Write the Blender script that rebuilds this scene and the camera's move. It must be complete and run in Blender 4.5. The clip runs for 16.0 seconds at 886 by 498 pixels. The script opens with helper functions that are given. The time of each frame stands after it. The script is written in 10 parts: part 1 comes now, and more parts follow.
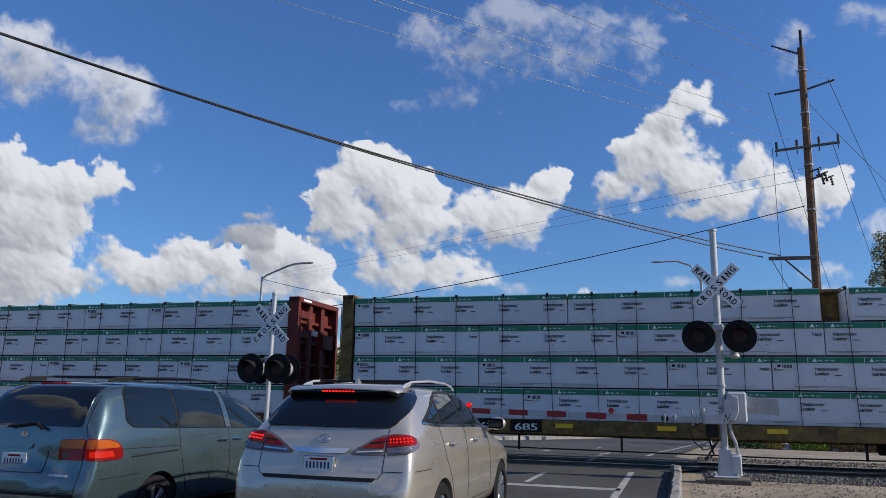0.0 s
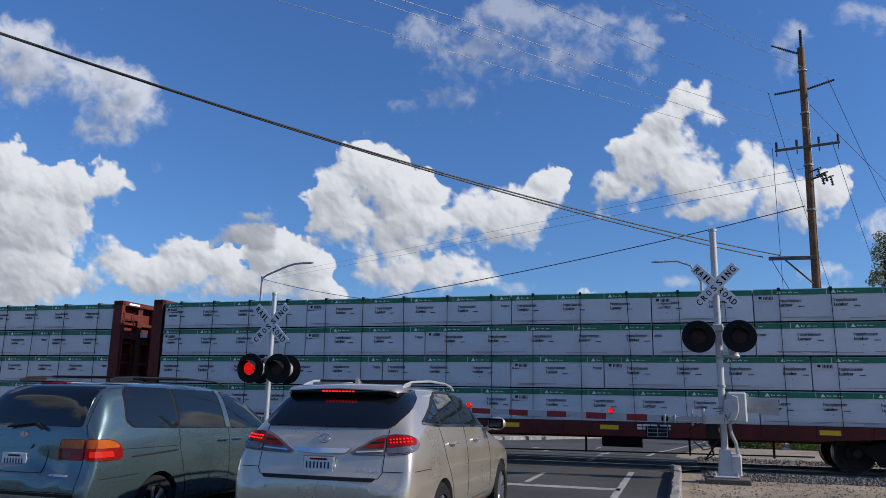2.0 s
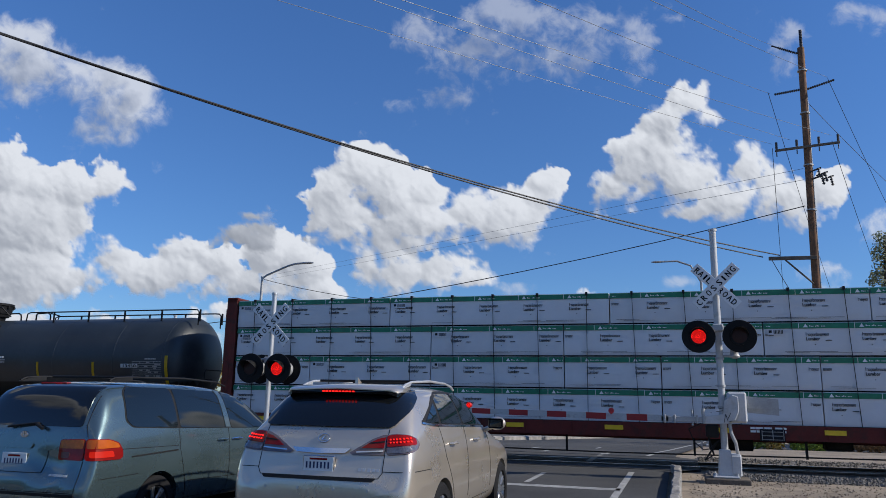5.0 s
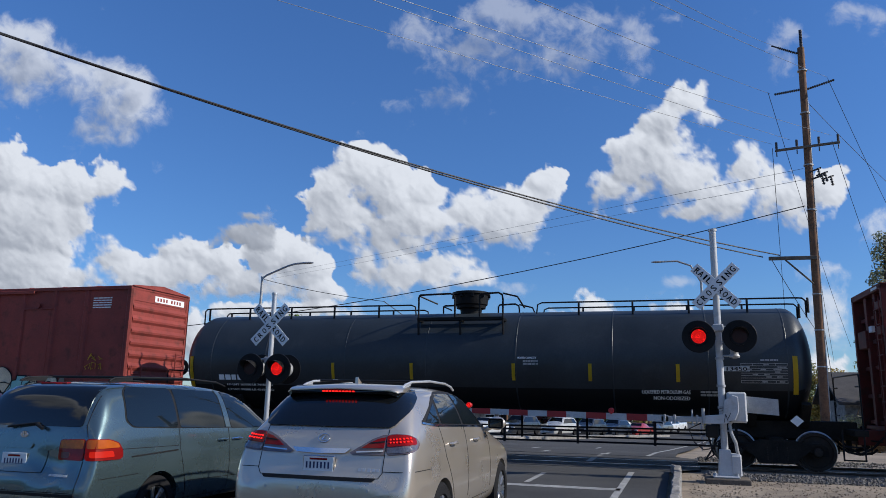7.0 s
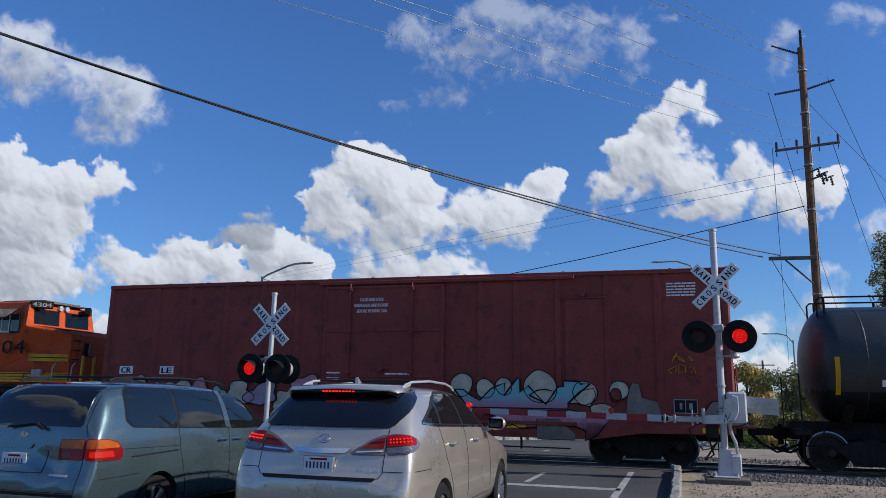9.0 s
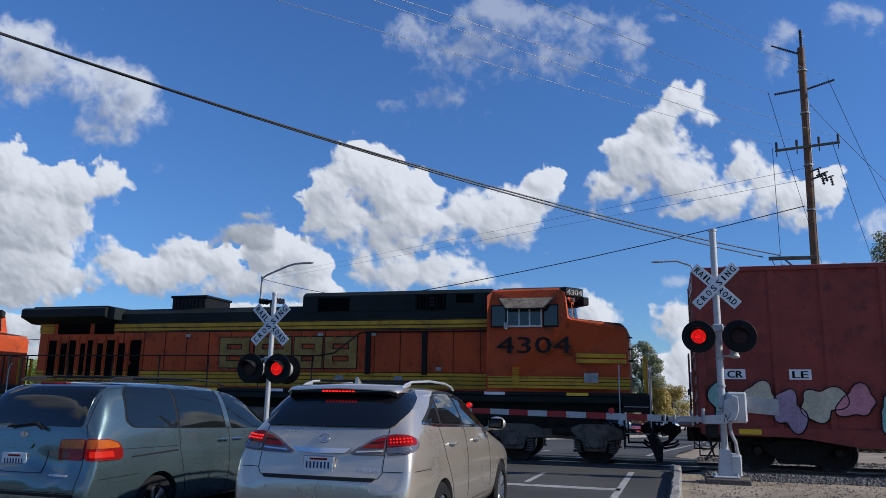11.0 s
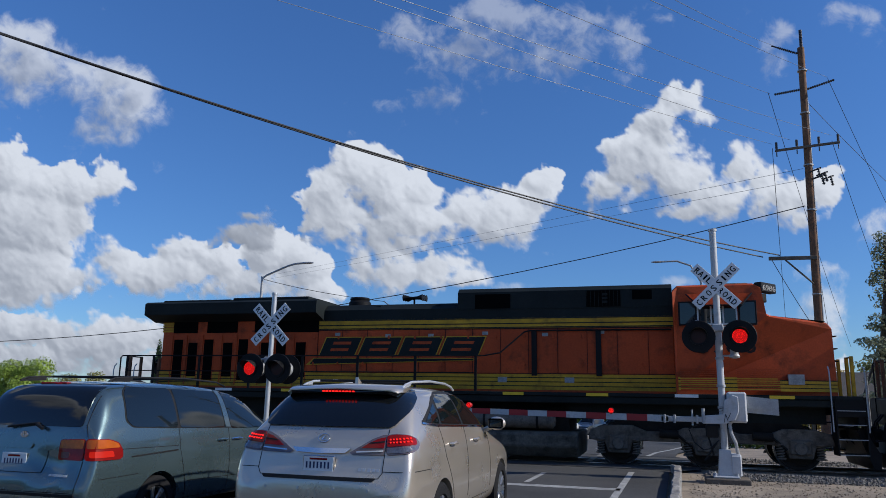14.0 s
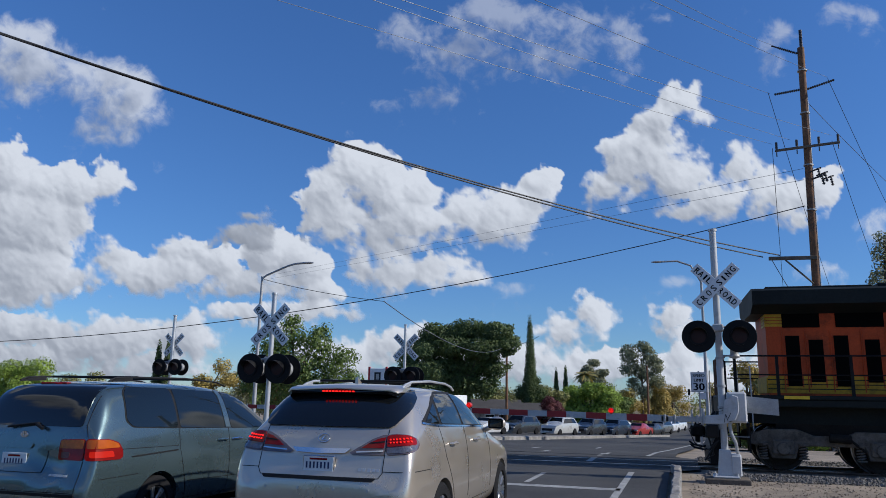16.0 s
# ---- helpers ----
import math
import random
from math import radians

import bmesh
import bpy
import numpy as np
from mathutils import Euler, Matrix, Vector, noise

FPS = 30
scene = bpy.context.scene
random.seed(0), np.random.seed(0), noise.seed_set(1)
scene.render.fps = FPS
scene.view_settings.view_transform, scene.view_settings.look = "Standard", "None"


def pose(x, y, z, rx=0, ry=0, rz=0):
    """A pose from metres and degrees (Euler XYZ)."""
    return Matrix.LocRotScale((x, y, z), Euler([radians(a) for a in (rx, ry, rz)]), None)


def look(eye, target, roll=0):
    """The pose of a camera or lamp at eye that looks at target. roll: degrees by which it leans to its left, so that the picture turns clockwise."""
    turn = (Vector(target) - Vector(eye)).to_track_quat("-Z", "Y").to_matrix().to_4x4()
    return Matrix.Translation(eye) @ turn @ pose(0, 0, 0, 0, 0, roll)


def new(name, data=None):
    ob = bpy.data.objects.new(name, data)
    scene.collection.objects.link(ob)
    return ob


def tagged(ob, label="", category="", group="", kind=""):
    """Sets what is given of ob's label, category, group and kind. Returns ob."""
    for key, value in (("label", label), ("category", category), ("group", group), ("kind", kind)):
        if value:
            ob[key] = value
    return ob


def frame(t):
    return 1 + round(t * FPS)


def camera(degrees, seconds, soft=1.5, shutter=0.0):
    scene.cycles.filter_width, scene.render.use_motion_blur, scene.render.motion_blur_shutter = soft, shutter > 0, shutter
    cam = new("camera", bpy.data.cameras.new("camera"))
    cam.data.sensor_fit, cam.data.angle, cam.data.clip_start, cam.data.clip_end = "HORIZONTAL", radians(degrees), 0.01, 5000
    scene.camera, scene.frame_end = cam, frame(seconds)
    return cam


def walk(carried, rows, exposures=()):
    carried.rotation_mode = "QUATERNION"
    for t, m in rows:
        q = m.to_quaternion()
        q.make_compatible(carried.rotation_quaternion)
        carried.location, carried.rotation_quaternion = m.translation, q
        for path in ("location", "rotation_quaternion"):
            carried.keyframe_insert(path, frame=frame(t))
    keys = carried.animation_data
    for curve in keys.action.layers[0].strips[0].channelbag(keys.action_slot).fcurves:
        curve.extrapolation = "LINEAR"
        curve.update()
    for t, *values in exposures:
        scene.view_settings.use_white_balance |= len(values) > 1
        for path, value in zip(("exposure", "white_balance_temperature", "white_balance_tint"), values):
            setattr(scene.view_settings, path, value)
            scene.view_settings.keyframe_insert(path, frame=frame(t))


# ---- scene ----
from mathutils.bvhtree import BVHTree

# ---------------------------------------------------------------- camera
cam = camera(62.19, 16.0, soft=0.8)
EYE = Vector((0.0, 0.0, 1.574))
YAW, PITCH = radians(-17.73), radians(11.466)
AIM = Vector((math.sin(YAW) * math.cos(PITCH), math.cos(YAW) * math.cos(PITCH), math.sin(PITCH)))
STAND = look(EYE, EYE + AIM, 0.974)
walk(cam, [(0.0, STAND), (16.0, STAND)],
     exposures=[(0.0, 0.0, 6600, 10), (4.0, 0.0, 6500, 10), (7.0, 0.0, 6330, 10), (12.0, -0.04, 6250, 10), (16.0, -0.13, 6180, 10)])

# ---------------------------------------------------------------- sun and sky
SUN_EL, SUN_AZ = radians(31.5), radians(84.5)   # azimuth clockwise from +y
world = bpy.data.worlds.new("sky")
scene.world = world
world.use_nodes = True
wn = world.node_tree
sky = wn.nodes.new("ShaderNodeTexSky")
sky.sky_type = "NISHITA"
sky.sun_disc = False
sky.sun_elevation, sky.sun_rotation = SUN_EL, SUN_AZ
sky.altitude, sky.air_density, sky.dust_density, sky.ozone_density = 50, 1.0, 0.1, 4.0
rich = wn.nodes.new("ShaderNodeHueSaturation")
rich.inputs["Saturation"].default_value = 1.06
rich.inputs["Hue"].default_value = 0.500
wn.links.new(sky.outputs[0], rich.inputs["Color"])
cool = wn.nodes.new("ShaderNodeMix")
cool.data_type, cool.blend_type = "RGBA", "MULTIPLY"
cool.inputs["Factor"].default_value = 1.0
cool.inputs["B"].default_value = (0.70, 0.93, 1.24, 1)   # clean, dry air
wn.links.new(rich.outputs[0], cool.inputs["A"])
height = wn.nodes.new("ShaderNodeSeparateXYZ")
wn.links.new(wn.nodes.new("ShaderNodeTexCoord").outputs["Generated"], height.inputs[0])
haze = wn.nodes.new("ShaderNodeMapRange")
for slot, value in (("From Min", 0.08), ("From Max", 0.55), ("To Min", 0.84), ("To Max", 1.08)):
    haze.inputs[slot].default_value = value
wn.links.new(height.outputs["Z"], haze.inputs["Value"])
depth = wn.nodes.new("ShaderNodeVectorMath")
depth.operation = "SCALE"
wn.links.new(cool.outputs["Result"], depth.inputs[0])
wn.links.new(haze.outputs["Result"], depth.inputs["Scale"])
wn.links.new(depth.outputs[0], wn.nodes["Background"].inputs[0])
wn.nodes["Background"].inputs[1].default_value = 0.108
sun = new("sun", bpy.data.lights.new("sun", "SUN"))
sun.data.energy, sun.data.angle, sun.data.color = 4.7, radians(0.6), (1.0, 0.93, 0.82)
SUN_DIR = Vector((math.sin(SUN_AZ) * math.cos(SUN_EL), math.cos(SUN_AZ) * math.cos(SUN_EL), math.sin(SUN_EL)))
sun.matrix_world = look(SUN_DIR * 60, (0, 0, 0))


# ---------------------------------------------------------------- materials
def node(nt, kind, **values):
    n = nt.nodes.new(kind)
    for k, v in values.items():
        n.inputs[k].default_value = v
    return n


def blank(name):
    m = bpy.data.materials.new(name)
    m.use_nodes = True
    return m, m.node_tree, m.node_tree.nodes["Principled BSDF"]


def tone(c, k):
    return (min(1, c[0] * k), min(1, c[1] * k), min(1, c[2] * k), 1)


def surface(name, color, rough=0.5, metal=0.0, vary=0.2, scale=3.0, bump=0.1, fine=40.0, dirt=None, dirt_amount=0.5,
            coat=0.0, island=0.0, spread=0.0, spec=0.5):
    """Colour with broad stains and fine grain, rough and bumped at the same two scales."""
    m, nt, bs = blank(name)
    co = nt.nodes.new("ShaderNodeTexCoord")
    broad = node(nt, "ShaderNodeTexNoise", Scale=scale, Detail=5.0, Roughness=0.6)
    grain = node(nt, "ShaderNodeTexNoise", Scale=fine, Detail=4.0, Roughness=0.65)
    for n in (broad, grain):
        nt.links.new(co.outputs["Object"], n.inputs["Vector"])
    ramp = nt.nodes.new("ShaderNodeValToRGB")
    ramp.color_ramp.elements[0].position, ramp.color_ramp.elements[1].position = 0.3, 0.7
    ramp.color_ramp.elements[0].color, ramp.color_ramp.elements[1].color = tone(color, 1 - vary), tone(color, 1 + vary)
    nt.links.new(broad.outputs["Fac"], ramp.inputs["Fac"])
    mix = nt.nodes.new("ShaderNodeMix")
    mix.data_type, mix.blend_type = "RGBA", "OVERLAY"
    mix.inputs["Factor"].default_value = min(1.0, vary * 1.5)
    nt.links.new(ramp.outputs["Color"], mix.inputs["A"])
    nt.links.new(grain.outputs["Fac"], mix.inputs["B"])
    last = mix.outputs["Result"]
    if dirt:
        spots = node(nt, "ShaderNodeTexNoise", Scale=scale * 2.3, Detail=8.0, Roughness=0.7)
        nt.links.new(co.outputs["Object"], spots.inputs["Vector"])
        edge = node(nt, "ShaderNodeMapRange", **{"From Min": 0.62 - 0.25 * dirt_amount, "From Max": 0.72})
        nt.links.new(spots.outputs["Fac"], edge.inputs["Value"])
        over = nt.nodes.new("ShaderNodeMix")
        over.data_type = "RGBA"
        nt.links.new(edge.outputs["Result"], over.inputs["Factor"])
        nt.links.new(last, over.inputs["A"])
        over.inputs["B"].default_value = (*dirt, 1)
        last = over.outputs["Result"]
    if island or spread:
        hsv = nt.nodes.new("ShaderNodeHueSaturation")
        src = nt.nodes.new("ShaderNodeNewGeometry").outputs["Random Per Island"] if island else nt.nodes.new("ShaderNodeObjectInfo").outputs["Random"]
        amount = island or spread
        mr = node(nt, "ShaderNodeMapRange", **{"To Min": 1 - amount, "To Max": 1 + amount})
        nt.links.new(src, mr.inputs["Value"])
        nt.links.new(mr.outputs["Result"], hsv.inputs["Value"])
        nt.links.new(last, hsv.inputs["Color"])
        last = hsv.outputs["Color"]
    nt.links.new(last, bs.inputs["Base Color"])
    rr = node(nt, "ShaderNodeMapRange", **{"To Min": max(0.03, rough - 0.12), "To Max": min(1, rough + 0.12)})
    nt.links.new(broad.outputs["Fac"], rr.inputs["Value"])
    nt.links.new(rr.outputs["Result"], bs.inputs["Roughness"])
    bs.inputs["Metallic"].default_value = metal
    bs.inputs["Specular IOR Level"].default_value = spec
    bs.inputs["Coat Weight"].default_value = coat
    bs.inputs["Coat Roughness"].default_value = 0.06
    if bump:
        b = node(nt, "ShaderNodeBump", Strength=bump, Distance=0.02)
        nt.links.new(grain.outputs["Fac"], b.inputs["Height"])
        nt.links.new(b.outputs["Normal"], bs.inputs["Normal"])
    return m


def glow(name, color, strength):
    m, nt, bs = blank(name)
    bs.inputs["Base Color"].default_value = tone(color, 0.2)
    bs.inputs["Emission Color"].default_value = (*color, 1)
    bs.inputs["Emission Strength"].default_value = strength
    bs.inputs["Specular IOR Level"].default_value = 0.15
    return m


def glass(name, color, rough=0.03):
    """Dark tinted automotive glass: a glossy coat over a nearly black body."""
    m, nt, bs = blank(name)
    bs.inputs["Base Color"].default_value = (*color, 1)
    bs.inputs["Roughness"].default_value = rough
    bs.inputs["IOR"].default_value = 1.55
    bs.inputs["Specular IOR Level"].default_value = 0.62
    return m


M = {}
M["asphalt"] = surface("asphalt", (0.066, 0.066, 0.066), 0.9, 0, 0.3, 0.35, 0.5, 60, (0.075, 0.072, 0.07), 0.3, spec=0.25)
M["dirt"] = surface("dirt", (0.27, 0.22, 0.165), 0.95, 0, 0.3, 0.5, 0.8, 14, (0.10, 0.08, 0.06), 0.5)
M["concrete"] = surface("concrete", (0.30, 0.285, 0.26), 0.9, 0, 0.25, 1.6, 0.5, 30, (0.10, 0.092, 0.085), 0.9)
M["panel"] = surface("crossing_concrete", (0.05, 0.05, 0.052), 0.85, 0, 0.3, 1.0, 0.4, 30, (0.025, 0.025, 0.025), 0.5, spec=0.2)
M["ballast"] = surface("ballast", (0.115, 0.109, 0.102), 0.9, 0, 0.35, 9, 0.4, 30, island=0.5)
M["rail"] = surface("rail_steel", (0.10, 0.075, 0.06), 0.6, 0.6, 0.3, 2, 0.3, 30)
M["railtop"] = surface("polished_rail", (0.55, 0.54, 0.52), 0.25, 1.0, 0.1, 2, 0.05, 30)
M["tie"] = surface("wooden_tie", (0.07, 0.055, 0.045), 0.9, 0, 0.3, 3, 0.6, 30)
M["paintline"] = surface("road_paint", (0.36, 0.36, 0.345), 0.8, 0, 0.2, 2, 0.3, 40, (0.14, 0.135, 0.13), 0.75)
M["wrap"] = surface("lumber_wrap", (0.60, 0.62, 0.655), 0.42, 0, 0.05, 1.2, 0.25, 5, spread=0.06)
M["wrapgreen"] = surface("green_print", (0.006, 0.165, 0.09), 0.4, 0, 0.15, 3, 0.15, 6)
M["ink"] = surface("black_ink", (0.012, 0.012, 0.015), 0.6, 0, 0.2, 6, 0, 30, spec=0.2)
M["whiteink"] = surface("white_ink", (0.75, 0.76, 0.76), 0.6, 0, 0.1, 6, 0, 30)
M["strap"] = surface("strap", (0.012, 0.012, 0.014), 0.5, 0.0, 0.2, 6, 0, 30, spec=0.3)
M["carred"] = surface("freight_red", (0.12, 0.022, 0.018), 0.65, 0, 0.25, 1.6, 0.15, 30, (0.05, 0.025, 0.02), 0.5, spec=0.25)
# dark spots are sill grime plus shade under the load, put into the colour
M["caryellow"] = surface("freight_tan", (0.27, 0.165, 0.05), 0.7, 0, 0.3, 1.2, 0.15, 30, (0.03, 0.024, 0.02), 1.1, spec=0.25)
M["boxred"] = surface("boxcar_red", (0.235, 0.044, 0.034), 0.62, 0, 0.2, 1.1, 0.12, 26, (0.10, 0.03, 0.022), 0.35, spec=0.3)
M["reflect"] = surface("yellow_reflector", (0.78, 0.50, 0.02), 0.35, 0, 0.1, 4, 0, 30)
M["underframe"] = surface("grimy_steel", (0.020, 0.018, 0.016), 0.85, 0.0, 0.35, 2.5, 0.3, 30, (0.03, 0.024, 0.02), 0.35, spec=0.12)
M["wheel"] = surface("wheel_steel", (0.032, 0.026, 0.022), 0.7, 0.0, 0.3, 4, 0.2, 30, (0.05, 0.032, 0.024), 0.35, spec=0.15)
M["tread"] = surface("wheel_tread", (0.35, 0.34, 0.33), 0.3, 1.0, 0.1, 4, 0.0, 30)
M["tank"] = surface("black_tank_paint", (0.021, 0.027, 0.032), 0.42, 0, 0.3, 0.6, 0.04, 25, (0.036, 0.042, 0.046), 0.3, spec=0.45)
M["tanklow"] = surface("jet_black_tank_low", (0.006, 0.007, 0.008), 0.5, 0, 0.3, 0.6, 0.04, 25, spec=0.25)
M["orange"] = surface("orange_paint", (0.46, 0.070, 0.018), 0.55, 0, 0.2, 0.8, 0.06, 25, (0.12, 0.030, 0.012), 0.4, spec=0.2)
M["darkgreen"] = surface("dark_green_paint", (0.014, 0.018, 0.018), 0.6, 0, 0.3, 1.0, 0.06, 25, spec=0.14)
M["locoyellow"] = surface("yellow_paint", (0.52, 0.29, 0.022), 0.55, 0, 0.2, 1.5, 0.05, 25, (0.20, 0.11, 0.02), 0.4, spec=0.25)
M["black"] = surface("black_paint", (0.007, 0.007, 0.008), 0.55, 0, 0.3, 2, 0.05, 30, spec=0.18)
# near black that stands in for the shade inside openings and gaps
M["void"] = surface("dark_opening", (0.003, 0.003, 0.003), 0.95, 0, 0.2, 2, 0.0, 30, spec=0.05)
M["galv"] = surface("galvanised_steel", (0.36, 0.365, 0.37), 0.5, 0.25, 0.15, 5, 0.08, 40)
M["whitepaint"] = surface("white_paint", (0.74, 0.75, 0.76), 0.5, 0, 0.08, 2, 0.06, 30, (0.40, 0.38, 0.35), 0.35)
M["silver"] = surface("silver_paint", (0.50, 0.51, 0.52), 0.4, 0.5, 0.1, 3, 0.05, 30)
M["signwhite"] = surface("sign_sheeting", (0.66, 0.68, 0.70), 0.35, 0, 0.06, 3, 0.02, 30)
M["signred"] = surface("red_sheeting", (0.45, 0.02, 0.025), 0.4, 0, 0.1, 3, 0.02, 30)
M["mastpaint"] = surface("pale_grey_mast_paint", (0.46, 0.47, 0.48), 0.5, 0.0, 0.1, 2, 0.06, 30, (0.34, 0.33, 0.31), 0.35)
M["kerbstone"] = surface("worn_painted_kerb", (0.32, 0.31, 0.295), 0.9, 0, 0.3, 3.0, 0.7, 25, (0.12, 0.11, 0.10), 1.2, spec=0.2)
M["timber"] = surface("grey_timber", (0.13, 0.11, 0.09), 0.9, 0, 0.3, 3, 0.5, 25, spec=0.2)
M["wornmark"] = surface("worn_tan_mark", (0.30, 0.19, 0.055), 0.6, 0, 0.25, 2, 0.05, 25, (0.20, 0.07, 0.02), 0.6, spec=0.2)
M["porcelain"] = surface("dark_brown_insulator", (0.035, 0.030, 0.030), 0.4, 0, 0.2, 6, 0.0, 30)
M["wood"] = surface("pole_wood", (0.17, 0.085, 0.045), 0.85, 0, 0.3, 2, 0.5, 20, (0.07, 0.04, 0.025), 0.6)
M["powerline"] = surface("power_line", (0.10, 0.105, 0.115), 0.5, 0.0, 0.1, 2, 0, 30)
M["wire"] = surface("wire", (0.02, 0.02, 0.022), 0.6, 0.2, 0.1, 2, 0, 30)
M["dullink"] = surface("faded_white_stencil", (0.30, 0.30, 0.295), 0.7, 0, 0.3, 6, 0, 30)
M["champagne"] = surface("champagne_metallic", (0.60, 0.53, 0.44), 0.30, 0.70, 0.03, 2, 0.0, 500, coat=1.0)
M["van"] = surface("teal_grey_metallic", (0.115, 0.172, 0.188), 0.27, 0.72, 0.05, 2, 0.0, 500, coat=1.0)
M["autoglass"] = glass("tinted_glass", (0.006, 0.007, 0.008))
M["sideglass"] = glass("side_glass", (0.006, 0.009, 0.010))
M["chrome"] = surface("chrome", (0.75, 0.76, 0.77), 0.08, 1.0, 0.02, 2, 0, 30)
M["rubber"] = surface("tyre_rubber", (0.012, 0.012, 0.013), 0.9, 0, 0.2, 8, 0.2, 60, spec=0.2)
M["plastic"] = surface("black_plastic", (0.011, 0.011, 0.012), 0.6, 0, 0.15, 8, 0.1, 80, spec=0.25)
M["rim"] = surface("alloy", (0.45, 0.46, 0.47), 0.3, 0.9, 0.1, 8, 0, 30)
M["taillight"] = surface("red_lens", (0.24, 0.007, 0.006), 0.12, 0, 0.1, 8, 0, 30, coat=0.12, spec=0.25)
M["smokelens"] = surface("smoked_lens", (0.13, 0.10, 0.11), 0.1, 0, 0.1, 8, 0, 30, coat=0.8)
M["amber"] = surface("amber_lens", (0.40, 0.085, 0.010), 0.15, 0, 0.1, 8, 0, 30, coat=0.12, spec=0.25)
M["smokeclear"] = surface("smoky_clear_lens", (0.14, 0.14, 0.16), 0.1, 0.3, 0.2, 30, 0, 60, coat=0.8)
M["dullreverse"] = surface("dull_pink_lens", (0.16, 0.05, 0.045), 0.2, 0, 0.2, 30, 0, 60, coat=0.1, spec=0.25)
M["amberdull"] = surface("unlit_amber_lens", (0.42, 0.11, 0.010), 0.15, 0, 0.2, 30, 0, 60, coat=0.12, spec=0.25)
M["redlit"] = glow("glowing_red_lens", (0.55, 0.006, 0.004), 0.18)
M["brakesoft"] = glow("lit_van_brake_lens", (1.0, 0.025, 0.008), 0.42)
M["clearlens"] = surface("clear_lens", (0.45, 0.45, 0.47), 0.1, 0.2, 0.1, 8, 0, 30, coat=0.8)
M["brake"] = glow("lit_brake_lamp", (1.0, 0.016, 0.012), 1.5)
M["hoodgrey"] = surface("dull_hood_paint", (0.035, 0.035, 0.037), 0.7, 0, 0.2, 8, 0.05, 30, spec=0.2)
M["led"] = glow("lit_signal_lamp", (1.0, 0.012, 0.010), 1.7)
led_nt = M["led"].node_tree
led_bs = led_nt.nodes["Principled BSDF"]
led_bs.inputs["Base Color"].default_value = (0.10, 0.002, 0.002, 1)
led_co = led_nt.nodes.new("ShaderNodeTexCoord")
led_cells = node(led_nt, "ShaderNodeTexVoronoi", Scale=42.0, Randomness=0.25)
led_step = node(led_nt, "ShaderNodeMapRange", **{"From Min": 0.15, "From Max": 0.55, "To Min": 2.6, "To Max": 0.45})
led_nt.links.new(led_co.outputs["Object"], led_cells.inputs["Vector"])
led_nt.links.new(led_cells.outputs["Distance"], led_step.inputs["Value"])
led_nt.links.new(led_step.outputs["Result"], led_bs.inputs["Emission Strength"])
# greyish sheeting, darkened further so the colour carries the arm's shade
M["armwhite"] = surface("shaded_white_sheeting", (0.40, 0.415, 0.43), 0.45, 0, 0.12, 4, 0.02, 30, (0.26, 0.26, 0.26), 0.3)
M["armred"] = surface("shaded_red_sheeting", (0.28, 0.012, 0.016), 0.45, 0, 0.12, 4, 0.02, 30)
M["deadled"] = surface("unlit_signal_lens", (0.022, 0.004, 0.004), 0.4, 0, 0.1, 8, 0, 30, spec=0.3)
M["bark"] = surface("bark", (0.10, 0.075, 0.055), 0.9, 0, 0.3, 3, 0.6, 15)


# ---------------------------------------------------------------- mesh helpers
def finish(name, bm, material, parent=None, label="", smooth=False):
    me = bpy.data.meshes.new(name)
    bm.to_mesh(me)
    bm.free()
    for mat in material if isinstance(material, (list, tuple)) else (material,):
        me.materials.append(mat)
    if smooth:
        me.polygons.foreach_set("use_smooth", [True] * len(me.polygons))
        me.set_sharp_from_angle(angle=radians(smooth if smooth is not True else 35))
    ob = new(name, me)
    if parent is not None:
        ob.parent = parent
    if label:
        tagged(ob, label=label)
    return ob


def part(name, bm, material, parent, label="", smooth=False):
    return finish(name, bm, material, parent, label, smooth)


def apart(name, bm, material, parent, label="", smooth=False):
    """Each loose piece of a bmesh as a part of its own; gives back the first."""
    bm.verts.index_update()
    left, first = set(bm.verts), None
    for start in list(bm.verts):
        if start not in left:
            continue
        heap, isle = [start], []
        left.discard(start)
        while heap:
            v = heap.pop()
            isle.append(v)
            for e in v.link_edges:
                o = e.other_vert(v)
                if o in left:
                    left.discard(o)
                    heap.append(o)
        b2 = bmesh.new()
        made = {v: b2.verts.new(v.co) for v in isle}
        for f in {f for v in isle for f in v.link_faces}:
            b2.faces.new([made[v] for v in f.verts])
        ob = part(name, b2, material, parent, label, smooth)
        first = first or ob
    bm.free()
    return first


def same(name, data, parent, m, label=""):
    """Another object on mesh data that is already built."""
    ob = new(name, data)
    ob.parent = parent
    ob.matrix_basis = m
    if label:
        tagged(ob, label=label)
    return ob


def proto(ob):
    """The mesh of an object that only served to build it."""
    me = ob.data
    bpy.data.objects.remove(ob)
    return me


def thing(name, m, label, category, group="", kind=""):
    ob = new(name)
    ob.empty_display_size = 0.2
    ob.matrix_basis = m
    return tagged(ob, label, category, group, kind)


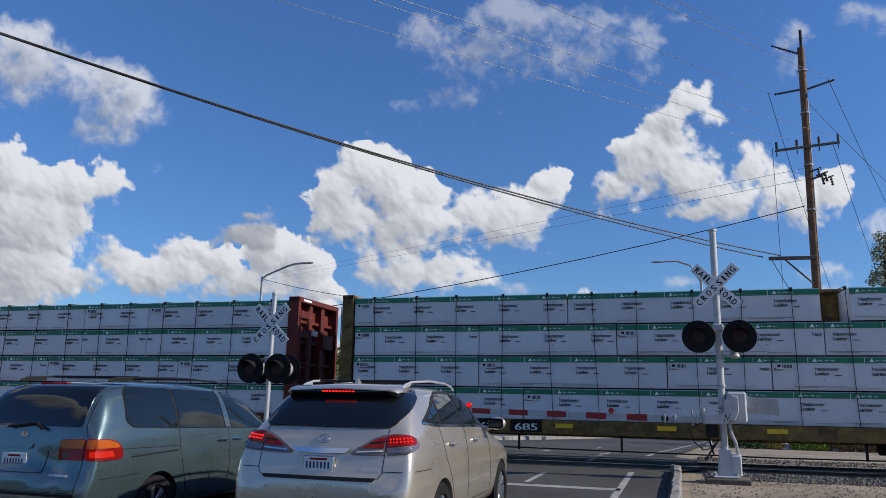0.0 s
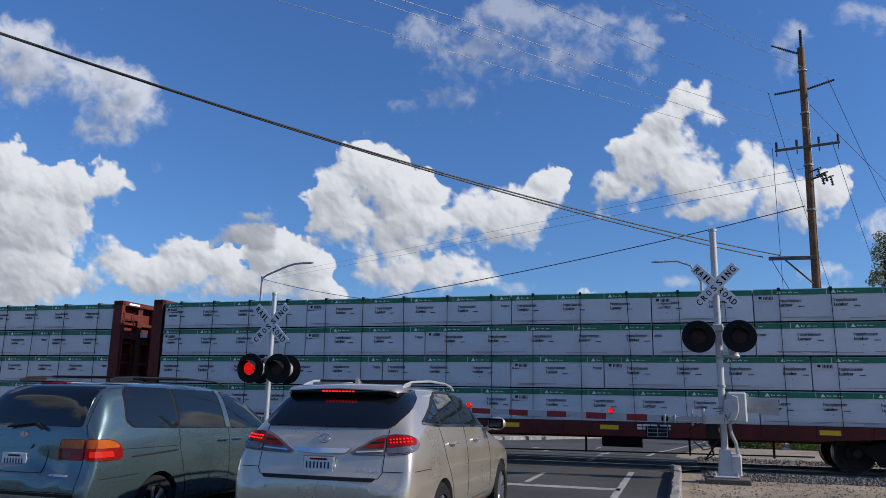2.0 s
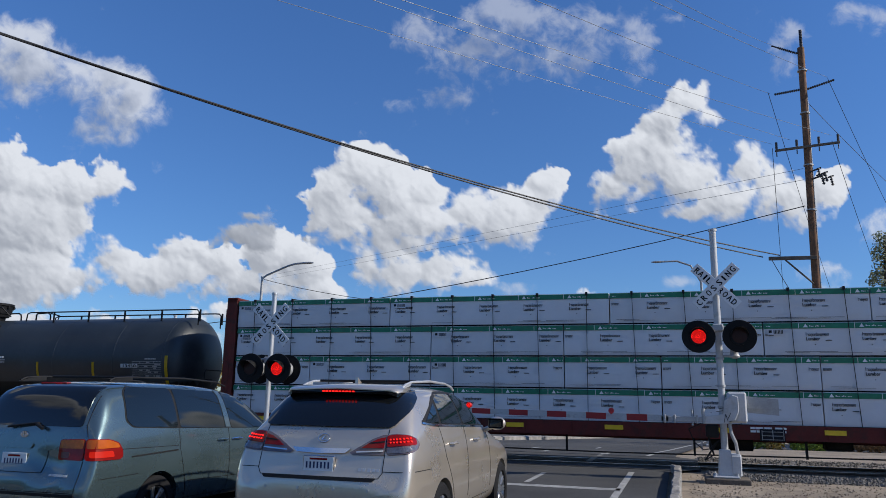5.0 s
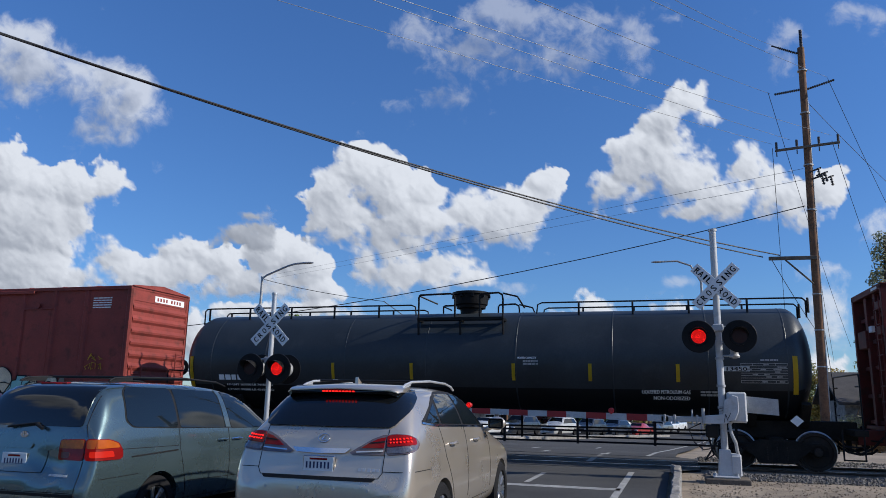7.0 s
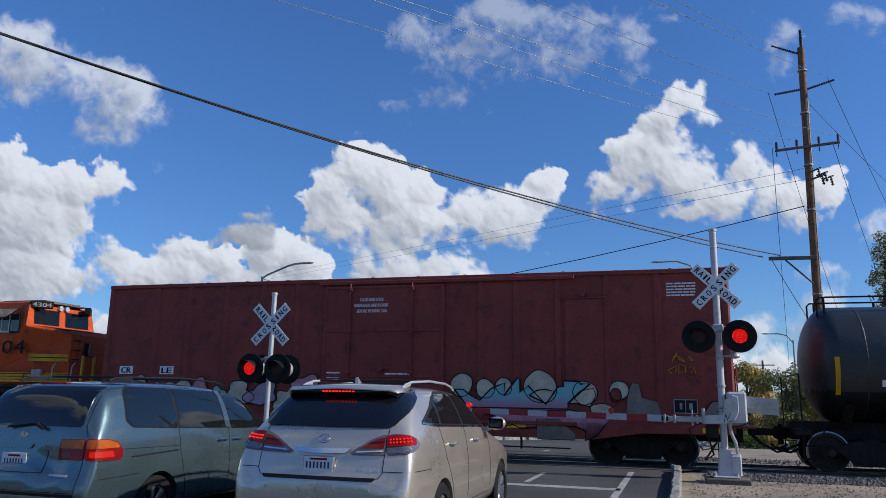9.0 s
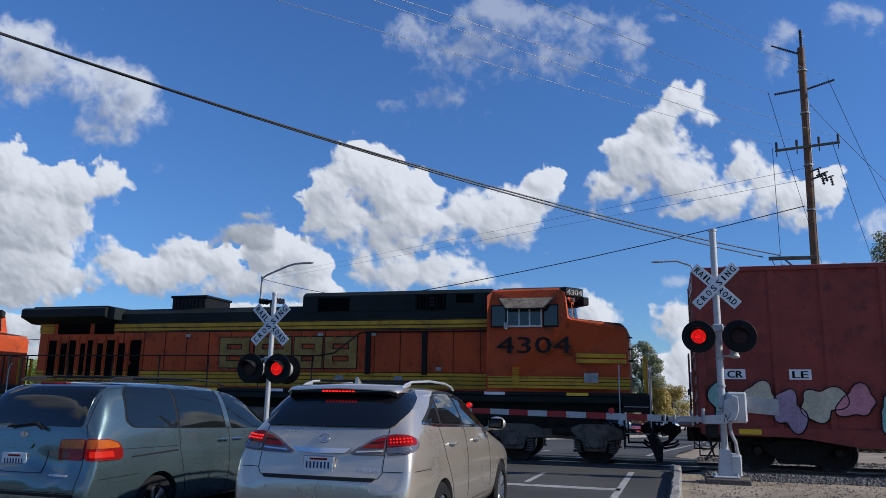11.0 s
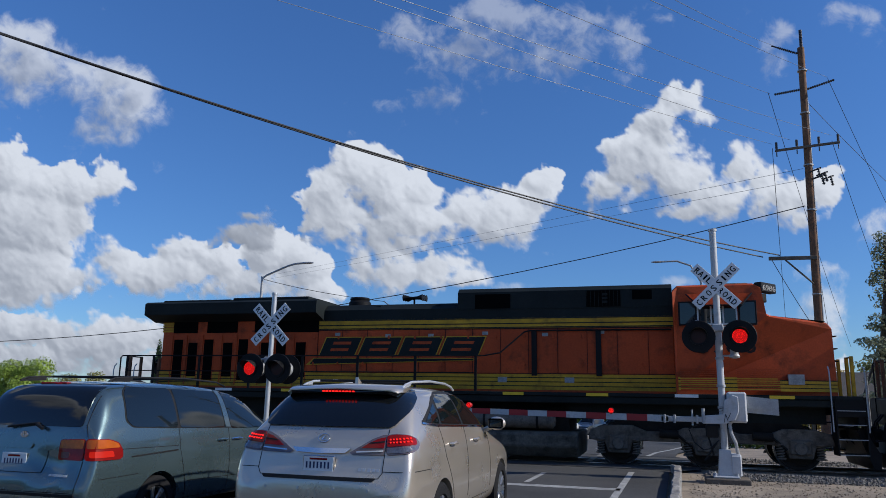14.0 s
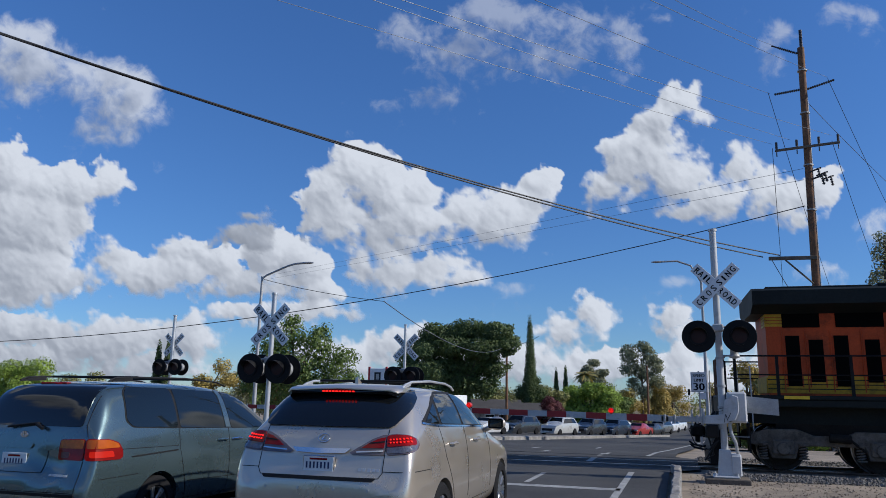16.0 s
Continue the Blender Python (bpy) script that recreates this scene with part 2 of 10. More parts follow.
def box(bm, x0, x1, y0, y1, z0, z1, bevel=0.0, mi=0):
    ret = bmesh.ops.create_cube(bm, size=1.0)
    vs = ret["verts"]
    for v in vs:
        v.co = Vector((x0 + (v.co.x + 0.5) * (x1 - x0), y0 + (v.co.y + 0.5) * (y1 - y0), z0 + (v.co.z + 0.5) * (z1 - z0)))
    faces = {f for v in vs for f in v.link_faces}
    for f in faces:
        f.material_index = mi
    if bevel:
        edges = list({e for v in vs for e in v.link_edges})
        out = bmesh.ops.bevel(bm, geom=edges, offset=bevel, segments=1, affect="EDGES", profile=0.5)
        for f in out["faces"]:
            f.material_index = mi
    return vs


def rod(bm, p, q, r, seg=8, r2=None, caps=True, mi=0):
    p, q = Vector(p), Vector(q)
    d = q - p
    m = Matrix.Translation((p + q) / 2) @ d.to_track_quat("Z", "Y").to_matrix().to_4x4()
    ret = bmesh.ops.create_cone(bm, cap_ends=caps, segments=seg, radius1=r, radius2=r if r2 is None else r2, depth=d.length, matrix=m)
    for v in ret["verts"]:
        for f in v.link_faces:
            f.material_index = mi
    return ret["verts"]


def tube(bm, pts, r, seg=6, mi=0):
    """A round tube through points."""
    pts = [Vector(p) for p in pts]
    rings = []
    for i, p in enumerate(pts):
        d = (pts[min(i + 1, len(pts) - 1)] - pts[max(i - 1, 0)]).normalized()
        a = d.orthogonal().normalized() if i == 0 else (a - d * a.dot(d)).normalized()
        b = d.cross(a)
        rings.append([bm.verts.new(p + (a * math.cos(2 * math.pi * k / seg) + b * math.sin(2 * math.pi * k / seg)) * r) for k in range(seg)])
    for r0, r1 in zip(rings, rings[1:]):
        for k in range(seg):
            f = bm.faces.new((r0[k], r0[(k + 1) % seg], r1[(k + 1) % seg], r1[k]))
            f.material_index = mi
    for ring in (rings[0][::-1], rings[-1]):
        bm.faces.new(ring).material_index = mi


def prism(bm, poly, axis, a, b, mi=0):
    """A polygon in two axes drawn out along the third from a to b. axis 'x': poly is (y, z); 'y': (x, z); 'z': (x, y)."""
    def at(p, h):
        return {"x": (h, p[0], p[1]), "y": (p[0], h, p[1]), "z": (p[0], p[1], h)}[axis]
    lo = [bm.verts.new(at(p, a)) for p in poly]
    hi = [bm.verts.new(at(p, b)) for p in poly]
    fs = [bm.faces.new(lo), bm.faces.new(hi[::-1])]
    n = len(poly)
    for i in range(n):
        fs.append(bm.faces.new((lo[i], hi[i], hi[(i + 1) % n], lo[(i + 1) % n])))
    for f in fs:
        f.material_index = mi
    bmesh.ops.recalc_face_normals(bm, faces=fs)
    return lo + hi


def lathe(bm, profile, seg=24, axis="x", mi=0, centre=(0, 0, 0)):
    """Turn (along, radius) pairs round an axis."""
    rings = []
    for h, r in profile:
        ring = []
        for k in range(seg):
            c, s = math.cos(2 * math.pi * k / seg) * r, math.sin(2 * math.pi * k / seg) * r
            p = {"x": (h, c, s), "y": (s, h, c), "z": (c, s, h)}[axis]
            ring.append(bm.verts.new(Vector(p) + Vector(centre)))
        rings.append(ring)
    fs = []
    for r0, r1 in zip(rings, rings[1:]):
        for k in range(seg):
            fs.append(bm.faces.new((r0[k], r0[(k + 1) % seg], r1[(k + 1) % seg], r1[k])))
    for ring, ok in ((rings[0][::-1], profile[0][1] > 1e-4), (rings[-1], profile[-1][1] > 1e-4)):
        if ok:
            fs.append(bm.faces.new(ring))
    for f in fs:
        f.material_index = mi
    bmesh.ops.recalc_face_normals(bm, faces=fs)


WORDS = {}


def lettering(text, size, depth=0.002):
    """Mesh of a line of the built-in font, in the xy plane, starting at the origin."""
    key = (text, size)
    if key not in WORDS:
        cu = bpy.data.curves.new("lettering", "FONT")
        cu.body, cu.size, cu.extrude, cu.resolution_u = text, size, depth, 2
        ob = new("lettering", cu)
        dg = bpy.context.evaluated_depsgraph_get()
        me = bpy.data.meshes.new_from_object(ob.evaluated_get(dg))
        bpy.data.objects.remove(ob)
        WORDS[key] = me
    return WORDS[key]


def write(bm, text, size, m, width=None, bold=0.0, mi=0):
    """Add lettering to a mesh at the pose m, squeezed to width where given, its left edge at the origin of m."""
    me = lettering(text, size)
    xs = [v.co.x for v in me.vertices]
    lo, hi = min(xs), max(xs)
    k = (width / (hi - lo)) if width else 1.0
    for shift in ((0.0,) if not bold else (-bold, bold)):
        made = [bm.verts.new(m @ Vector(((v.co.x - lo) * k + shift, v.co.y, v.co.z))) for v in me.vertices]
        for p in me.polygons:
            f = bm.faces.new([made[i] for i in p.vertices])
            f.material_index = mi
    return k * (hi - lo)


# lettering that faces the street side of the train (towards -y)
def side_pose(x, y, z):
    return Matrix.Translation((x, y, z)) @ Matrix.Rotation(radians(90), 4, "X")


def bars(bm, x, z, w, h, rows, y, seed=0, mi=0):
    """Rows of plain bars in place of writing that is not lettered."""
    rnd = random.Random(seed)
    for i in range(rows):
        zz = z - i * h * 1.5
        u = 0.0
        while u < w * 0.95:
            L = min(w - u, rnd.uniform(0.12, 0.3) * w)
            box(bm, x + u, x + u + L * 0.88, y - 0.002, y + 0.002, zz, zz + h, mi=mi)
            u += L


D = 20.77          # the track's centre line
V = 8.757          # metres per second, to +x
SLANT = 0.025      # the track draws away from the camera by this much for each metre to the right
SKEW = Matrix.Translation((0, D, 0)) @ Matrix.Rotation(math.atan(SLANT), 4, "Z") @ Matrix.Translation((0, -D, 0))


def on_track(x):
    return pose(x, D + SLANT * x, 0, 0, 0, math.degrees(math.atan(SLANT)))


MOVING = []        # (thing, x at the start)
SPIN = []          # (wheelset, pose on its thing, radius)
FLASH = []         # (lens, pose, lit intervals)


# ---------------------------------------------------------------- ground, road, track bed
def ground_z(y):
    if y < 23:
        return 0.0
    return -0.034 * (min(y, 95) - 23)


def sheet(name, strips, material, lift, label, category, edge=0.0):
    """A surface from rows (y, x left, x right, ...) that follows the ground."""
    bm = bmesh.new()
    rows = []
    for y, *xs in strips:
        rows.append([bm.verts.new((x, y, ground_z(y) + lift)) for x in xs])
    for r0, r1 in zip(rows, rows[1:]):
        for i in range(len(r0) - 1):
            bm.faces.new((r0[i], r0[i + 1], r1[i + 1], r1[i]))
    return tagged(finish(name, bm, material), label, category, kind="structure")


def ground():
    xs = [-1500, -400, -150, -60, -30, -19.4, -0.2, 1.5, 3, 6, 12, 30, 60, 150, 400, 1500]
    ys = [-300, -60, -10, 0, 5, 10, 15, 18, 19, 22.5, 23, 30, 45, 60, 80, 95, 130, 300, 900, 2500]
    bm = bmesh.new()
    grid = [[bm.verts.new((x, y, ground_z(y) - 0.06)) for x in xs] for y in ys]
    for a, b in zip(grid, grid[1:]):
        for i in range(len(xs) - 1):
            bm.faces.new((a[i], a[i + 1], b[i + 1], b[i]))
    tagged(finish("ground", bm, M["dirt"]), "dry brown dirt verge beside the road and track", "ground", kind="structure")


RIGHT = ((-40, -0.22), (18.3, -0.30), (19.2, 0.36), (22.6, 0.40), (23.5, -0.2), (27, -0.15), (31, 0.25), (39, 0.8), (47, 1.5), (70, 3.2), (95, 5.0), (160, 8.0))


def right_edge(y):
    for (y0, x0), (y1, x1) in zip(RIGHT, RIGHT[1:]):
        if y <= y1:
            return x0 + (x1 - x0) * (y - y0) / (y1 - y0)
    return RIGHT[-1][1]


def road():
    ys = sorted(set([y for y, _ in RIGHT] + [0, 10, 15, 25, 60, 80, 110, 130]))
    rows = [(y, -19.6 + (0 if y < 25 else (y - 25) * 0.02), -9.5, right_edge(y)) for y in ys]
    sheet("road", rows, M["asphalt"], 0.0, "worn dark grey asphalt road over the crossing", "road")


def stripe(x0, x1, y0, y1, label, name="road_marking", lift=0.005):
    bm = bmesh.new()
    n = max(1, int(abs(y1 - y0) / 4))
    rows = [[bm.verts.new((x, y0 + (y1 - y0) * i / n, ground_z(y0 + (y1 - y0) * i / n) + lift)) for x in (x0, x1)] for i in range(n + 1)]
    for a, b in zip(rows, rows[1:]):
        bm.faces.new((a[0], a[1], b[1], b[0]))
    tagged(finish(name, bm, M["paintline"]), label, "road marking", "road markings", "structure")


def markings():
    stripe(-8.2, -1.1, 14.02, 14.36, "worn white stop line across the lanes")
    stripe(-1.18, -1.05, 4.0, 17.8, "white edge line beside the kerb")
    stripe(-4.75, -4.63, 2.0, 13.6, "white lane line before the stop line")
    stripe(-2.97, -2.86, 14.7, 16.7, "short faded white lane dash")
    for x, y, dx in ((-2.45, 20.3, .16), (-2.4, 22.6, .13), (-4.3, 24.0, .13), (-2.3, 23.6, .12), (-5.2, 27, .14), (-3.2, 29.5, .13)):
        stripe(x, x + dx, y, y + 1.5, "short faded white lane dash")
    bm = bmesh.new()
    pts = [(23.2, -1.05), (27, -0.9), (31, -0.5), (39, 0.15), (47, 0.85), (60, 1.7)]
    rows = [[bm.verts.new((x + k, y, ground_z(y) + 0.006)) for k in (0, 0.13)] for y, x in pts]
    for a, b in zip(rows, rows[1:]):
        bm.faces.new((a[0], a[1], b[1], b[0]))
    tagged(finish("road_marking", bm, M["paintline"]), "white edge line bending with the road", "road marking", "road markings", "structure")
    # dark patched joints beside the crossing
    for y0, y1 in ((18.6, 18.75), (23.0, 23.1)):
        bm = bmesh.new()
        box(bm, -19, right_edge(18.6), y0, y1, 0.001, 0.004)
        tagged(finish("road_joint", bm, M["black"]), "dark tar joint across the asphalt", "road joint", kind="structure")


def kerb(pts, w, h, label):
    """A concrete kerb laid in stones along points."""
    rnd = random.Random(3)
    top = thing("kerb", pose(0, 0, 0), label, "kerb", kind="structure")
    bm = bmesh.new()
    left = []
    fine = []
    for (xa, ya), (xb, yb) in zip(pts, pts[1:]):
        m = max(1, int((yb - ya) / 0.35)) if min(ya, yb) > 8 and w < 0.5 else 1
        fine += [(xa + (xb - xa) * j / m + (rnd.uniform(-.018, .018) if m > 1 else 0), ya + (yb - ya) * j / m) for j in range(m)]
    pts = fine + [pts[-1]]
    for i, (x, y) in enumerate(pts):
        x1, y1 = pts[min(i + 1, len(pts) - 1)]
        x0, y0 = pts[max(i - 1, 0)]
        d = Vector((x1 - x0, y1 - y0)).normalized()
        n = Vector((-d.y, d.x)) * w / 2
        z = ground_z(y)
        ring = [(x + n.x, y + n.y, z - 0.05), (x + n.x, y + n.y, z + h - 0.03), (x + n.x * .7, y + n.y * .7, z + h),
                (x - n.x * .7, y - n.y * .7, z + h), (x - n.x, y - n.y, z + h - 0.03), (x - n.x, y - n.y, z - 0.05)]
        left.append([bm.verts.new(Vector(p) + Vector((rnd.uniform(-.010, .010), 0, rnd.uniform(-.012, .012)))) for p in ring])
    for a, b in zip(left, left[1:]):
        for k in range(5):
            bm.faces.new((a[k], b[k], b[k + 1], a[k + 1]))
    bm.faces.new(left[0])
    bm.faces.new(left[-1][::-1])
    bmesh.ops.recalc_face_normals(bm, faces=bm.faces[:])
    part("stone", bm, M["kerbstone"] if w < 0.5 else M["concrete"], top)


def kerbs():
    kerb([(-0.12 - 0.004 * abs(y - 18), y) for y in (-20, -5, 5, 9, 12, 14, 16, 17.4, 18.1)] + [(-0.2, 18.35)], 0.16, 0.16, "weathered concrete kerb ending at the crossing")
    kerb([(-9.25, 3), (-9.25, 8), (-9.25, 13), (-9.25, 17)], 1.3, 0.16, "raised concrete median island before the track")
    kerb([(-9.9, 38.0), (-9.14, 39.5), (-8.3, 43), (-7.3, 49.4), (-5.8, 59), (-4.0, 71), (-1.6, 86.5)], 0.8, 0.2, "pale concrete median kerb bending beyond the track")
    kerb([(-9.7, 24.8), (-9.7, 27), (-9.7, 29), (-9.75, 30)], 1.2, 0.16, "raised concrete median island beyond the track")


def laid(ob):
    """Turn what lies along x into the line of the track."""
    ob.matrix_basis = SKEW
    return ob


def track():
    for off in (-0.7525, 0.7525):
        y = D + off
        bm = bmesh.new()
        prof = [(-.07, -.17), (.07, -.17), (.07, -.155), (.012, -.135), (.012, -.05), (.036, -.035), (.036, -.006), (.030, -.001), (-.030, -.001), (-.036, -.006), (-.036, -.035), (-.012, -.05), (-.012, -.135), (-.07, -.155)]
        prism(bm, [(y + a, b + 0.008) for a, b in prof], "x", -300, 300)
        for f in bm.faces:
            if f.normal.z > 0.9 and f.calc_center_median().z > -0.004:
                f.material_index = 1
        tagged(laid(finish("rail", bm, [M["rail"], M["railtop"]])), "long steel rail with a polished running top", "rail", "rails", "structure")
    # crossing panels inside and outside the rails, over the width of the road
    top = thing("crossing_surface", SKEW, "dark concrete crossing panels between the rails", "crossing", kind="structure")
    i = 0
    for y0, y1 in ((D - 1.45, D - 0.80), (D - 0.66, D - 0.01), (D + 0.01, D + 0.66), (D + 0.80, D + 1.45)):
        x = 0.38
        while x > -19:
            bm = bmesh.new()
            box(bm, x - 2.42, x, y0, y1, -0.2, 0.004, bevel=0.012)
            part("panel", bm, M["panel"], top)
            x -= 2.44
    # ties and ballast on the open track
    bm = bmesh.new()
    rnd = random.Random(5)
    for k in range(75):
        x = 0.9 + k * 0.53
        box(bm, x - 0.11, x + 0.11, D - 1.3 + rnd.uniform(-.03, .03), D + 1.3, -0.33, -0.155, bevel=0.01)
    for k in range(25):
        x = -20.2 - k * 0.53
        box(bm, x - 0.11, x + 0.11, D - 1.3 + rnd.uniform(-.03, .03), D + 1.3, -0.33, -0.155, bevel=0.01)
    tagged(laid(finish("railroad_ties", bm, M["tie"])), "dark creosoted wooden ties under the rails", "ties", kind="stuff")
    bed = bmesh.new()
    for x0, x1 in ((0.42, 300), (-300, -19.8)):
        prism(bed, [(D - 3.0, -0.065), (D - 2.3, 0.0), (D - 1.75, -0.10), (D - 0.9, -0.20), (D + 0.9, -0.20), (D + 1.75, -0.09), (D + 2.4, 0.0), (D + 3.3, -0.12), (D + 3.3, -0.5), (D - 3.0, -0.5)], "x", x0, x1)
    tagged(laid(finish("ballast_bed", bed, surface("ballast_bed", (0.15, 0.14, 0.13), 0.95, 0, 0.5, 12, 0.9, 30))), "grey crushed stone track bed", "ballast", kind="structure")
    # loose stones
    rnd = random.Random(8)
    verts, faces = [], []
    def bed_z(y):
        prof = ((D - 3.6, -0.055), (D - 3.0, -0.055), (D - 2.3, 0.0), (D - 1.75, -0.10), (D - 0.9, -0.20), (D + 0.9, -0.20), (D + 1.75, -0.09), (D + 2.4, 0.0), (D + 3.3, -0.12))
        for (a, za), (b, zb) in zip(prof, prof[1:]):
            if y <= b:
                return za + (zb - za) * (y - a) / (b - a)
        return -0.1
    for k in range(15000):
        x = 0.5 + 13 * rnd.random() ** 1.4
        y = D + rnd.choice((rnd.uniform(-3.2, -0.85), rnd.uniform(-3.2, -1.2), rnd.uniform(-0.65, 0.65), rnd.uniform(0.9, 3.2)))
        r = rnd.uniform(0.018, 0.042)
        c = Vector((x, y, bed_z(y) + r * 0.3))
        o = len(verts)
        for d in ((1, 0, 0), (-1, 0, 0), (0, 1, 0), (0, -1, 0), (0, 0, 1), (0, 0, -1)):
            q = Vector(d) + Vector((rnd.uniform(-.5, .5), rnd.uniform(-.5, .5), rnd.uniform(-.4, .4)))
            verts.append(c + q * r)
        for a, b, e in ((0, 2, 4), (2, 1, 4), (1, 3, 4), (3, 0, 4), (2, 0, 5), (1, 2, 5), (3, 1, 5), (0, 3, 5)):
            faces.append((o + a, o + b, o + e))
    # pebbles on the dirt shoulder
    stones, rocks = verts, faces
    verts, faces = [], []
    for k in range(2600):
        x, y = 0.1 + 6 * rnd.random(), rnd.uniform(10, 18.2)
        r = rnd.uniform(0.006, 0.022)
        c = Vector((x, y, -0.055 + r * 0.3))
        o = len(verts)
        for d in ((1, 0, 0), (-1, 0, 0), (0, 1, 0), (0, -1, 0), (0, 0, 1), (0, 0, -1)):
            verts.append(c + (Vector(d) + Vector((rnd.uniform(-.5, .5), rnd.uniform(-.5, .5), rnd.uniform(-.4, .4)))) * r)
        for a, b, e in ((0, 2, 4), (2, 1, 4), (1, 3, 4), (3, 0, 4), (2, 0, 5), (1, 2, 5), (3, 1, 5), (0, 3, 5)):
            faces.append((o + a, o + b, o + e))
    me = bpy.data.meshes.new("pebbles")
    me.from_pydata(verts, [], faces)
    me.materials.append(M["dirt"])
    tagged(new("pebbles", me), "small loose pebbles on the dirt shoulder", "pebbles", kind="stuff")
    me = bpy.data.meshes.new("ballast_stones")
    me.from_pydata(stones, [], rocks)
    me.materials.append(M["ballast"])
    tagged(laid(new("ballast_stones", me)), "loose grey crushed stones along the rails", "ballast", kind="stuff")


ground()
road()
markings()
kerbs()
track()


# ---------------------------------------------------------------- crossing signals
def crossbuck(parent, z, y):
    """Two white blades crossed, lettered."""
    for name, turn, texts, dy in (("blade", -45, (("RAIL", -0.55, -0.13), ("ROAD", 0.10, 0.55)), 0.0), ("blade", 45, (("CROS", -0.55, -0.02), ("SING", 0.06, 0.55)), -0.016)):
        bm = bmesh.new()
        box(bm, -0.61, 0.61, -0.005, 0.005, -0.114, 0.114, bevel=0.003)
        ob = part(name, bm, M["signwhite"], parent, "white reflective blade with black letters")
        ob.matrix_basis = Matrix.Translation((0, y + dy, z)) @ Matrix.Rotation(radians(turn), 4, "Y").inverted()
        for text, x, w in texts:
            for back in (0, 180):
                ink = bmesh.new()
                for i, letter in enumerate(text):
                    wide = 0.030 if letter == "I" else 0.086
                    at_x = x + 0.045 + (w - x - 0.09) * i / (len(text) - 1) - wide / 2
                    write(ink, letter, 0.19, Matrix.Rotation(radians(back), 4, "Z") @ side_pose(at_x, -0.0065, -0.068), width=wide, bold=0.0045)
                part("lettering", ink, M["ink"], ob)


LENS = {}


def lamp(parent, x, y, z, back=False, lit=None, yaw=0):
    """A round signal lamp: dark target disc, hood, housing and a lens that turns its lit face out."""
    turn = Matrix.Translation((x, y, z)) @ Matrix.Rotation(radians((180 if back else 0) + yaw), 4, "Z")
    if "disc" not in LENS:
        bm = bmesh.new()
        lathe(bm, [(-0.02, 0.17), (-0.02, 0.335), (-0.012, 0.345), (0.008, 0.345), (0.012, 0.17)], 32, "y")
        LENS["disc"] = proto(finish("target_disc", bm, M["black"], smooth=True))
        bm = bmesh.new()
        lathe(bm, [(-0.015, 0.165), (0.02, 0.165), (0.14, 0.15), (0.18, 0.09), (0.2, 0.03)], 24, "y")
        LENS["housing"] = proto(finish("housing", bm, M["galv"], smooth=True))
        bm = bmesh.new()
        n = 14
        rows = []
        for k in range(n + 1):
            a = radians(-15 + 210 * k / n)
            c, s = math.cos(a) * 0.185, math.sin(a) * 0.185
            reach = 0.30 * max(0.12, math.sin(max(0.0, min(math.pi, a))) ** 0.7)
            rows.append([bm.verts.new((c, -0.02, s)), bm.verts.new((c * 0.98, -0.02 - reach, s * 0.98))])
        for a, b in zip(rows, rows[1:]):
            bm.faces.new((a[0], a[1], b[1], b[0]))
        bmesh.ops.solidify(bm, geom=bm.faces[:], thickness=0.006)
        LENS["hood"] = proto(finish("hood", bm, M["hoodgrey"], smooth=True))
        bm = bmesh.new()
        lathe(bm, [(-0.018, 0.150), (-0.046, 0.150), (-0.049, 0.160), (-0.049, 0.188), (-0.018, 0.188)], 28, "y")
        LENS["bezel"] = proto(finish("bezel", bm, M["black"], smooth=40))
        bm = bmesh.new()
        lathe(bm, [(-0.012, 0.02), (-0.010, 0.10), (-0.004, 0.162), (0.004, 0.162)], 28, "y")
        for f in bm.faces:
            f.material_index = 0
        lathe(bm, [(0.004, 0.162), (0.010, 0.10), (0.012, 0.02)], 28, "y", mi=1)
        LENS["lens"] = proto(finish("lens", bm, [M["led"], M["deadled"]], smooth=True))
    disc = same("target_disc", LENS["disc"], parent, turn, "round black signal lamp with a hood")
    same("housing", LENS["housing"], disc, Matrix())
    same("hood", LENS["hood"], disc, Matrix())
    same("bezel", LENS["bezel"], disc, Matrix())
    lens = same("lens", LENS["lens"], disc, pose(0, -0.03, 0, 0, 0, 180))
    if lit is not None:
        FLASH.append((lens, (0, -0.03, 0), lit))
    return disc


RL = ((1.06, 1.65), (2.24, 2.83), (4.62, 5.15), (5.80, 6.30), (6.90, 7.58), (9.32, 9.88), (10.5, 11.1), (11.75, 12.35), (14.2, 14.38), (15.22, 15.85))
RR = ((0.42, 0.58), (2.85, 3.42), (3.92, 4.58), (5.19, 5.76), (7.64, 8.25), (8.75, 9.28), (9.92, 10.46), (12.42, 12.85), (13.45, 14.12), (14.65, 15.12))
LR = ((0.25, 0.45), (1.06, 1.40), (2.24, 2.83), (3.44, 3.60), (4.62, 5.15), (5.80, 6.30), (6.90, 7.58), (8.44, 8.66), (9.32, 9.88), (10.5, 11.1), (13.1, 13.4), (15.22, 15.85))
LL = ((1.86, 2.20), (2.87, 3.40), (3.92, 4.58), (5.19, 5.76), (7.64, 8.25), (8.75, 9.28), (9.92, 10.46), (12.0, 12.85), (13.45, 14.12))


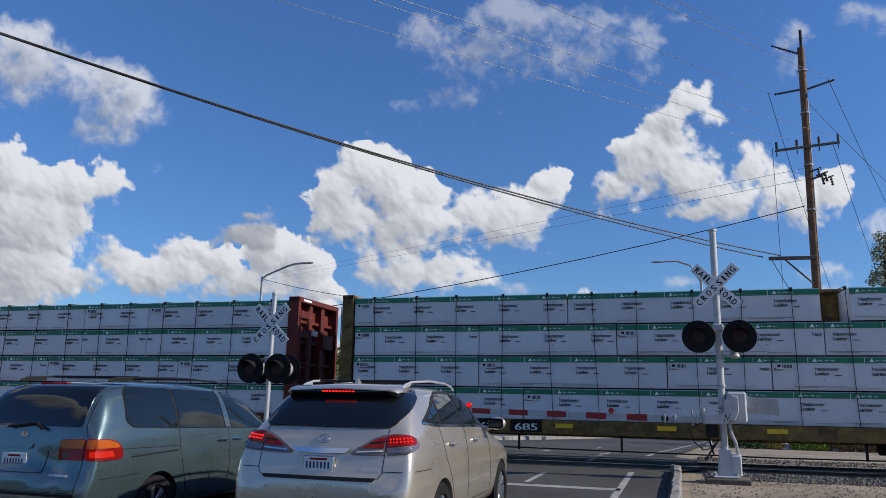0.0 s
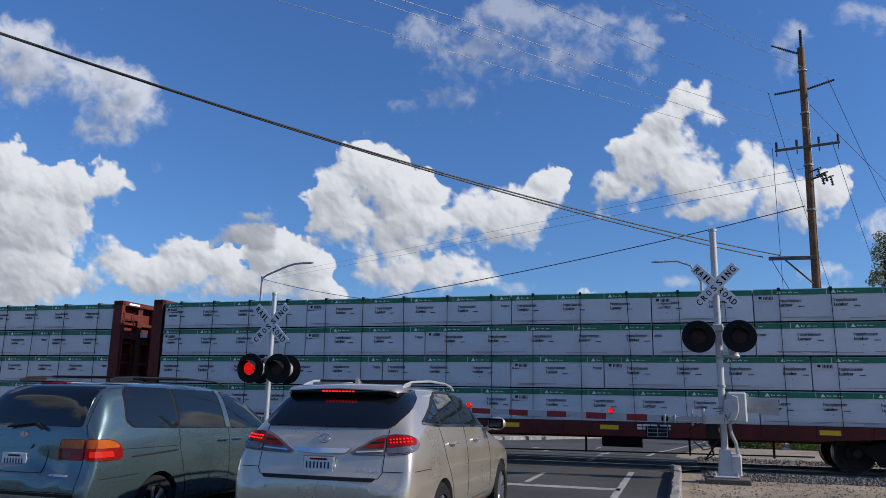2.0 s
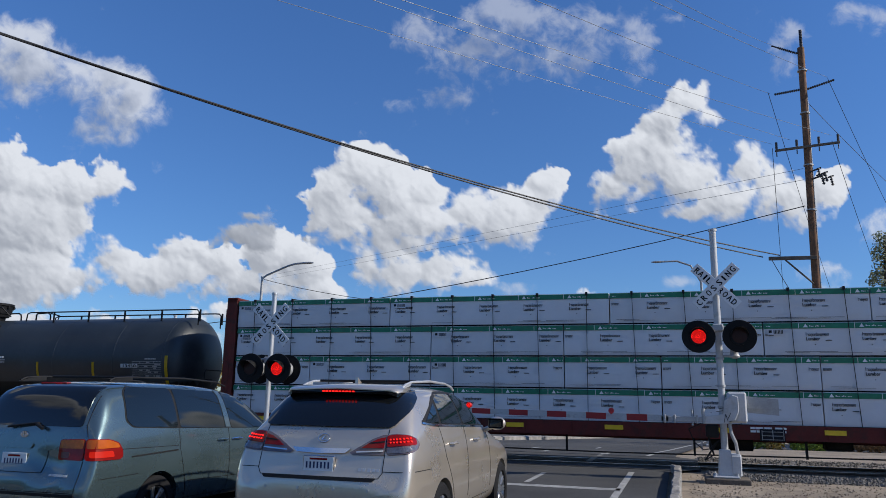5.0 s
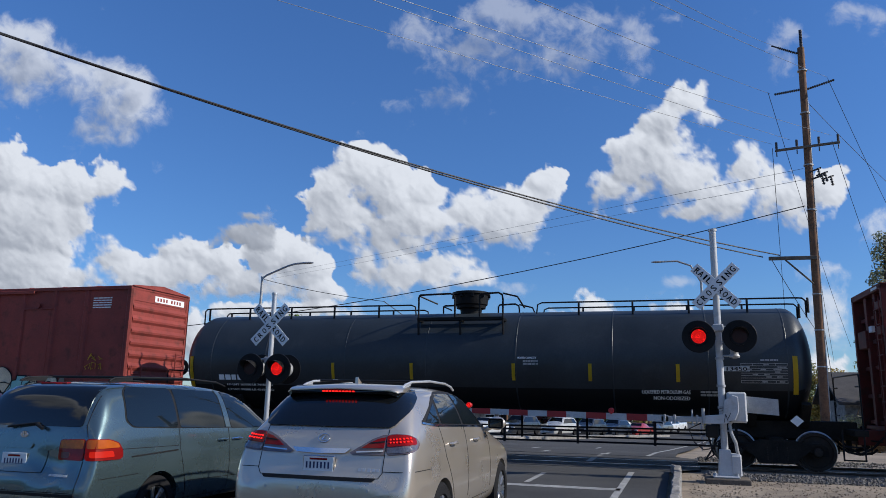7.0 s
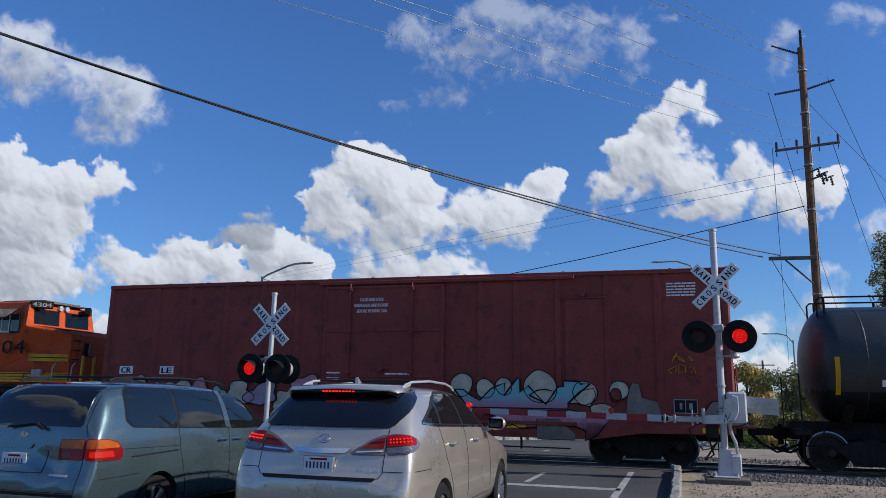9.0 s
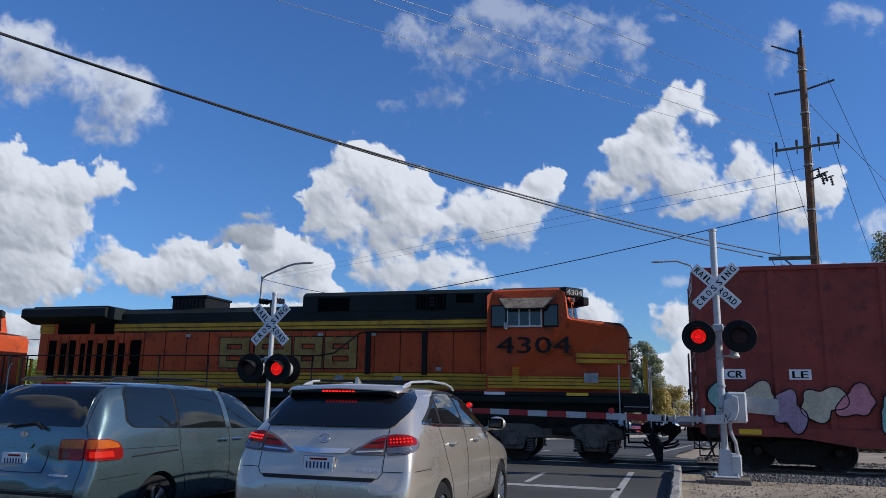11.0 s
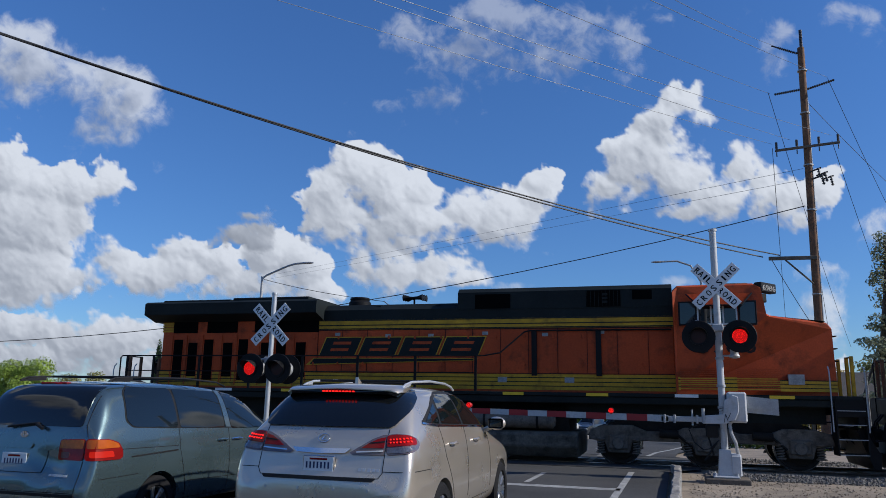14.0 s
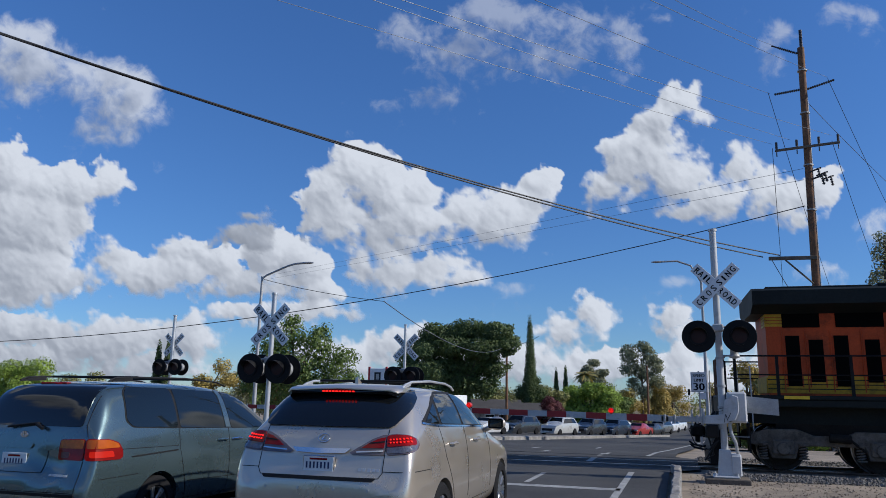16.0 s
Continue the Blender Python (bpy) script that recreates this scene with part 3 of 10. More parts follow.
def signal_mast(x, y, height, buck_z, lamp_z, label, radius=0.065, lits=(None, None), spread=0.41, rear=True, front=True, buck_y=None, lean=0.0):
    top = thing("crossing_signal", pose(x, y, 0, 0, lean, 0), label, "crossing signal", "crossing signals")
    bm = bmesh.new()
    rod(bm, (0, 0, 0.1), (0, 0, height), radius, 20)
    rod(bm, (0, 0, height), (0, 0, height + 0.05), radius * 1.25, 20)
    part("mast", bm, M["silver"] if height < 5 else M["mastpaint"], top, smooth=True)
    bm = bmesh.new()
    vs = box(bm, -0.155, 0.155, -0.155, 0.155, 0.06, 0.62, bevel=0.02)
    for v in bm.verts:
        if v.co.z > 0.4:
            v.co.x *= 0.72
            v.co.y *= 0.72
    box(bm, -0.26, 0.26, -0.26, 0.26, 0.05, 0.10, bevel=0.02)
    for sx in (-.21, .21):
        for sy in (-.21, .21):
            rod(bm, (sx, sy, 0.1), (sx, sy, 0.15), 0.025, 6)
    part("base", bm, M["mastpaint"], top, "white cast mast base with bolts")
    bm = bmesh.new()
    box(bm, -0.42, 0.46, -0.36, 0.36, -0.12, 0.05, bevel=0.02)
    part("footing", bm, M["timber"], top, "weathered timber footing")
    crossbuck(top, buck_z, -radius - 0.03 if buck_y is None else buck_y)
    bm = bmesh.new()
    rod(bm, (-spread, -0.02, lamp_z + 0.22), (spread, -0.02, lamp_z + 0.22), 0.025, 10)
    box(bm, -0.11, 0.11, -0.12, 0.10, lamp_z + 0.12, lamp_z + 0.28, bevel=0.02)
    for sx in (-spread, spread):
        rod(bm, (sx, -0.02, lamp_z + 0.24), (sx, -0.02, lamp_z + 0.05), 0.03, 8)
    part("cross_arm", bm, M["galv"], top, "galvanised lamp bracket", True)
    for k, sx in enumerate((-spread, spread)):
        if front:
            lamp(top, sx, -0.26, lamp_z, lit=lits[k], yaw=0)
        if rear:
            lamp(top, sx, 0.20, lamp_z, back=True)
    return top


near = signal_mast(0.85, 16.96, 5.30, 4.06, 2.955, "white crossing signal mast with lamps and lowered gate", 0.072, (RL, RR), 0.41, rear=False)


def bell(parent):
    bm = bmesh.new()
    lathe(bm, [(2.50, 0.03), (2.52, 0.10), (2.55, 0.115), (2.58, 0.10), (2.60, 0.085), (2.78, 0.085), (2.80, 0.05)], 20, "z", centre=(0.30, -0.02, 0))
    rod(bm, (0.0, 0, 2.56), (0.3, -0.02, 2.56), 0.02)
    part("bell", bm, M["galv"], parent, "grey electronic bell", True)
    for z in (2.48, 1.45, 1.9):
        bm = bmesh.new()
        lathe(bm, [(z, 0.072), (z, 0.092), (z + 0.05, 0.092), (z + 0.05, 0.072)], 20, "z")
        part("clamp", bm, M["galv"], parent)
    bm = bmesh.new()
    box(bm, 0.10, 0.31, -0.14, 0.14, 0.08, 0.54, bevel=0.03)
    box(bm, 0.115, 0.295, -0.165, -0.14, 0.14, 0.50, bevel=0.012)
    part("junction_box", bm, M["mastpaint"], parent, "white cast junction box")
    bm = bmesh.new()
    tube(bm, [(0.25, -0.08, 0.5), (0.22, -0.10, 0.75), (0.14, -0.12, 0.95), (0.12, -0.08, 1.12), (0.16, -0.06, 1.2)], 0.035, 8)
    part("conduit", bm, M["galv"], parent, "ribbed grey cable conduit", True)


bell(near)


ARM = ((0.5, 1.1), (1.7, 2.25), (2.9, 3.2), (4.4, 4.9), (5.4, 5.9), (6.4, 6.8), (7.75, 8.25), (9.3, 9.8), (10.3, 10.8), (11.35, 11.75), (12.38, 12.75), (13.9, 14.15), (15.8, 16.0))


def gate():
    """The lowered striped gate with its drive, weights and arm lamps."""
    top = thing("crossing_gate", pose(0.85, 16.96, 0), "lowered red and white striped crossing gate arm", "crossing gate")
    bm = bmesh.new()
    box(bm, 0.09, 0.47, -0.22, 0.16, 1.17, 1.80, bevel=0.035)
    part("gate_drive", bm, M["mastpaint"], top, "white gate drive housing", True)
    for x, z, r in ((0.18, 1.35, 0.03), (0.18, 1.62, 0.03), (0.05, 1.42, 0.05)):
        bm = bmesh.new()
        rod(bm, (x, -0.345 if r > 0.04 else -0.23, z), (x, -0.2, z), r, 14)
        part("cover_bolt", bm, M["galv"], top)
    # swinging bracket that carries the arm
    bm = bmesh.new()
    poly = [(-0.42, 1.14), (0.02, 1.14), (0.22, 1.22), (0.30, 1.40), (0.30, 1.70), (0.18, 1.74), (0.02, 1.62), (0.0, 1.34), (-0.42, 1.30)]
    prism(bm, poly, "y", -0.33, -0.27)
    bmesh.ops.bevel(bm, geom=bm.edges[:], offset=0.012, segments=1, affect="EDGES")
    part("arm_bracket", bm, M["mastpaint"], top, "white cast arm bracket")
    # counterweight plate
    bm = bmesh.new()
    prism(bm, [(0.45, 1.38), (1.10, 1.33), (1.10, 1.66), (0.45, 1.72)], "y", 0.02, 0.05)
    prism(bm, [(0.45, 1.47), (0.86, 1.45), (0.90, 1.50), (0.90, 1.57), (0.86, 1.61), (0.45, 1.63)], "y", -0.03, 0.02)
    prism(bm, [(0.50, 1.525), (0.84, 1.515), (0.84, 1.545), (0.50, 1.555)], "y", -0.04, -0.03)
    part("counterweight", bm, M["galv"], top, "galvanised counterweight arm")
    # arm: mounting tube and striped strips
    def zc(x):
        return 1.225 - 0.0175 * (x + 0.9)
    bm = bmesh.new()
    box(bm, -1.25, -0.35, -0.335, -0.285, 1.17, 1.28, bevel=0.008)
    for x in (-1.2, -1.0, -0.55, -0.42):
        box(bm, x, x + 0.05, -0.36, -0.27, 1.14, 1.31, bevel=0.008)
    rod(bm, (-0.62, -0.31, 1.1), (-0.62, -0.31, 1.42), 0.02, 8)
    rod(bm, (-0.40, -0.31, 1.15), (-0.40, -0.31, 1.45), 0.035, 10)
    part("arm_mount", bm, M["galv"], top, "galvanised arm mount with breakaway bolts")
    x = -1.1
    k = 0
    for i in range(19):
        L = 0.43
        bm = bmesh.new()
        h = 0.070 - 0.0012 * i
        prism(bm, [(x - L, zc(x - L) - h), (x, zc(x) - h), (x, zc(x) + h), (x - L, zc(x - L) + h)], "y", -0.335, -0.305)
        part("stripe", bm, M["armwhite"] if i % 2 == 0 else M["armred"], top, "white reflective stripe" if i % 2 == 0 else "red reflective stripe")
        x -= L
    for lx in (-2.28, -5.47, -8.6):
        z = zc(lx) + 0.120
        bm = bmesh.new()
        lathe(bm, [(-0.385, 0.001), (-0.385, 0.052), (-0.37, 0.060), (-0.27, 0.060), (-0.24, 0.045)], 16, "y", centre=(lx, 0, z))
        box(bm, lx - 0.02, lx + 0.02, -0.34, -0.30, zc(lx) + 0.04, zc(lx) + 0.09)
        al = part("arm_lamp", bm, M["signred"], top, "small round red gate lamp", True)
        bm = bmesh.new()
        lathe(bm, [(-0.006, 0.001), (-0.005, 0.05), (0.0, 0.054)], 16, "y")
        lathe(bm, [(0.0, 0.054), (0.005, 0.05), (0.006, 0.001)], 16, "y", mi=1)
        al_lens = part("lamp_lens", bm, [M["led"], M["signred"]], al, "", True)
        al_lens.matrix_basis = pose(lx, -0.393, z, 0, 0, 180 if lx > -3 else 0)
        if lx > -3:
            FLASH.append((al_lens, (lx, -0.393, z), ARM))
    bm = bmesh.new()
    tube(bm, [(-0.45, -0.28, 1.15), (-0.7, -0.2, 1.02), (-0.6, -0.1, 0.75), (-0.42, -0.1, 0.6), (-0.3, -0.05, 0.62), (-0.1, 0, 0.8)], 0.012, 6)
    tube(bm, [(-0.2, 0.0, 1.05), (-0.32, 0.0, 0.9), (-0.22, 0.0, 0.5), (-0.4, 0.0, 0.38), (-0.15, 0, 0.75)], 0.02, 6)
    part("cable", bm, M["plastic"], top)
    bm = bmesh.new()
    box(bm, -0.36, -0.1, -0.1, 0.1, 0.85, 1.12, bevel=0.03)
    part("buffer", bm, M["plastic"], top, "dark hanging buffer box")
    bm = bmesh.new()
    for pts in (((-0.12, 1.44), (0.0, 1.46), (0.02, 1.52), (-0.06, 1.50)), ((0.02, 1.22), (0.06, 1.40)), ((0.06, 1.40), (0.10, 1.24)), ((0.10, 1.30), (0.16, 1.42)), ((0.12, 1.24), (0.18, 1.26))):
        tube(bm, [(a - 0.02, -0.333, b - 0.05) for a, b in pts], 0.007, 4)
    part("paint_scrawl", bm, M["ink"], top)


gate()
signal_mast(-9.22, 15.5, 3.94, 3.22, 2.18, "grey crossing signal mast standing on the median", 0.058, (LL, LR), 0.36, lean=0.5)
signal_mast(-9.74, 26.0, 4.22, 3.43, 2.35, "grey crossing signal mast beyond the track", 0.05, spread=0.36, buck_y=0.09)
signal_mast(-20.85, 27.0, 4.88, 3.65, 2.68, "grey crossing signal mast on the opposite roadside", 0.07, spread=0.40, buck_y=0.09)


def far_gate():
    top = thing("crossing_gate", pose(-20.85, 27.0, 0), "lowered striped gate arm across the oncoming lanes", "crossing gate")
    bm = bmesh.new()
    box(bm, -0.3, 0.3, 0.1, 0.5, 0.7, 1.3, bevel=0.04)
    part("gate_drive", bm, M["whitepaint"], top)
    x = 0.3
    for i in range(22):
        bm = bmesh.new()
        box(bm, x, x + 0.43, 0.3, 0.33, 1.02, 1.18)
        part("stripe", bm, M["armwhite"] if i % 2 else M["armred"], top)
        x += 0.43


far_gate()


# ---------------------------------------------------------------- the train
PARTS = {}


def wheelset_mesh(r):
    key = ("wheelset", r)
    if key not in PARTS:
        bm = bmesh.new()
        for s in (-1, 1):
            y = 0.7525 * s
            pr = [(-0.07, 0.10), (-0.075, r * 0.35), (-0.03, r * 0.5), (-0.03, r * 0.78), (-0.07, r * 0.83), (-0.07, r - 0.01), (0.035, r + 0.005), (0.045, r + 0.03), (0.07, r + 0.028), (0.07, r * 0.83), (0.03, r * 0.76), (0.03, r * 0.45), (0.08, r * 0.3), (0.08, 0.10)]
            lathe(bm, [(y - s * h if s > 0 else y + h, q) for h, q in ([(-a, b) for a, b in pr] if s > 0 else pr)], 36, "y")
        for f in bm.faces:
            c = f.calc_center_median()
            q = math.hypot(c.x, c.z)
            if q > r * 0.97:
                f.material_index = 1
        rod(bm, (0, -1.02, 0), (0, 1.02, 0), 0.08, 12)
        for k in range(3):
            a = k * 2.094
            box(bm, math.cos(a) * r * 0.6 - 0.05, math.cos(a) * r * 0.6 + 0.05, -0.80, -0.775, math.sin(a) * r * 0.6 - 0.03, math.sin(a) * r * 0.6 + 0.03)
        ob = finish("wheelset", bm, [M["wheel"], M["tread"]], smooth=True)
        PARTS[key] = ob.data
        bpy.data.objects.remove(ob)
    return PARTS[key]


def add_wheelset(car, x, r):
    ob = same("wheelset", wheelset_mesh(r), car, pose(x, 0, r), "worn steel wheels on an axle")
    SPIN.append((ob, x, r))


def freight_truck(car, cx):
    """Cast three-piece truck: side frames, bolster, springs and two wheelsets."""
    r = 0.457
    if "sideframe" not in PARTS:
        bm = bmesh.new()
        outer = [(-1.12, 0.36), (-1.12, 0.56), (-0.98, 0.66), (-0.62, 0.64), (-0.40, 0.72), (0.40, 0.72), (0.62, 0.64), (0.98, 0.66), (1.12, 0.56), (1.12, 0.36),
                 (0.86, 0.36), (0.74, 0.48), (0.48, 0.28), (0.42, 0.17), (-0.42, 0.17), (-0.48, 0.28), (-0.74, 0.48), (-0.86, 0.36)]
        prism(bm, outer, "y", -0.06, 0.06)
        bmesh.ops.bevel(bm, geom=bm.edges[:], offset=0.012, segments=1, affect="EDGES")
        PARTS["sideframe"] = proto(finish("side_frame", bm, M["underframe"]))
        bm = bmesh.new()
        for x in (-0.22, 0.0, 0.22):
            for k in range(6):
                rod(bm, (x, 0, 0.25 + k * 0.055), (x, 0, 0.28 + k * 0.055), 0.085, 10)
        box(bm, -0.36, -0.31, -0.05, 0.05, 0.25, 0.62)
        box(bm, 0.31, 0.36, -0.05, 0.05, 0.25, 0.62)
        PARTS["springs"] = proto(finish("springs", bm, M["wheel"]))
        bm = bmesh.new()
        lathe(bm, [(-0.10, 0.03), (-0.09, 0.09), (0.0, 0.12), (0.05, 0.12)], 14, "y")
        box(bm, -0.15, 0.15, -0.04, 0.08, -0.02, 0.14, bevel=0.01)
        PARTS["axlebox"] = proto(finish("axle_box", bm, M["wheel"]))
        bm = bmesh.new()
        box(bm, -0.18, 0.18, -1.0, 1.0, 0.52, 0.78, bevel=0.02)
        box(bm, -0.12, 0.12, -0.3, 0.3, 0.78, 0.95)
        PARTS["bolster"] = proto(finish("bolster", bm, M["underframe"]))
        bm = bmesh.new()
        for s in (-1, 1):
            box(bm, s * 0.28 - 0.06, s * 0.28 + 0.06, -0.75, 0.75, 0.3, 0.42)
        PARTS["brake"] = proto(finish("brake_beam", bm, M["underframe"]))
    for s in (-1, 1):
        f = same("side_frame", PARTS["sideframe"], car, pose(cx, s * 0.99, 0))
        same("springs", PARTS["springs"], f, pose(0, -s * 0.02, 0))
        for a in (-0.89, 0.89):
            same("axle_box", PARTS["axlebox"], f, pose(a, 0.02 * s, r, 0, 0, 0 if s < 0 else 180))
    same("bolster", PARTS["bolster"], car, pose(cx, 0, 0))
    same("brake_beam", PARTS["brake"], car, pose(cx, 0, 0))
    for a in (-0.89, 0.89):
        add_wheelset(car, cx + a, r)


def coupler(car, x, s, z=0.87):
    bm = bmesh.new()
    box(bm, min(x, x - s * 0.75), max(x, x - s * 0.75), -0.09, 0.09, z - 0.09, z + 0.09, bevel=0.02)
    box(bm, x - 0.17, x + 0.17, -0.17, 0.15, z - 0.16, z + 0.14, bevel=0.05)
    box(bm, x - 0.06, x + 0.06, -0.06, 0.06, z - 0.30, z + 0.2, bevel=0.02)
    part("coupler", bm, M["underframe"], car, "rusty knuckle coupler")
    bm = bmesh.new()
    for y, dip in ((-0.35, 0.42), (0.32, 0.38)):
        tube(bm, [(x - s * 0.7, y, z - 0.05), (x - s * 0.45, y - 0.05, z - 0.3), (x - s * 0.15, y, z - dip - 0.05), (x + s * 0.1, y, z - dip), (x + s * 0.2, y, z - dip + 0.08)], 0.028, 6)
    apart("air_hose", bm, M["plastic"], car, "hanging black air hose", True)


def moving(name, s0, label, category, group=""):
    top = thing(name, on_track(s0), label, category, group)
    MOVING.append((top, s0))
    return top


PANEL = 1.21


def bundle_meshes(n, turn):
    """A wrapped lumber bundle n panels long: wrap, printed band and ink, the print starting at one of three places."""
    key = ("bundle", n, turn)
    if key in PARTS:
        return PARTS[key]
    L, hgt, dep = n * PANEL - 0.025, 0.79, 1.24
    bm = bmesh.new()
    nx = n * 8
    # gently rumpled wrap
    bmesh.ops.create_grid(bm, x_segments=nx, y_segments=8, size=0.5)
    for v in bm.verts:
        u, w = v.co.x + 0.5, v.co.y + 0.5
        edge = min(u * L, (1 - u) * L, w * hgt, (1 - w) * hgt)
        y = -dep + (0.02 if edge < 0.01 else 0.0) - 0.012 * noise.noise(Vector((u * L * 2.2 + n * 7, w * 3.1, n + turn))) - 0.008 * noise.noise(Vector((u * L * 5 + w * 4, w * 7 - u * L * 2, n + 3)))
        v.co = Vector((u * L, y, w * hgt))
    front = bm.faces[:]
    bmesh.ops.recalc_face_normals(bm, faces=front)
    rim = [e for e in bm.edges if e.is_boundary]
    ext = bmesh.ops.extrude_edge_only(bm, edges=rim)
    for v in [g for g in ext["geom"] if isinstance(g, bmesh.types.BMVert)]:
        v.co.y = -0.06
    bmesh.ops.recalc_face_normals(bm, faces=bm.faces[:])
    body = finish("wrapped_package", bm, M["wrap"], smooth=50)
    yf = -dep - 0.020
    start = (0.12, 0.52, 0.88)[turn]
    bm = bmesh.new()
    box(bm, 0.004, L - 0.004, yf, -dep + 0.02, 0.640, 0.770, bevel=0.004)
    band = finish("printed_band", bm, M["wrapgreen"])
    rnd = random.Random(n * 3 + turn)
    logo, ink = bmesh.new(), bmesh.new()
    for k in range(-1, n + 1):
        x = start + k * PANEL
        if 0.05 < x - 0.10 < L - 0.05:
            box(logo, x - 0.10, x - 0.09, yf - 0.003, yf + 0.002, 0.640, 0.770)
        if 0.02 < x and x + 0.12 < L:
            prism(logo, [(x, 0.665), (x + 0.11, 0.665), (x + 0.055, 0.750)], "y", yf - 0.003, yf - 0.001)
        for j in range(12):
            q = x + 0.14 + j * 0.032
            if 0.02 < q and q + 0.03 < L and j % 4 != 3:
                box(logo, q, q + 0.022, yf - 0.003, yf - 0.001, 0.682, 0.700 + (0.016 if j in (0, 5) else 0))
        # a name in letter-like blocks over the word below
        x += 0.05
        u = x
        for j, (wd, up, dn) in enumerate(((.058, .03, 0), (.036, 0, 0), (.036, 0, .02), (.036, 0, 0), (.02, 0, 0), (.036, .03, 0), (.034, 0, 0), (.036, 0, 0), (.036, 0, 0), (.032, 0, 0), (.036, 0, 0), (.02, 0, 0))):
            if 0.02 < u and u + wd < L:
                st = 0.009
                box(ink, u, u + st, yf - 0.001, yf + 0.003, 0.462 - dn, 0.514 + up)
                if wd > 0.03:
                    box(ink, u + wd - st, u + wd, yf - 0.001, yf + 0.003, 0.462, 0.514)
                    box(ink, u + st, u + wd - st, yf - 0.001, yf + 0.003, 0.505, 0.514)
                    if j % 2:
                        box(ink, u + st, u + wd - st, yf - 0.001, yf + 0.003, 0.462, 0.471)
                else:
                    box(ink, u + st, u + wd, yf - 0.001, yf + 0.003, 0.503, 0.514)
            u += wd + 0.008
        if 0.02 < x and x + 0.32 < L:
            write(ink, "Lumber", 0.118, side_pose(x, yf - 0.001, 0.352), width=0.30, bold=0.002)
            if x + 0.56 < L:
                box(ink, x + 0.42, x + 0.56, yf - 0.001, yf + 0.003, 0.345, 0.362)
            box(ink, x + 0.18, x + 0.20, yf - 0.001, yf + 0.003, 0.245, 0.265)
    for z, th in ((0.085, 0.006), (0.060, 0.005)):
        for _ in range(n):
            a = rnd.uniform(0.02, L - 0.9)
            box(ink, a, a + rnd.uniform(0.4, 0.85), yf - 0.001, yf + 0.003, z, z + th)
    logo = finish("band_mark", logo, M["whiteink"])
    ink = finish("print", ink, M["ink"])
    # black strip under the bundle; the gap's shade is put into its colour
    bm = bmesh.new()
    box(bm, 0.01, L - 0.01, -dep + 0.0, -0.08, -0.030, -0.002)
    gap_strip = finish("dunnage", bm, M["void"])
    bm = bmesh.new()
    box(bm, 0.08, 0.46, yf - 0.003, yf + 0.003, 0.49, 0.62)
    for k in range(7):
        box(bm, 0.22 + k * 0.032, 0.24 + k * 0.032, yf - 0.006, yf, 0.515, 0.60, mi=1)
    box(bm, 0.11, 0.18, yf - 0.006, yf, 0.535, 0.60, mi=1)
    tag = finish("tag", bm, [M["wrap"], M["strap"]])
    obs = (body, band, logo, ink, gap_strip, tag)
    PARTS[key] = [o.data for o in obs]
    for o in obs:
        bpy.data.objects.remove(o)
    return PARTS[key]


def split(total, rnd):
    out = []
    while total > 0:
        n = rnd.choice((2, 3, 3, 4, 4, 5))
        if total - n in (0,) or total - n >= 2:
            out.append(n)
            total -= n
        elif total <= 5:
            out.append(total)
            total = 0
    return out


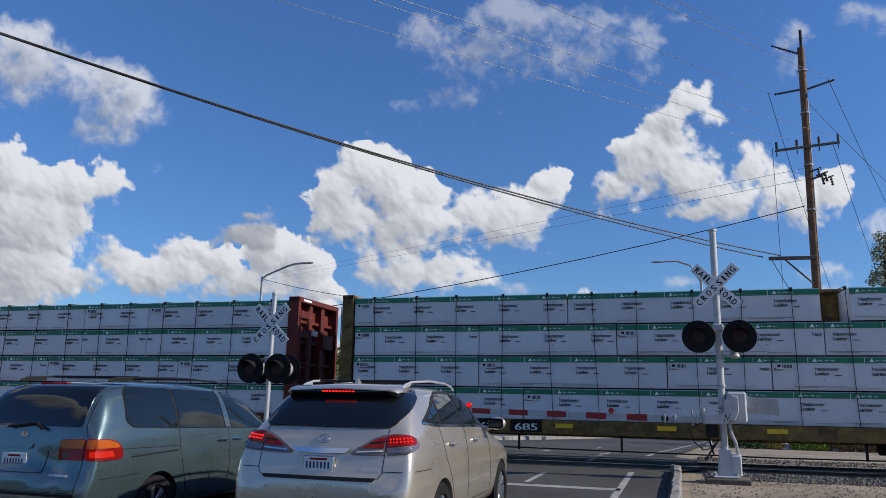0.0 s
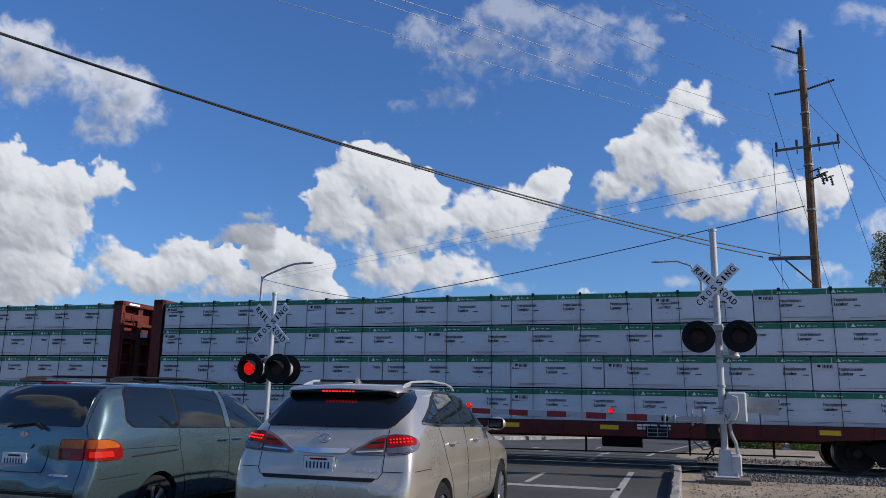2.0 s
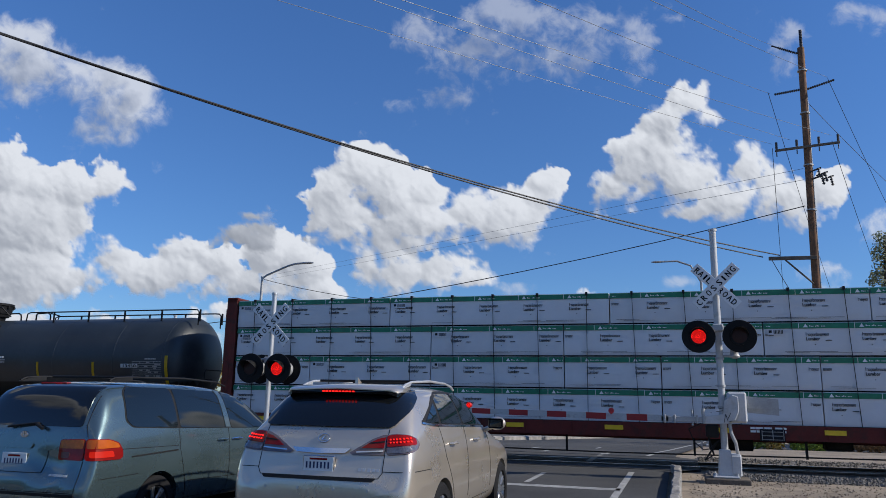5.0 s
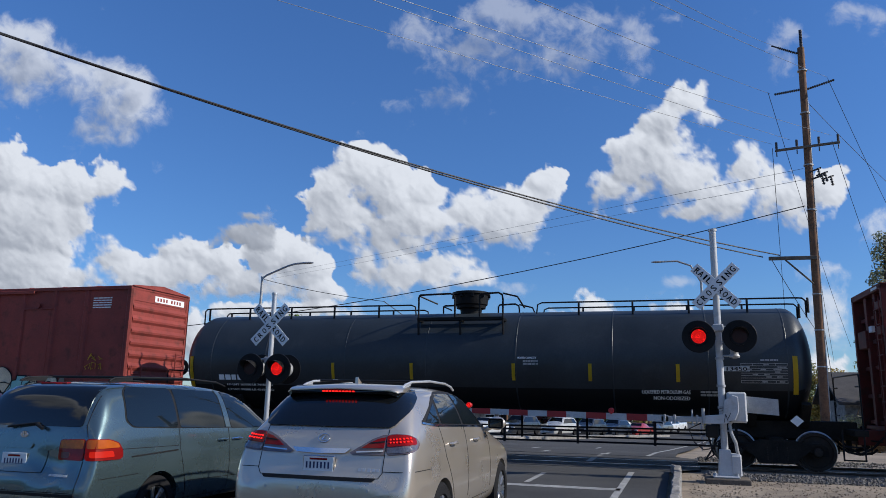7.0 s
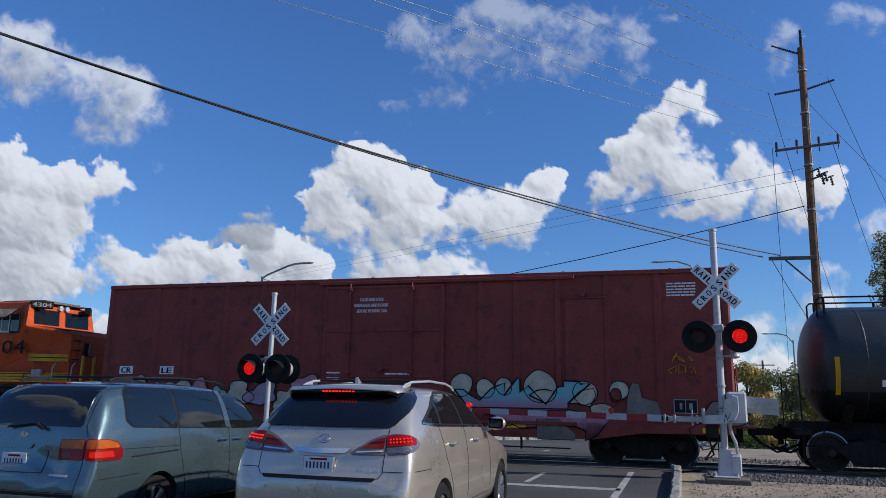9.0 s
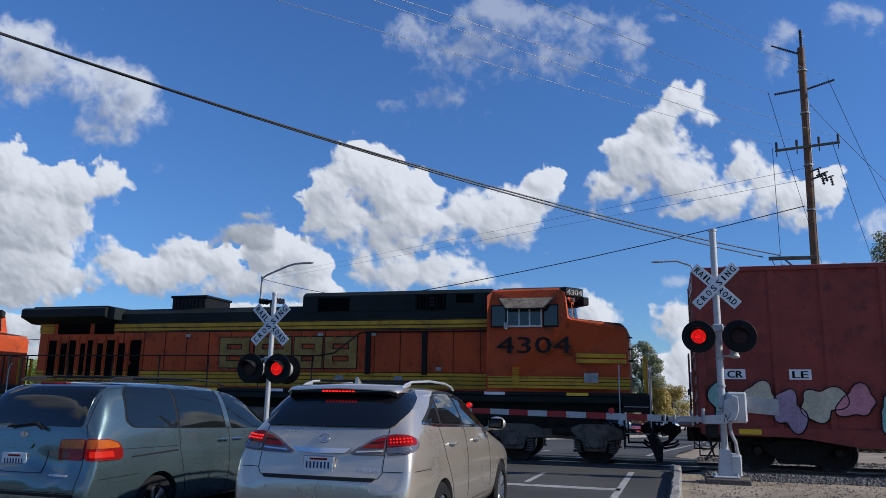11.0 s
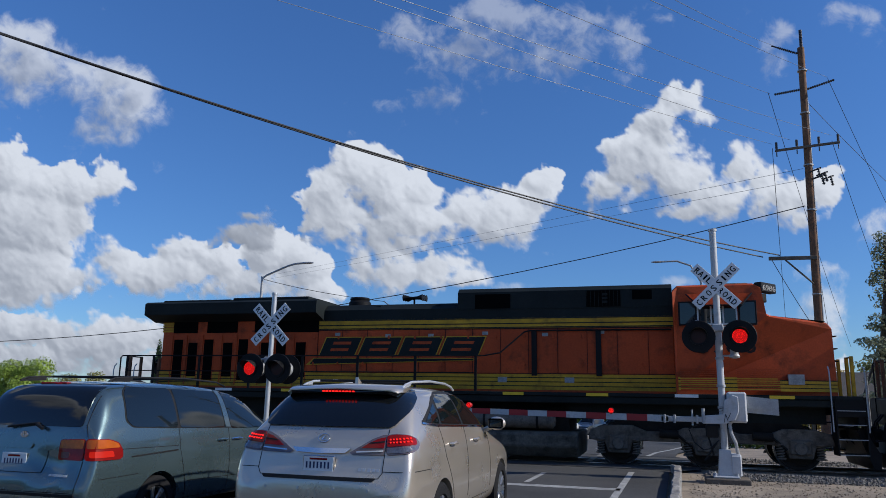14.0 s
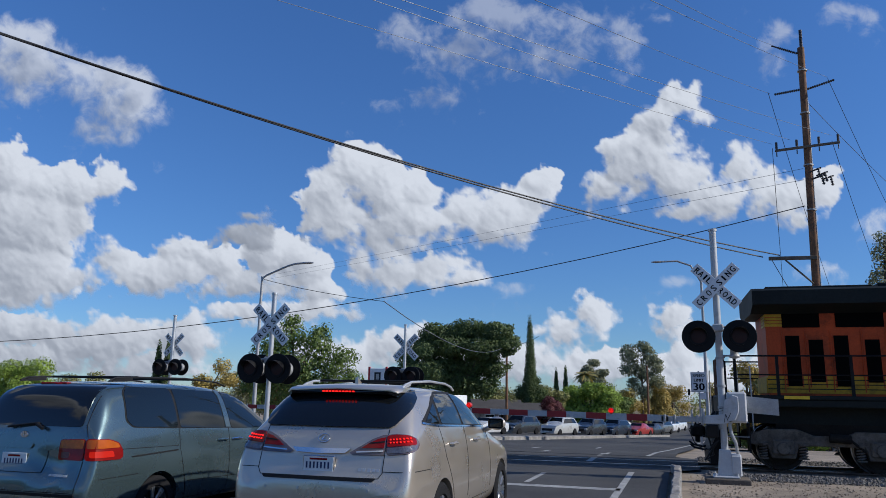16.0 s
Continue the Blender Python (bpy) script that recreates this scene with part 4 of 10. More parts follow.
def centerbeam(s0, paint, label, seed, number=None, plate=False, gap=False):
    rnd = random.Random(seed)
    car = moving("lumber_flatcar", s0, label, "railcar", "freight cars")
    half = 10.9
    bm = bmesh.new()
    box(bm, -half - 0.3, half + 0.3, -1.36, 1.36, 0.98, 1.065, bevel=0.01)
    box(bm, -half - 0.9, half + 0.9, -0.32, 0.32, 0.62, 0.98, bevel=0.02)
    part("deck", bm, paint, car)
    for s in (-1, 1):
        bm = bmesh.new()
        y0, y1 = sorted((s * 1.37, s * 1.43))
        poly = [(-half - 0.3, 0.82), (-half + 2.4, 0.80), (-7.2, 0.72), (7.2, 0.72), (half - 2.4, 0.80), (half + 0.3, 0.82), (half + 0.3, 1.06), (-half - 0.3, 1.06)]
        prism(bm, poly, "y", y0, y1)
        for k in range(19):
            x = -half + 0.3 + k * 1.19
            box(bm, x, x + 0.06, min(s * 1.40, s * 1.46), max(s * 1.40, s * 1.46), 0.80, 1.05)
        part("side_sill", bm, paint, car)
    # centre web, posts and top chord
    bm = bmesh.new()
    box(bm, -half, half, -0.05, 0.05, 1.06, 4.32)
    box(bm, -half, half, -0.38, 0.38, 4.36, 4.44, bevel=0.015)
    for k in range(12):
        x = -half + 0.9 + k * 1.82
        box(bm, x, x + 0.2, -0.30, 0.30, 1.06, 4.36)
    part("centre_beam", bm, paint, car)
    # bulkheads
    for s in (-1, 1):
        bm = bmesh.new()
        xi, xo = half + 0.02, half + 0.36
        pieces = []
        def bx(a, b, y0, y1, z0, z1, bev=0.012):
            lo, hi = sorted((s * a, s * b))
            if pieces:
                bm.clear()
            box(bm, lo, hi, y0, y1, z0, z1, bevel=bev)
            pieces.append(part("rib" if pieces else "bulkhead", bm.copy(), paint, pieces[0] if pieces else car, "" if pieces else "ribbed steel end bulkhead"))
        bx(xi, xi + 0.05, -1.38, 1.38, 1.06, 4.40)
        for y in (-1.40, 1.26):
            bx(xi, xo, y, y + 0.14, 0.95, 4.42)
        for y in (-0.52, 0.30):
            bx(xi, xo - 0.08, y, y + 0.22, 0.95, 4.40)
        bx(xi, xo, -1.40, 1.40, 4.28, 4.43)
        for z in (1.10, 1.75, 2.45, 3.10, 3.70):
            bx(xi, xo - 0.16, -1.30, 1.30, z, z + 0.10)
        for z in (3.25, 3.85):
            bx(xi, xo - 0.04, -1.2, -0.55, z, z + 0.2)
        bx(xi, xo - 0.02, 0.35, 1.1, 3.0, 3.45)
        bm.free()
        bulk = pieces[0]
        bm = bmesh.new()
        x = s * (xo + 0.05)
        for z in [1.3 + k * 0.36 for k in range(8)]:
            rod(bm, (x, -1.32, z), (x, -0.88, z), 0.012, 6)
        for y in (-1.32, -0.88):
            rod(bm, (x, y, 1.0), (x, y, 4.1), 0.014, 6)
        part("ladder", bm, paint, bulk)
        bm = bmesh.new()
        xa, xb = sorted((s * (xo - 0.07), s * (xo + 0.01)))
        box(bm, xa, xb, -0.36, -0.10, 3.35, 3.5)
        box(bm, xa, xb, -1.1, -0.6, 4.32, 4.38)
        part("stencil", bm, M["whiteink"], bulk)
        bm = bmesh.new()
        for yy in (-1.405,):
            for z in (1.30, 1.62, 1.94, 2.26):
                xm = s * (xi + 0.17)
                box(bm, xm - 0.03, xm + 0.03, yy - 0.01, yy, z, z + 0.22)
        part("edge_stencil", bm, paint if s < 0 else M["carred"], bulk)
        coupler(car, s * 11.93, s)
        # brake wheel, grab irons and steps at the corner
        bm = bmesh.new()
        for y in (-1.38, 1.38):
            rod(bm, (s * 11.1, y, 0.30), (s * 11.1, y, 0.98), 0.016, 6)
            rod(bm, (s * 11.45, y, 0.30), (s * 11.45, y, 0.98), 0.016, 6)
            rod(bm, (s * 11.1, y, 0.32), (s * 11.45, y, 0.32), 0.018, 6)
            rod(bm, (s * 11.1, y, 0.62), (s * 11.45, y, 0.62), 0.018, 6)
        rod(bm, (s * 11.5, -1.3, 0.75), (s * 11.5, 0.9, 0.70), 0.018, 6)
        part("corner_step", bm, M["underframe"], car)
        freight_truck(car, s * 9.02)
    # brake rigging under the deck
    bm = bmesh.new()
    for x in (-6.2, -3.6, -1.2, 1.9, 4.4, 6.3):
        box(bm, x, x + 0.05, -1.25, -1.19, 0.30, 0.80)
    tube(bm, [(-7.2, -1.22, 0.36), (0, -1.22, 0.31), (7.2, -1.22, 0.36)], 0.018, 6)
    rod(bm, (2.3, -0.75, 0.62), (3.3, -0.75, 0.62), 0.2, 14)
    box(bm, 4.9, 5.5, -0.9, -0.5, 0.5, 0.8, bevel=0.04)
    part("brake_rigging", bm, M["underframe"], car)
    # yellow reflectors along the sill
    for k in range(9):
        x = -10.2 + k * 2.5
        bm = bmesh.new()
        box(bm, x, x + 0.45, -1.467, -1.435, 0.875, 0.985)
        part("reflector", bm, M["reflect"], car, "yellow reflective strip")
    bm = bmesh.new()
    bars(bm, -half + 0.9, 0.90, 1.2, 0.07, 1, -1.434, seed)
    bars(bm, 3.2, 0.97, 0.8, 0.05, 2, -1.434, seed + 1)
    if number:
        write(bm, number[:3], 0.25, side_pose(-7.40, -1.469, 0.80), width=0.62, bold=0.010)
        write(bm, number[3:], 0.25, side_pose(-6.24, -1.469, 0.80), width=0.58, bold=0.010)
        for k in range(4):
            box(bm, -8.52 + k * 0.195, -8.36 + k * 0.195, -1.470, -1.466, 0.80, 0.98)
        for xa, xb in ((-8.72, -6.70), (-6.36, -5.55)):
            ground_ = bmesh.new()
            box(ground_, xa, xb, -1.466, -1.43, 0.76, 1.055)
            part("number_ground", ground_, M["black"], car, "black patch behind the number")
    part("stencil", bm, M["whiteink"], car)
    if plate:
        bm = bmesh.new()
        box(bm, -7.70, -6.70, -1.469, -1.43, 0.79, 1.02)
        box(bm, -8.58, -7.98, -1.469, -1.43, 0.79, 1.02)
        pl = part("number_plate_panel", bm, M["whiteink"], car, "white panel with black digits")
        bm = bmesh.new()
        write(bm, "873875", 0.22, side_pose(-7.63, -1.472, 0.82), width=0.86, bold=0.006)
        write(bm, "TR", 0.22, side_pose(-8.50, -1.472, 0.82), width=0.42, bold=0.008)
        apart("painted_digit", bm, M["ink"], pl)
    # test panel in a black frame
    bm = bmesh.new()
    box(bm, 3.4, 3.95, -1.47, -1.44, 0.70, 0.98)
    fr = part("test_panel", bm, M["ink"], car, "black consolidated stencil panel")
    bm = bmesh.new()
    for k in range(3):
        box(bm, 3.45, 3.90, -1.474, -1.468, 0.73 + k * 0.09, 0.745 + k * 0.09)
    for k in range(3):
        box(bm, 3.44 + k * 0.235, 3.455 + k * 0.235, -1.475, -1.468, 0.72, 0.96)
    part("stencil", bm, M["dullink"], fr)
    # the load: four tiers a side
    for tier in range(4):
        z = 1.075 + tier * 0.822
        u = -half + 0.01 + rnd.uniform(0, 0.04)
        for i, n in enumerate((5, 5, 1.0, 4, 3) if gap and tier == 3 else split(18, rnd)):
            if n == 1.0:
                u += 0.62   # a slot left open in the top tier
                continue
            data = bundle_meshes(n, rnd.randrange(3))
            b = same("wrapped_package", data[0], car, pose(u, -0.11 + rnd.uniform(-.012, .012), z, 0, 0, 0), "grey-white wrapped lumber bundle with a green band")
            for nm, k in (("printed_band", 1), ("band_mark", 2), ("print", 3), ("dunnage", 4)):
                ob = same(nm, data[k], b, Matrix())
                if k in (2, 3):
                    tagged(ob, kind="stuff")
            if rnd.random() < 0.6:
                same("tag", data[5], b, Matrix())
            same("wrapped_package", data[0], car, pose(u + n * PANEL, 0.11, z, 0, 0, 180))
            u += n * PANEL
    # tie-down straps over the load, from the top chord to the sill
    for k in range(18):
        x = -half + 0.62 + k * 1.21 + rnd.uniform(-.08, .08)
        lean = rnd.uniform(-.05, .13)
        bm = bmesh.new()
        tube(bm, [(x + lean, -1.41, 1.06), (x + lean * 0.4, -1.405, 2.9), (x, -1.40, 4.33), (x, -1.34, 4.352), (x, -0.38, 4.40)], 0.010, 4)
        box(bm, x - 0.03, x + 0.03, -1.42, -1.34, 4.27, 4.355)
        part("tie_down_strap", bm, M["strap"], car, "dark tie-down strap over the load" if k == 0 else "")
    return car


centerbeam(2.10, M["caryellow"], "tan centre-beam flatcar loaded with wrapped lumber", 11, number="862685", gap=True)
centerbeam(-21.79, M["carred"], "brown-red centre-beam flatcar loaded with wrapped lumber", 12, plate=True)
centerbeam(-45.45, M["carred"], "brown-red centre-beam flatcar loaded with wrapped lumber", 13)


# ---------------------------------------------------------------- tank car
def tank_car():
    car = moving("tank_car", -66.73, "black pressure tank car with yellow markers and railings", "railcar", "freight cars")
    R, CZ, half = 1.42, 2.58, 8.95
    def head(s):
        half, deep = (9.15, 0.72) if s < 0 else (8.62, 0.60)
        return [(s * (half - deep + deep * math.sin(a)), R * math.cos(a)) for a in [radians(k) for k in range(0, 91, 9)]]
    bm = bmesh.new()
    prof = head(-1)[::-1]
    prof[0] = (prof[0][0], 0.001)
    xs = [-6.2, -3.1, -0.02, 0.02, 3.1, 6.2]
    prof += [(x, R) for x in xs] + head(1)
    prof[-1] = (prof[-1][0], 0.001)
    lathe(bm, prof, 72, "x", centre=(0, 0, CZ))
    # faces below 1.92 m take the blacker material
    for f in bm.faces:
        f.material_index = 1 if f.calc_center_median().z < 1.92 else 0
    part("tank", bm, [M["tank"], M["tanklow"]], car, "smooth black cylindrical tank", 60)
    for x in (-7.9, -6.1, -3.6, -1.2, 1.3, 3.8, 6.1, 7.9):
        bm = bmesh.new()
        lathe(bm, [(x - 0.018, R), (x - 0.01, R + 0.006), (x + 0.01, R + 0.006), (x + 0.018, R)], 72, "x", centre=(0, 0, CZ))
        part("weld_seam", bm, M["tank"], car)

    def wrap(bm, off=0.006):
        for v in bm.verts:
            v.co.y = -math.sqrt(max(0, (R + off) ** 2 - (v.co.z - CZ) ** 2)) + (v.co.y)

    def curved(x0, x1, z0, z1, mat, name, label=""):
        bm = bmesh.new()
        n = 8
        rows = [[bm.verts.new((x, 0, z0 + (z1 - z0) * k / n)) for x in (x0, x1)] for k in range(n + 1)]
        for a, b in zip(rows, rows[1:]):
            bm.faces.new((a[0], a[1], b[1], b[0]))
        wrap(bm, 0.008)
        bmesh.ops.solidify(bm, geom=bm.faces[:], thickness=0.006)
        return part(name, bm, mat, car, label)

    for x, z0, z1, w in ((-8.55, 1.80, 2.68, .11), (-5.73, 2.06, 2.50, .09), (-3.94, 2.06, 2.50, .09), (-1.60, 2.06, 2.50, .09), (1.24, 2.06, 2.50, .09), (3.23, 2.06, 2.50, .09), (5.38, 2.06, 2.50, .09), (8.06, 1.79, 2.70, .11)):
        curved(x - w / 2, x + w / 2, z0, z1, M["reflect"], "marker_stripe", "vertical yellow reflective stripe")
    curved(-2.9, -2.4, 1.72, 1.85, M["reflect"], "marker_plate", "small yellow plate")
    def put(text, size, x, zz, w, bold=0.004):
        b2 = bmesh.new()
        write(b2, text, size, side_pose(x, 0, zz), width=w, bold=bold)
        wrap(b2, 0.006)
        part("stencil_line", b2, M["whiteink"], car, "white stencilled lettering")
    put("9255", 0.24, -6.60, 1.98, 0.85, 0.008)
    put("LIQUEFIED PETROLEUM GAS", 0.13, 4.50, 1.77, 1.16)
    put("NON-ODORIZED", 0.13, 4.78, 1.62, 0.87)
    put("LD LMT 163500 LB 74150 KG", 0.08, -7.4, 1.84, 1.5)
    put("LT WT 99500 LB 45150 KG", 0.08, -7.4, 1.70, 1.5)
    put("WATER CAPACITY", 0.08, 1.35, 2.62, 0.5)
    b2 = bmesh.new()
    for x0, w in ((-7.63, .17), (-7.42, .17), (-7.21, .14), (-7.02, .17)):
        b3 = bmesh.new()
        box(b3, x0, x0 + w, -0.003, 0.003, 2.0, 2.15)
        wrap(b3, 0.006)
        part("letter_block", b3, M["whiteink"], car)
    bars(b2, 1.5, 2.54, 0.42, 0.05, 2, 0, 4)
    bars(b2, 5.9, 1.80, 0.55, 0.05, 2, 0, 5)
    for k in range(9):
        box(b2, 6.84, 7.89, -0.003, 0.003, 2.05 + k * 0.058, 2.062 + k * 0.058)
    for k in range(5):
        box(b2, 6.84 + k * 0.26, 6.852 + k * 0.26, -0.003, 0.003, 2.05, 2.52)
    bars(b2, 7.29, 2.58, 0.4, 0.04, 1, 0, 6)
    rnd = random.Random(2)
    for k in range(14):
        x, zz = 6.89 + rnd.random() * 0.85, 2.07 + 0.058 * rnd.randint(0, 7)
        box(b2, x, x + 0.12, -0.003, 0.003, zz, zz + 0.03)
    for x0, x1, z0, z1 in ((-5.35, -5.33, 2.0, 2.16), (-5.2, -5.18, 2.0, 2.16), (-5.35, -5.18, 2.0, 2.015), (-5.35, -5.18, 2.145, 2.16)):
        box(b2, x0, x1, -0.003, 0.003, z0, z1)
    wrap(b2, 0.006)
    part("stencil_table", b2, M["dullink"], car, "faded white stencilled tables")
    pl = curved(6.42, 7.04, 2.33, 2.45, M["whiteink"], "number_panel", "white panel with black digits")
    b2 = bmesh.new()
    write(b2, "13450", 0.13, side_pose(6.52, 0, 2.345), width=0.46, bold=0.004)
    wrap(b2, 0.012)
    apart("painted_digit", b2, M["ink"], pl)
    # top platform, railings and valve bonnet
    VX = -0.27
    bm = bmesh.new()
    for k in range(14):
        y = -1.25 + k * 0.19
        box(bm, -1.2, 1.2, y, y + 0.09, 3.72, 3.75)
    for s in (-1, 1):
        box(bm, -1.22, 1.22, s * 1.27 - 0.03, s * 1.27 + 0.03, 3.68, 3.76)
    for x in (-1.2, 0.0, 1.2):
        for s in (-1, 1):
            rod(bm, (x, s * 1.25, 3.72), (x, s * 1.22, 3.28), 0.03, 6)
            rod(bm, (x, s * 1.22, 3.30), (x, s * 1.1, 3.38), 0.03, 6)
        box(bm, x - 0.03, x + 0.03, -1.25, 1.25, 3.66, 3.72)
    bmesh.ops.translate(bm, verts=bm.verts[:], vec=(VX, 0, 0))
    part("platform", bm, M["black"], car, "black grated valve platform")
    bm = bmesh.new()
    for s in (-1, 1):
        y = s * 1.25
        for a, b in ((-1.2, -0.15), (0.55, 1.2)):
            tube(bm, [(a, y, 3.74), (a, y, 4.34), (a + 0.04, y, 4.40), (b - 0.12, y, 4.42), (b - 0.02, y, 4.36), (b, y, 4.25), (b, y, 3.74)], 0.028, 6)
        tube(bm, [(1.2, y, 4.40), (1.6, y, 4.30), (1.75, y * 0.8, 4.02)], 0.024, 6)
        tube(bm, [(-1.2, y, 4.38), (-0.8, y * 0.6, 4.2)], 0.024, 6)
    bmesh.ops.translate(bm, verts=bm.verts[:], vec=(VX, 0, 0))
    apart("platform_rail", bm, M["black"], car, "black tubular guard rail", True)
    bm = bmesh.new()
    lathe(bm, [(3.95, 0.30), (4.12, 0.32), (4.14, 0.42), (4.22, 0.44), (4.25, 0.48), (4.50, 0.52), (4.54, 0.56), (4.60, 0.56), (4.62, 0.5), (4.62, 0.001)], 32, "z")
    for k in range(10):
        a = k * 0.628
        box(bm, math.cos(a) * 0.53 - 0.04, math.cos(a) * 0.53 + 0.04, math.sin(a) * 0.53 - 0.04, math.sin(a) * 0.53 + 0.04, 4.44, 4.52)
    bmesh.ops.translate(bm, verts=bm.verts[:], vec=(VX, 0, 0))
    part("valve_bonnet", bm, M["black"], car, "black round valve bonnet", True)
    bm = bmesh.new()
    for s in (-1, 1):
        y = s * 0.62
        for sx in (-1, 1):
            far = 8.75 if sx < 0 else 8.53
            tube(bm, [(sx * far, y, 3.70), (sx * far, y, 4.12), (sx * (far - 0.07), y, 4.19), (sx * (far - 0.25), y, 4.20), (sx * 1.9, y, 4.20), (sx * 1.78, y, 4.15), (sx * 1.75, y, 3.9)], 0.022, 6)
            for k in range(5):
                x = sx * (2.9 + k * 1.42)
                rod(bm, (x, y, 3.82), (x, y, 4.20), 0.03, 6)
    part("top_rail", bm, M["black"], car, "long black roof railing", True)
    # stub sills, saddles and trucks
    for s in (-1, 1):
        bm = bmesh.new()
        box(bm, min(s * 6.2, s * 9.5), max(s * 6.2, s * 9.5), -0.38, 0.38, 0.72, 1.16, bevel=0.02)
        for x in (7.1, 8.3):
            prism(bm, [(-1.15, 1.55), (-0.5, 1.0), (0.5, 1.0), (1.15, 1.55), (0.9, 1.62), (-0.9, 1.62)], "x", s * x - 0.1, s * x + 0.1)
        box(bm, min(s * 9.2, s * 9.5), max(s * 9.2, s * 9.5), -1.4, 1.4, 0.86, 1.0, bevel=0.01)
        part("stub_sill", bm, M["underframe"], car)
        bm = bmesh.new()
        for y in (-1.36, 1.36):
            for x in (8.95, 9.4):
                rod(bm, (s * x, y, 0.3), (s * x, y, 2.2 if x > 9 else 1.0), 0.02, 6)
            for z in (0.32, 0.62, 1.3, 1.65, 2.0):
                rod(bm, (s * 8.95, y, z) if z < 1 else (s * 9.4, y * 0.7, z), (s * 9.4, y, z), 0.018, 6)
        tube(bm, [(s * 9.4, -1.36, 2.2), (s * 9.4, -1.3, 2.28), (s * 9.4, 1.3, 2.28), (s * 9.4, 1.36, 2.2)], 0.02, 6)
        part("end_ladder", bm, M["black"], car)
        if s > 0:
            bm = bmesh.new()
            prism(bm, [(8.02, 1.31), (8.17, 1.18), (8.02, 1.05), (7.87, 1.18)], "y", -1.30, -1.29)
            part("placard", bm, M["whiteink"], car, "white diamond placard")
        coupler(car, s * 9.7, s)
        freight_truck(car, 7.58 if s > 0 else -7.88)
    # running rail and skid hardware below the tank
    bm = bmesh.new()
    for s in (-1, 1):
        tube(bm, [(-6.9, s * 1.3, 0.55), (6.9, s * 1.3, 0.55)], 0.025, 6)
        tube(bm, [(-6.9, s * 1.3, 0.82), (6.9, s * 1.3, 0.82)], 0.025, 6)
        for k in range(8):
            x = -6.6 + k * 1.89
            box(bm, x, x + 0.06, s * 1.3 - 0.03, s * 1.3 + 0.03, 0.5, 1.3)
    part("side_rail", bm, M["black"], car, "black low side railing")


tank_car()


# ---------------------------------------------------------------- boxcar
def boxcar():
    car = moving("boxcar", -86.76, "faded red boxcar with graffiti along its lower side", "railcar", "freight cars")
    H, half, w = 4.90, 9.12, 1.5
    bm = bmesh.new()
    box(bm, -half, half, -w + 0.05, w - 0.05, 0.98, H - 0.06)
    part("body", bm, M["boxred"], car)
    bm = bmesh.new()
    prism(bm, [(-w - 0.02, H - 0.12), (-w - 0.02, H - 0.02), (-w + 0.05, H + 0.0), (0, H + 0.13), (w - 0.05, H), (w + 0.02, H - 0.02), (w + 0.02, H - 0.12)], "x", -half - 0.03, half + 0.03)
    for k in range(14):
        x = -half + 0.7 + k * 1.35
        prism(bm, [(-w + 0.05, H - 0.02), (-w + 0.05, H + 0.015), (0, H + 0.16), (w - 0.05, H + 0.015), (w - 0.05, H - 0.02)], "x", x, x + 0.06)
    part("roof", bm, M["boxred"], car, "shallow ribbed roof")
    ribs = [-9.08, -7.37, -6.23, -4.95, -3.75, -2.6, 2.87, 3.84, 4.95, 6.2, 7.46, 9.08]
    for s in (-1, 1):
        for x in ribs:
            bm = bmesh.new()
            y0, y1 = s * (w - 0.05), s * (w + 0.0)
            prism(bm, [(x - 0.11, y0), (x - 0.06, y1), (x + 0.06, y1), (x + 0.11, y0)], "z", 1.0, H - 0.1)
            part("side_post", bm, M["boxred"], car)
        bm = bmesh.new()
        poly = [(-half, 0.82), (-7.0, 0.80), (-5.8, 0.62), (5.8, 0.62), (7.0, 0.80), (half, 0.82), (half, 1.02), (-half, 1.02)]
        prism(bm, poly, "y", *sorted((s * (w - 0.07), s * (w + 0.01))))
        part("side_sill", bm, M["boxred"], car)
    # plug door
    bm = bmesh.new()
    y = -w - 0.03
    box(bm, -1.72, 1.88, y, -w + 0.06, 1.02, 4.66, bevel=0.015)
    door = part("plug_door", bm, M["boxred"], car, "red plug door with locking bars")
    bm = bmesh.new()
    for z in (1.05, 2.1, 3.35, 4.58):
        box(bm, -1.70, 1.86, y - 0.025, y + 0.01, z, z + 0.08, bevel=0.01)
    for x in (-1.70, 1.78):
        box(bm, x, x + 0.08, y - 0.025, y + 0.01, 1.05, 4.6, bevel=0.01)
    for x in (-0.9, 0.95):
        rod(bm, (x, y - 0.05, 1.05), (x, y - 0.05, 4.72), 0.025, 8)
        for z in (1.15, 2.2, 3.3, 4.5):
            box(bm, x - 0.06, x + 0.06, y - 0.08, y, z, z + 0.1, bevel=0.01)
    box(bm, -0.16, 0.3, y - 0.06, y, 2.32, 2.42, bevel=0.01)
    rod(bm, (0.06, y - 0.1, 2.35), (0.06, y, 2.35), 0.1, 12)
    part("locking_bars", bm, M["boxred"], door)
    bm = bmesh.new()
    box(bm, -1.9, 5.4, -w - 0.06, -w + 0.02, 4.70, 4.80, bevel=0.01)
    box(bm, -1.9, 5.4, -w - 0.08, -w + 0.02, 0.94, 1.03, bevel=0.01)
    apart("door_rail", bm, M["boxred"], car)
    # raised panel beside the door
    bm = bmesh.new()
    box(bm, 5.13, 6.13, -w + 0.0, -w + 0.06, 1.2, 4.18, bevel=0.02)
    box(bm, 5.05, 6.2, -w - 0.03, -w + 0.03, 4.17, 4.22, bevel=0.01)
    rod(bm, (5.62, -w - 0.06, 4.30), (5.62, -w, 4.30), 0.08, 12)
    part("side_panel", bm, M["boxred"], car)
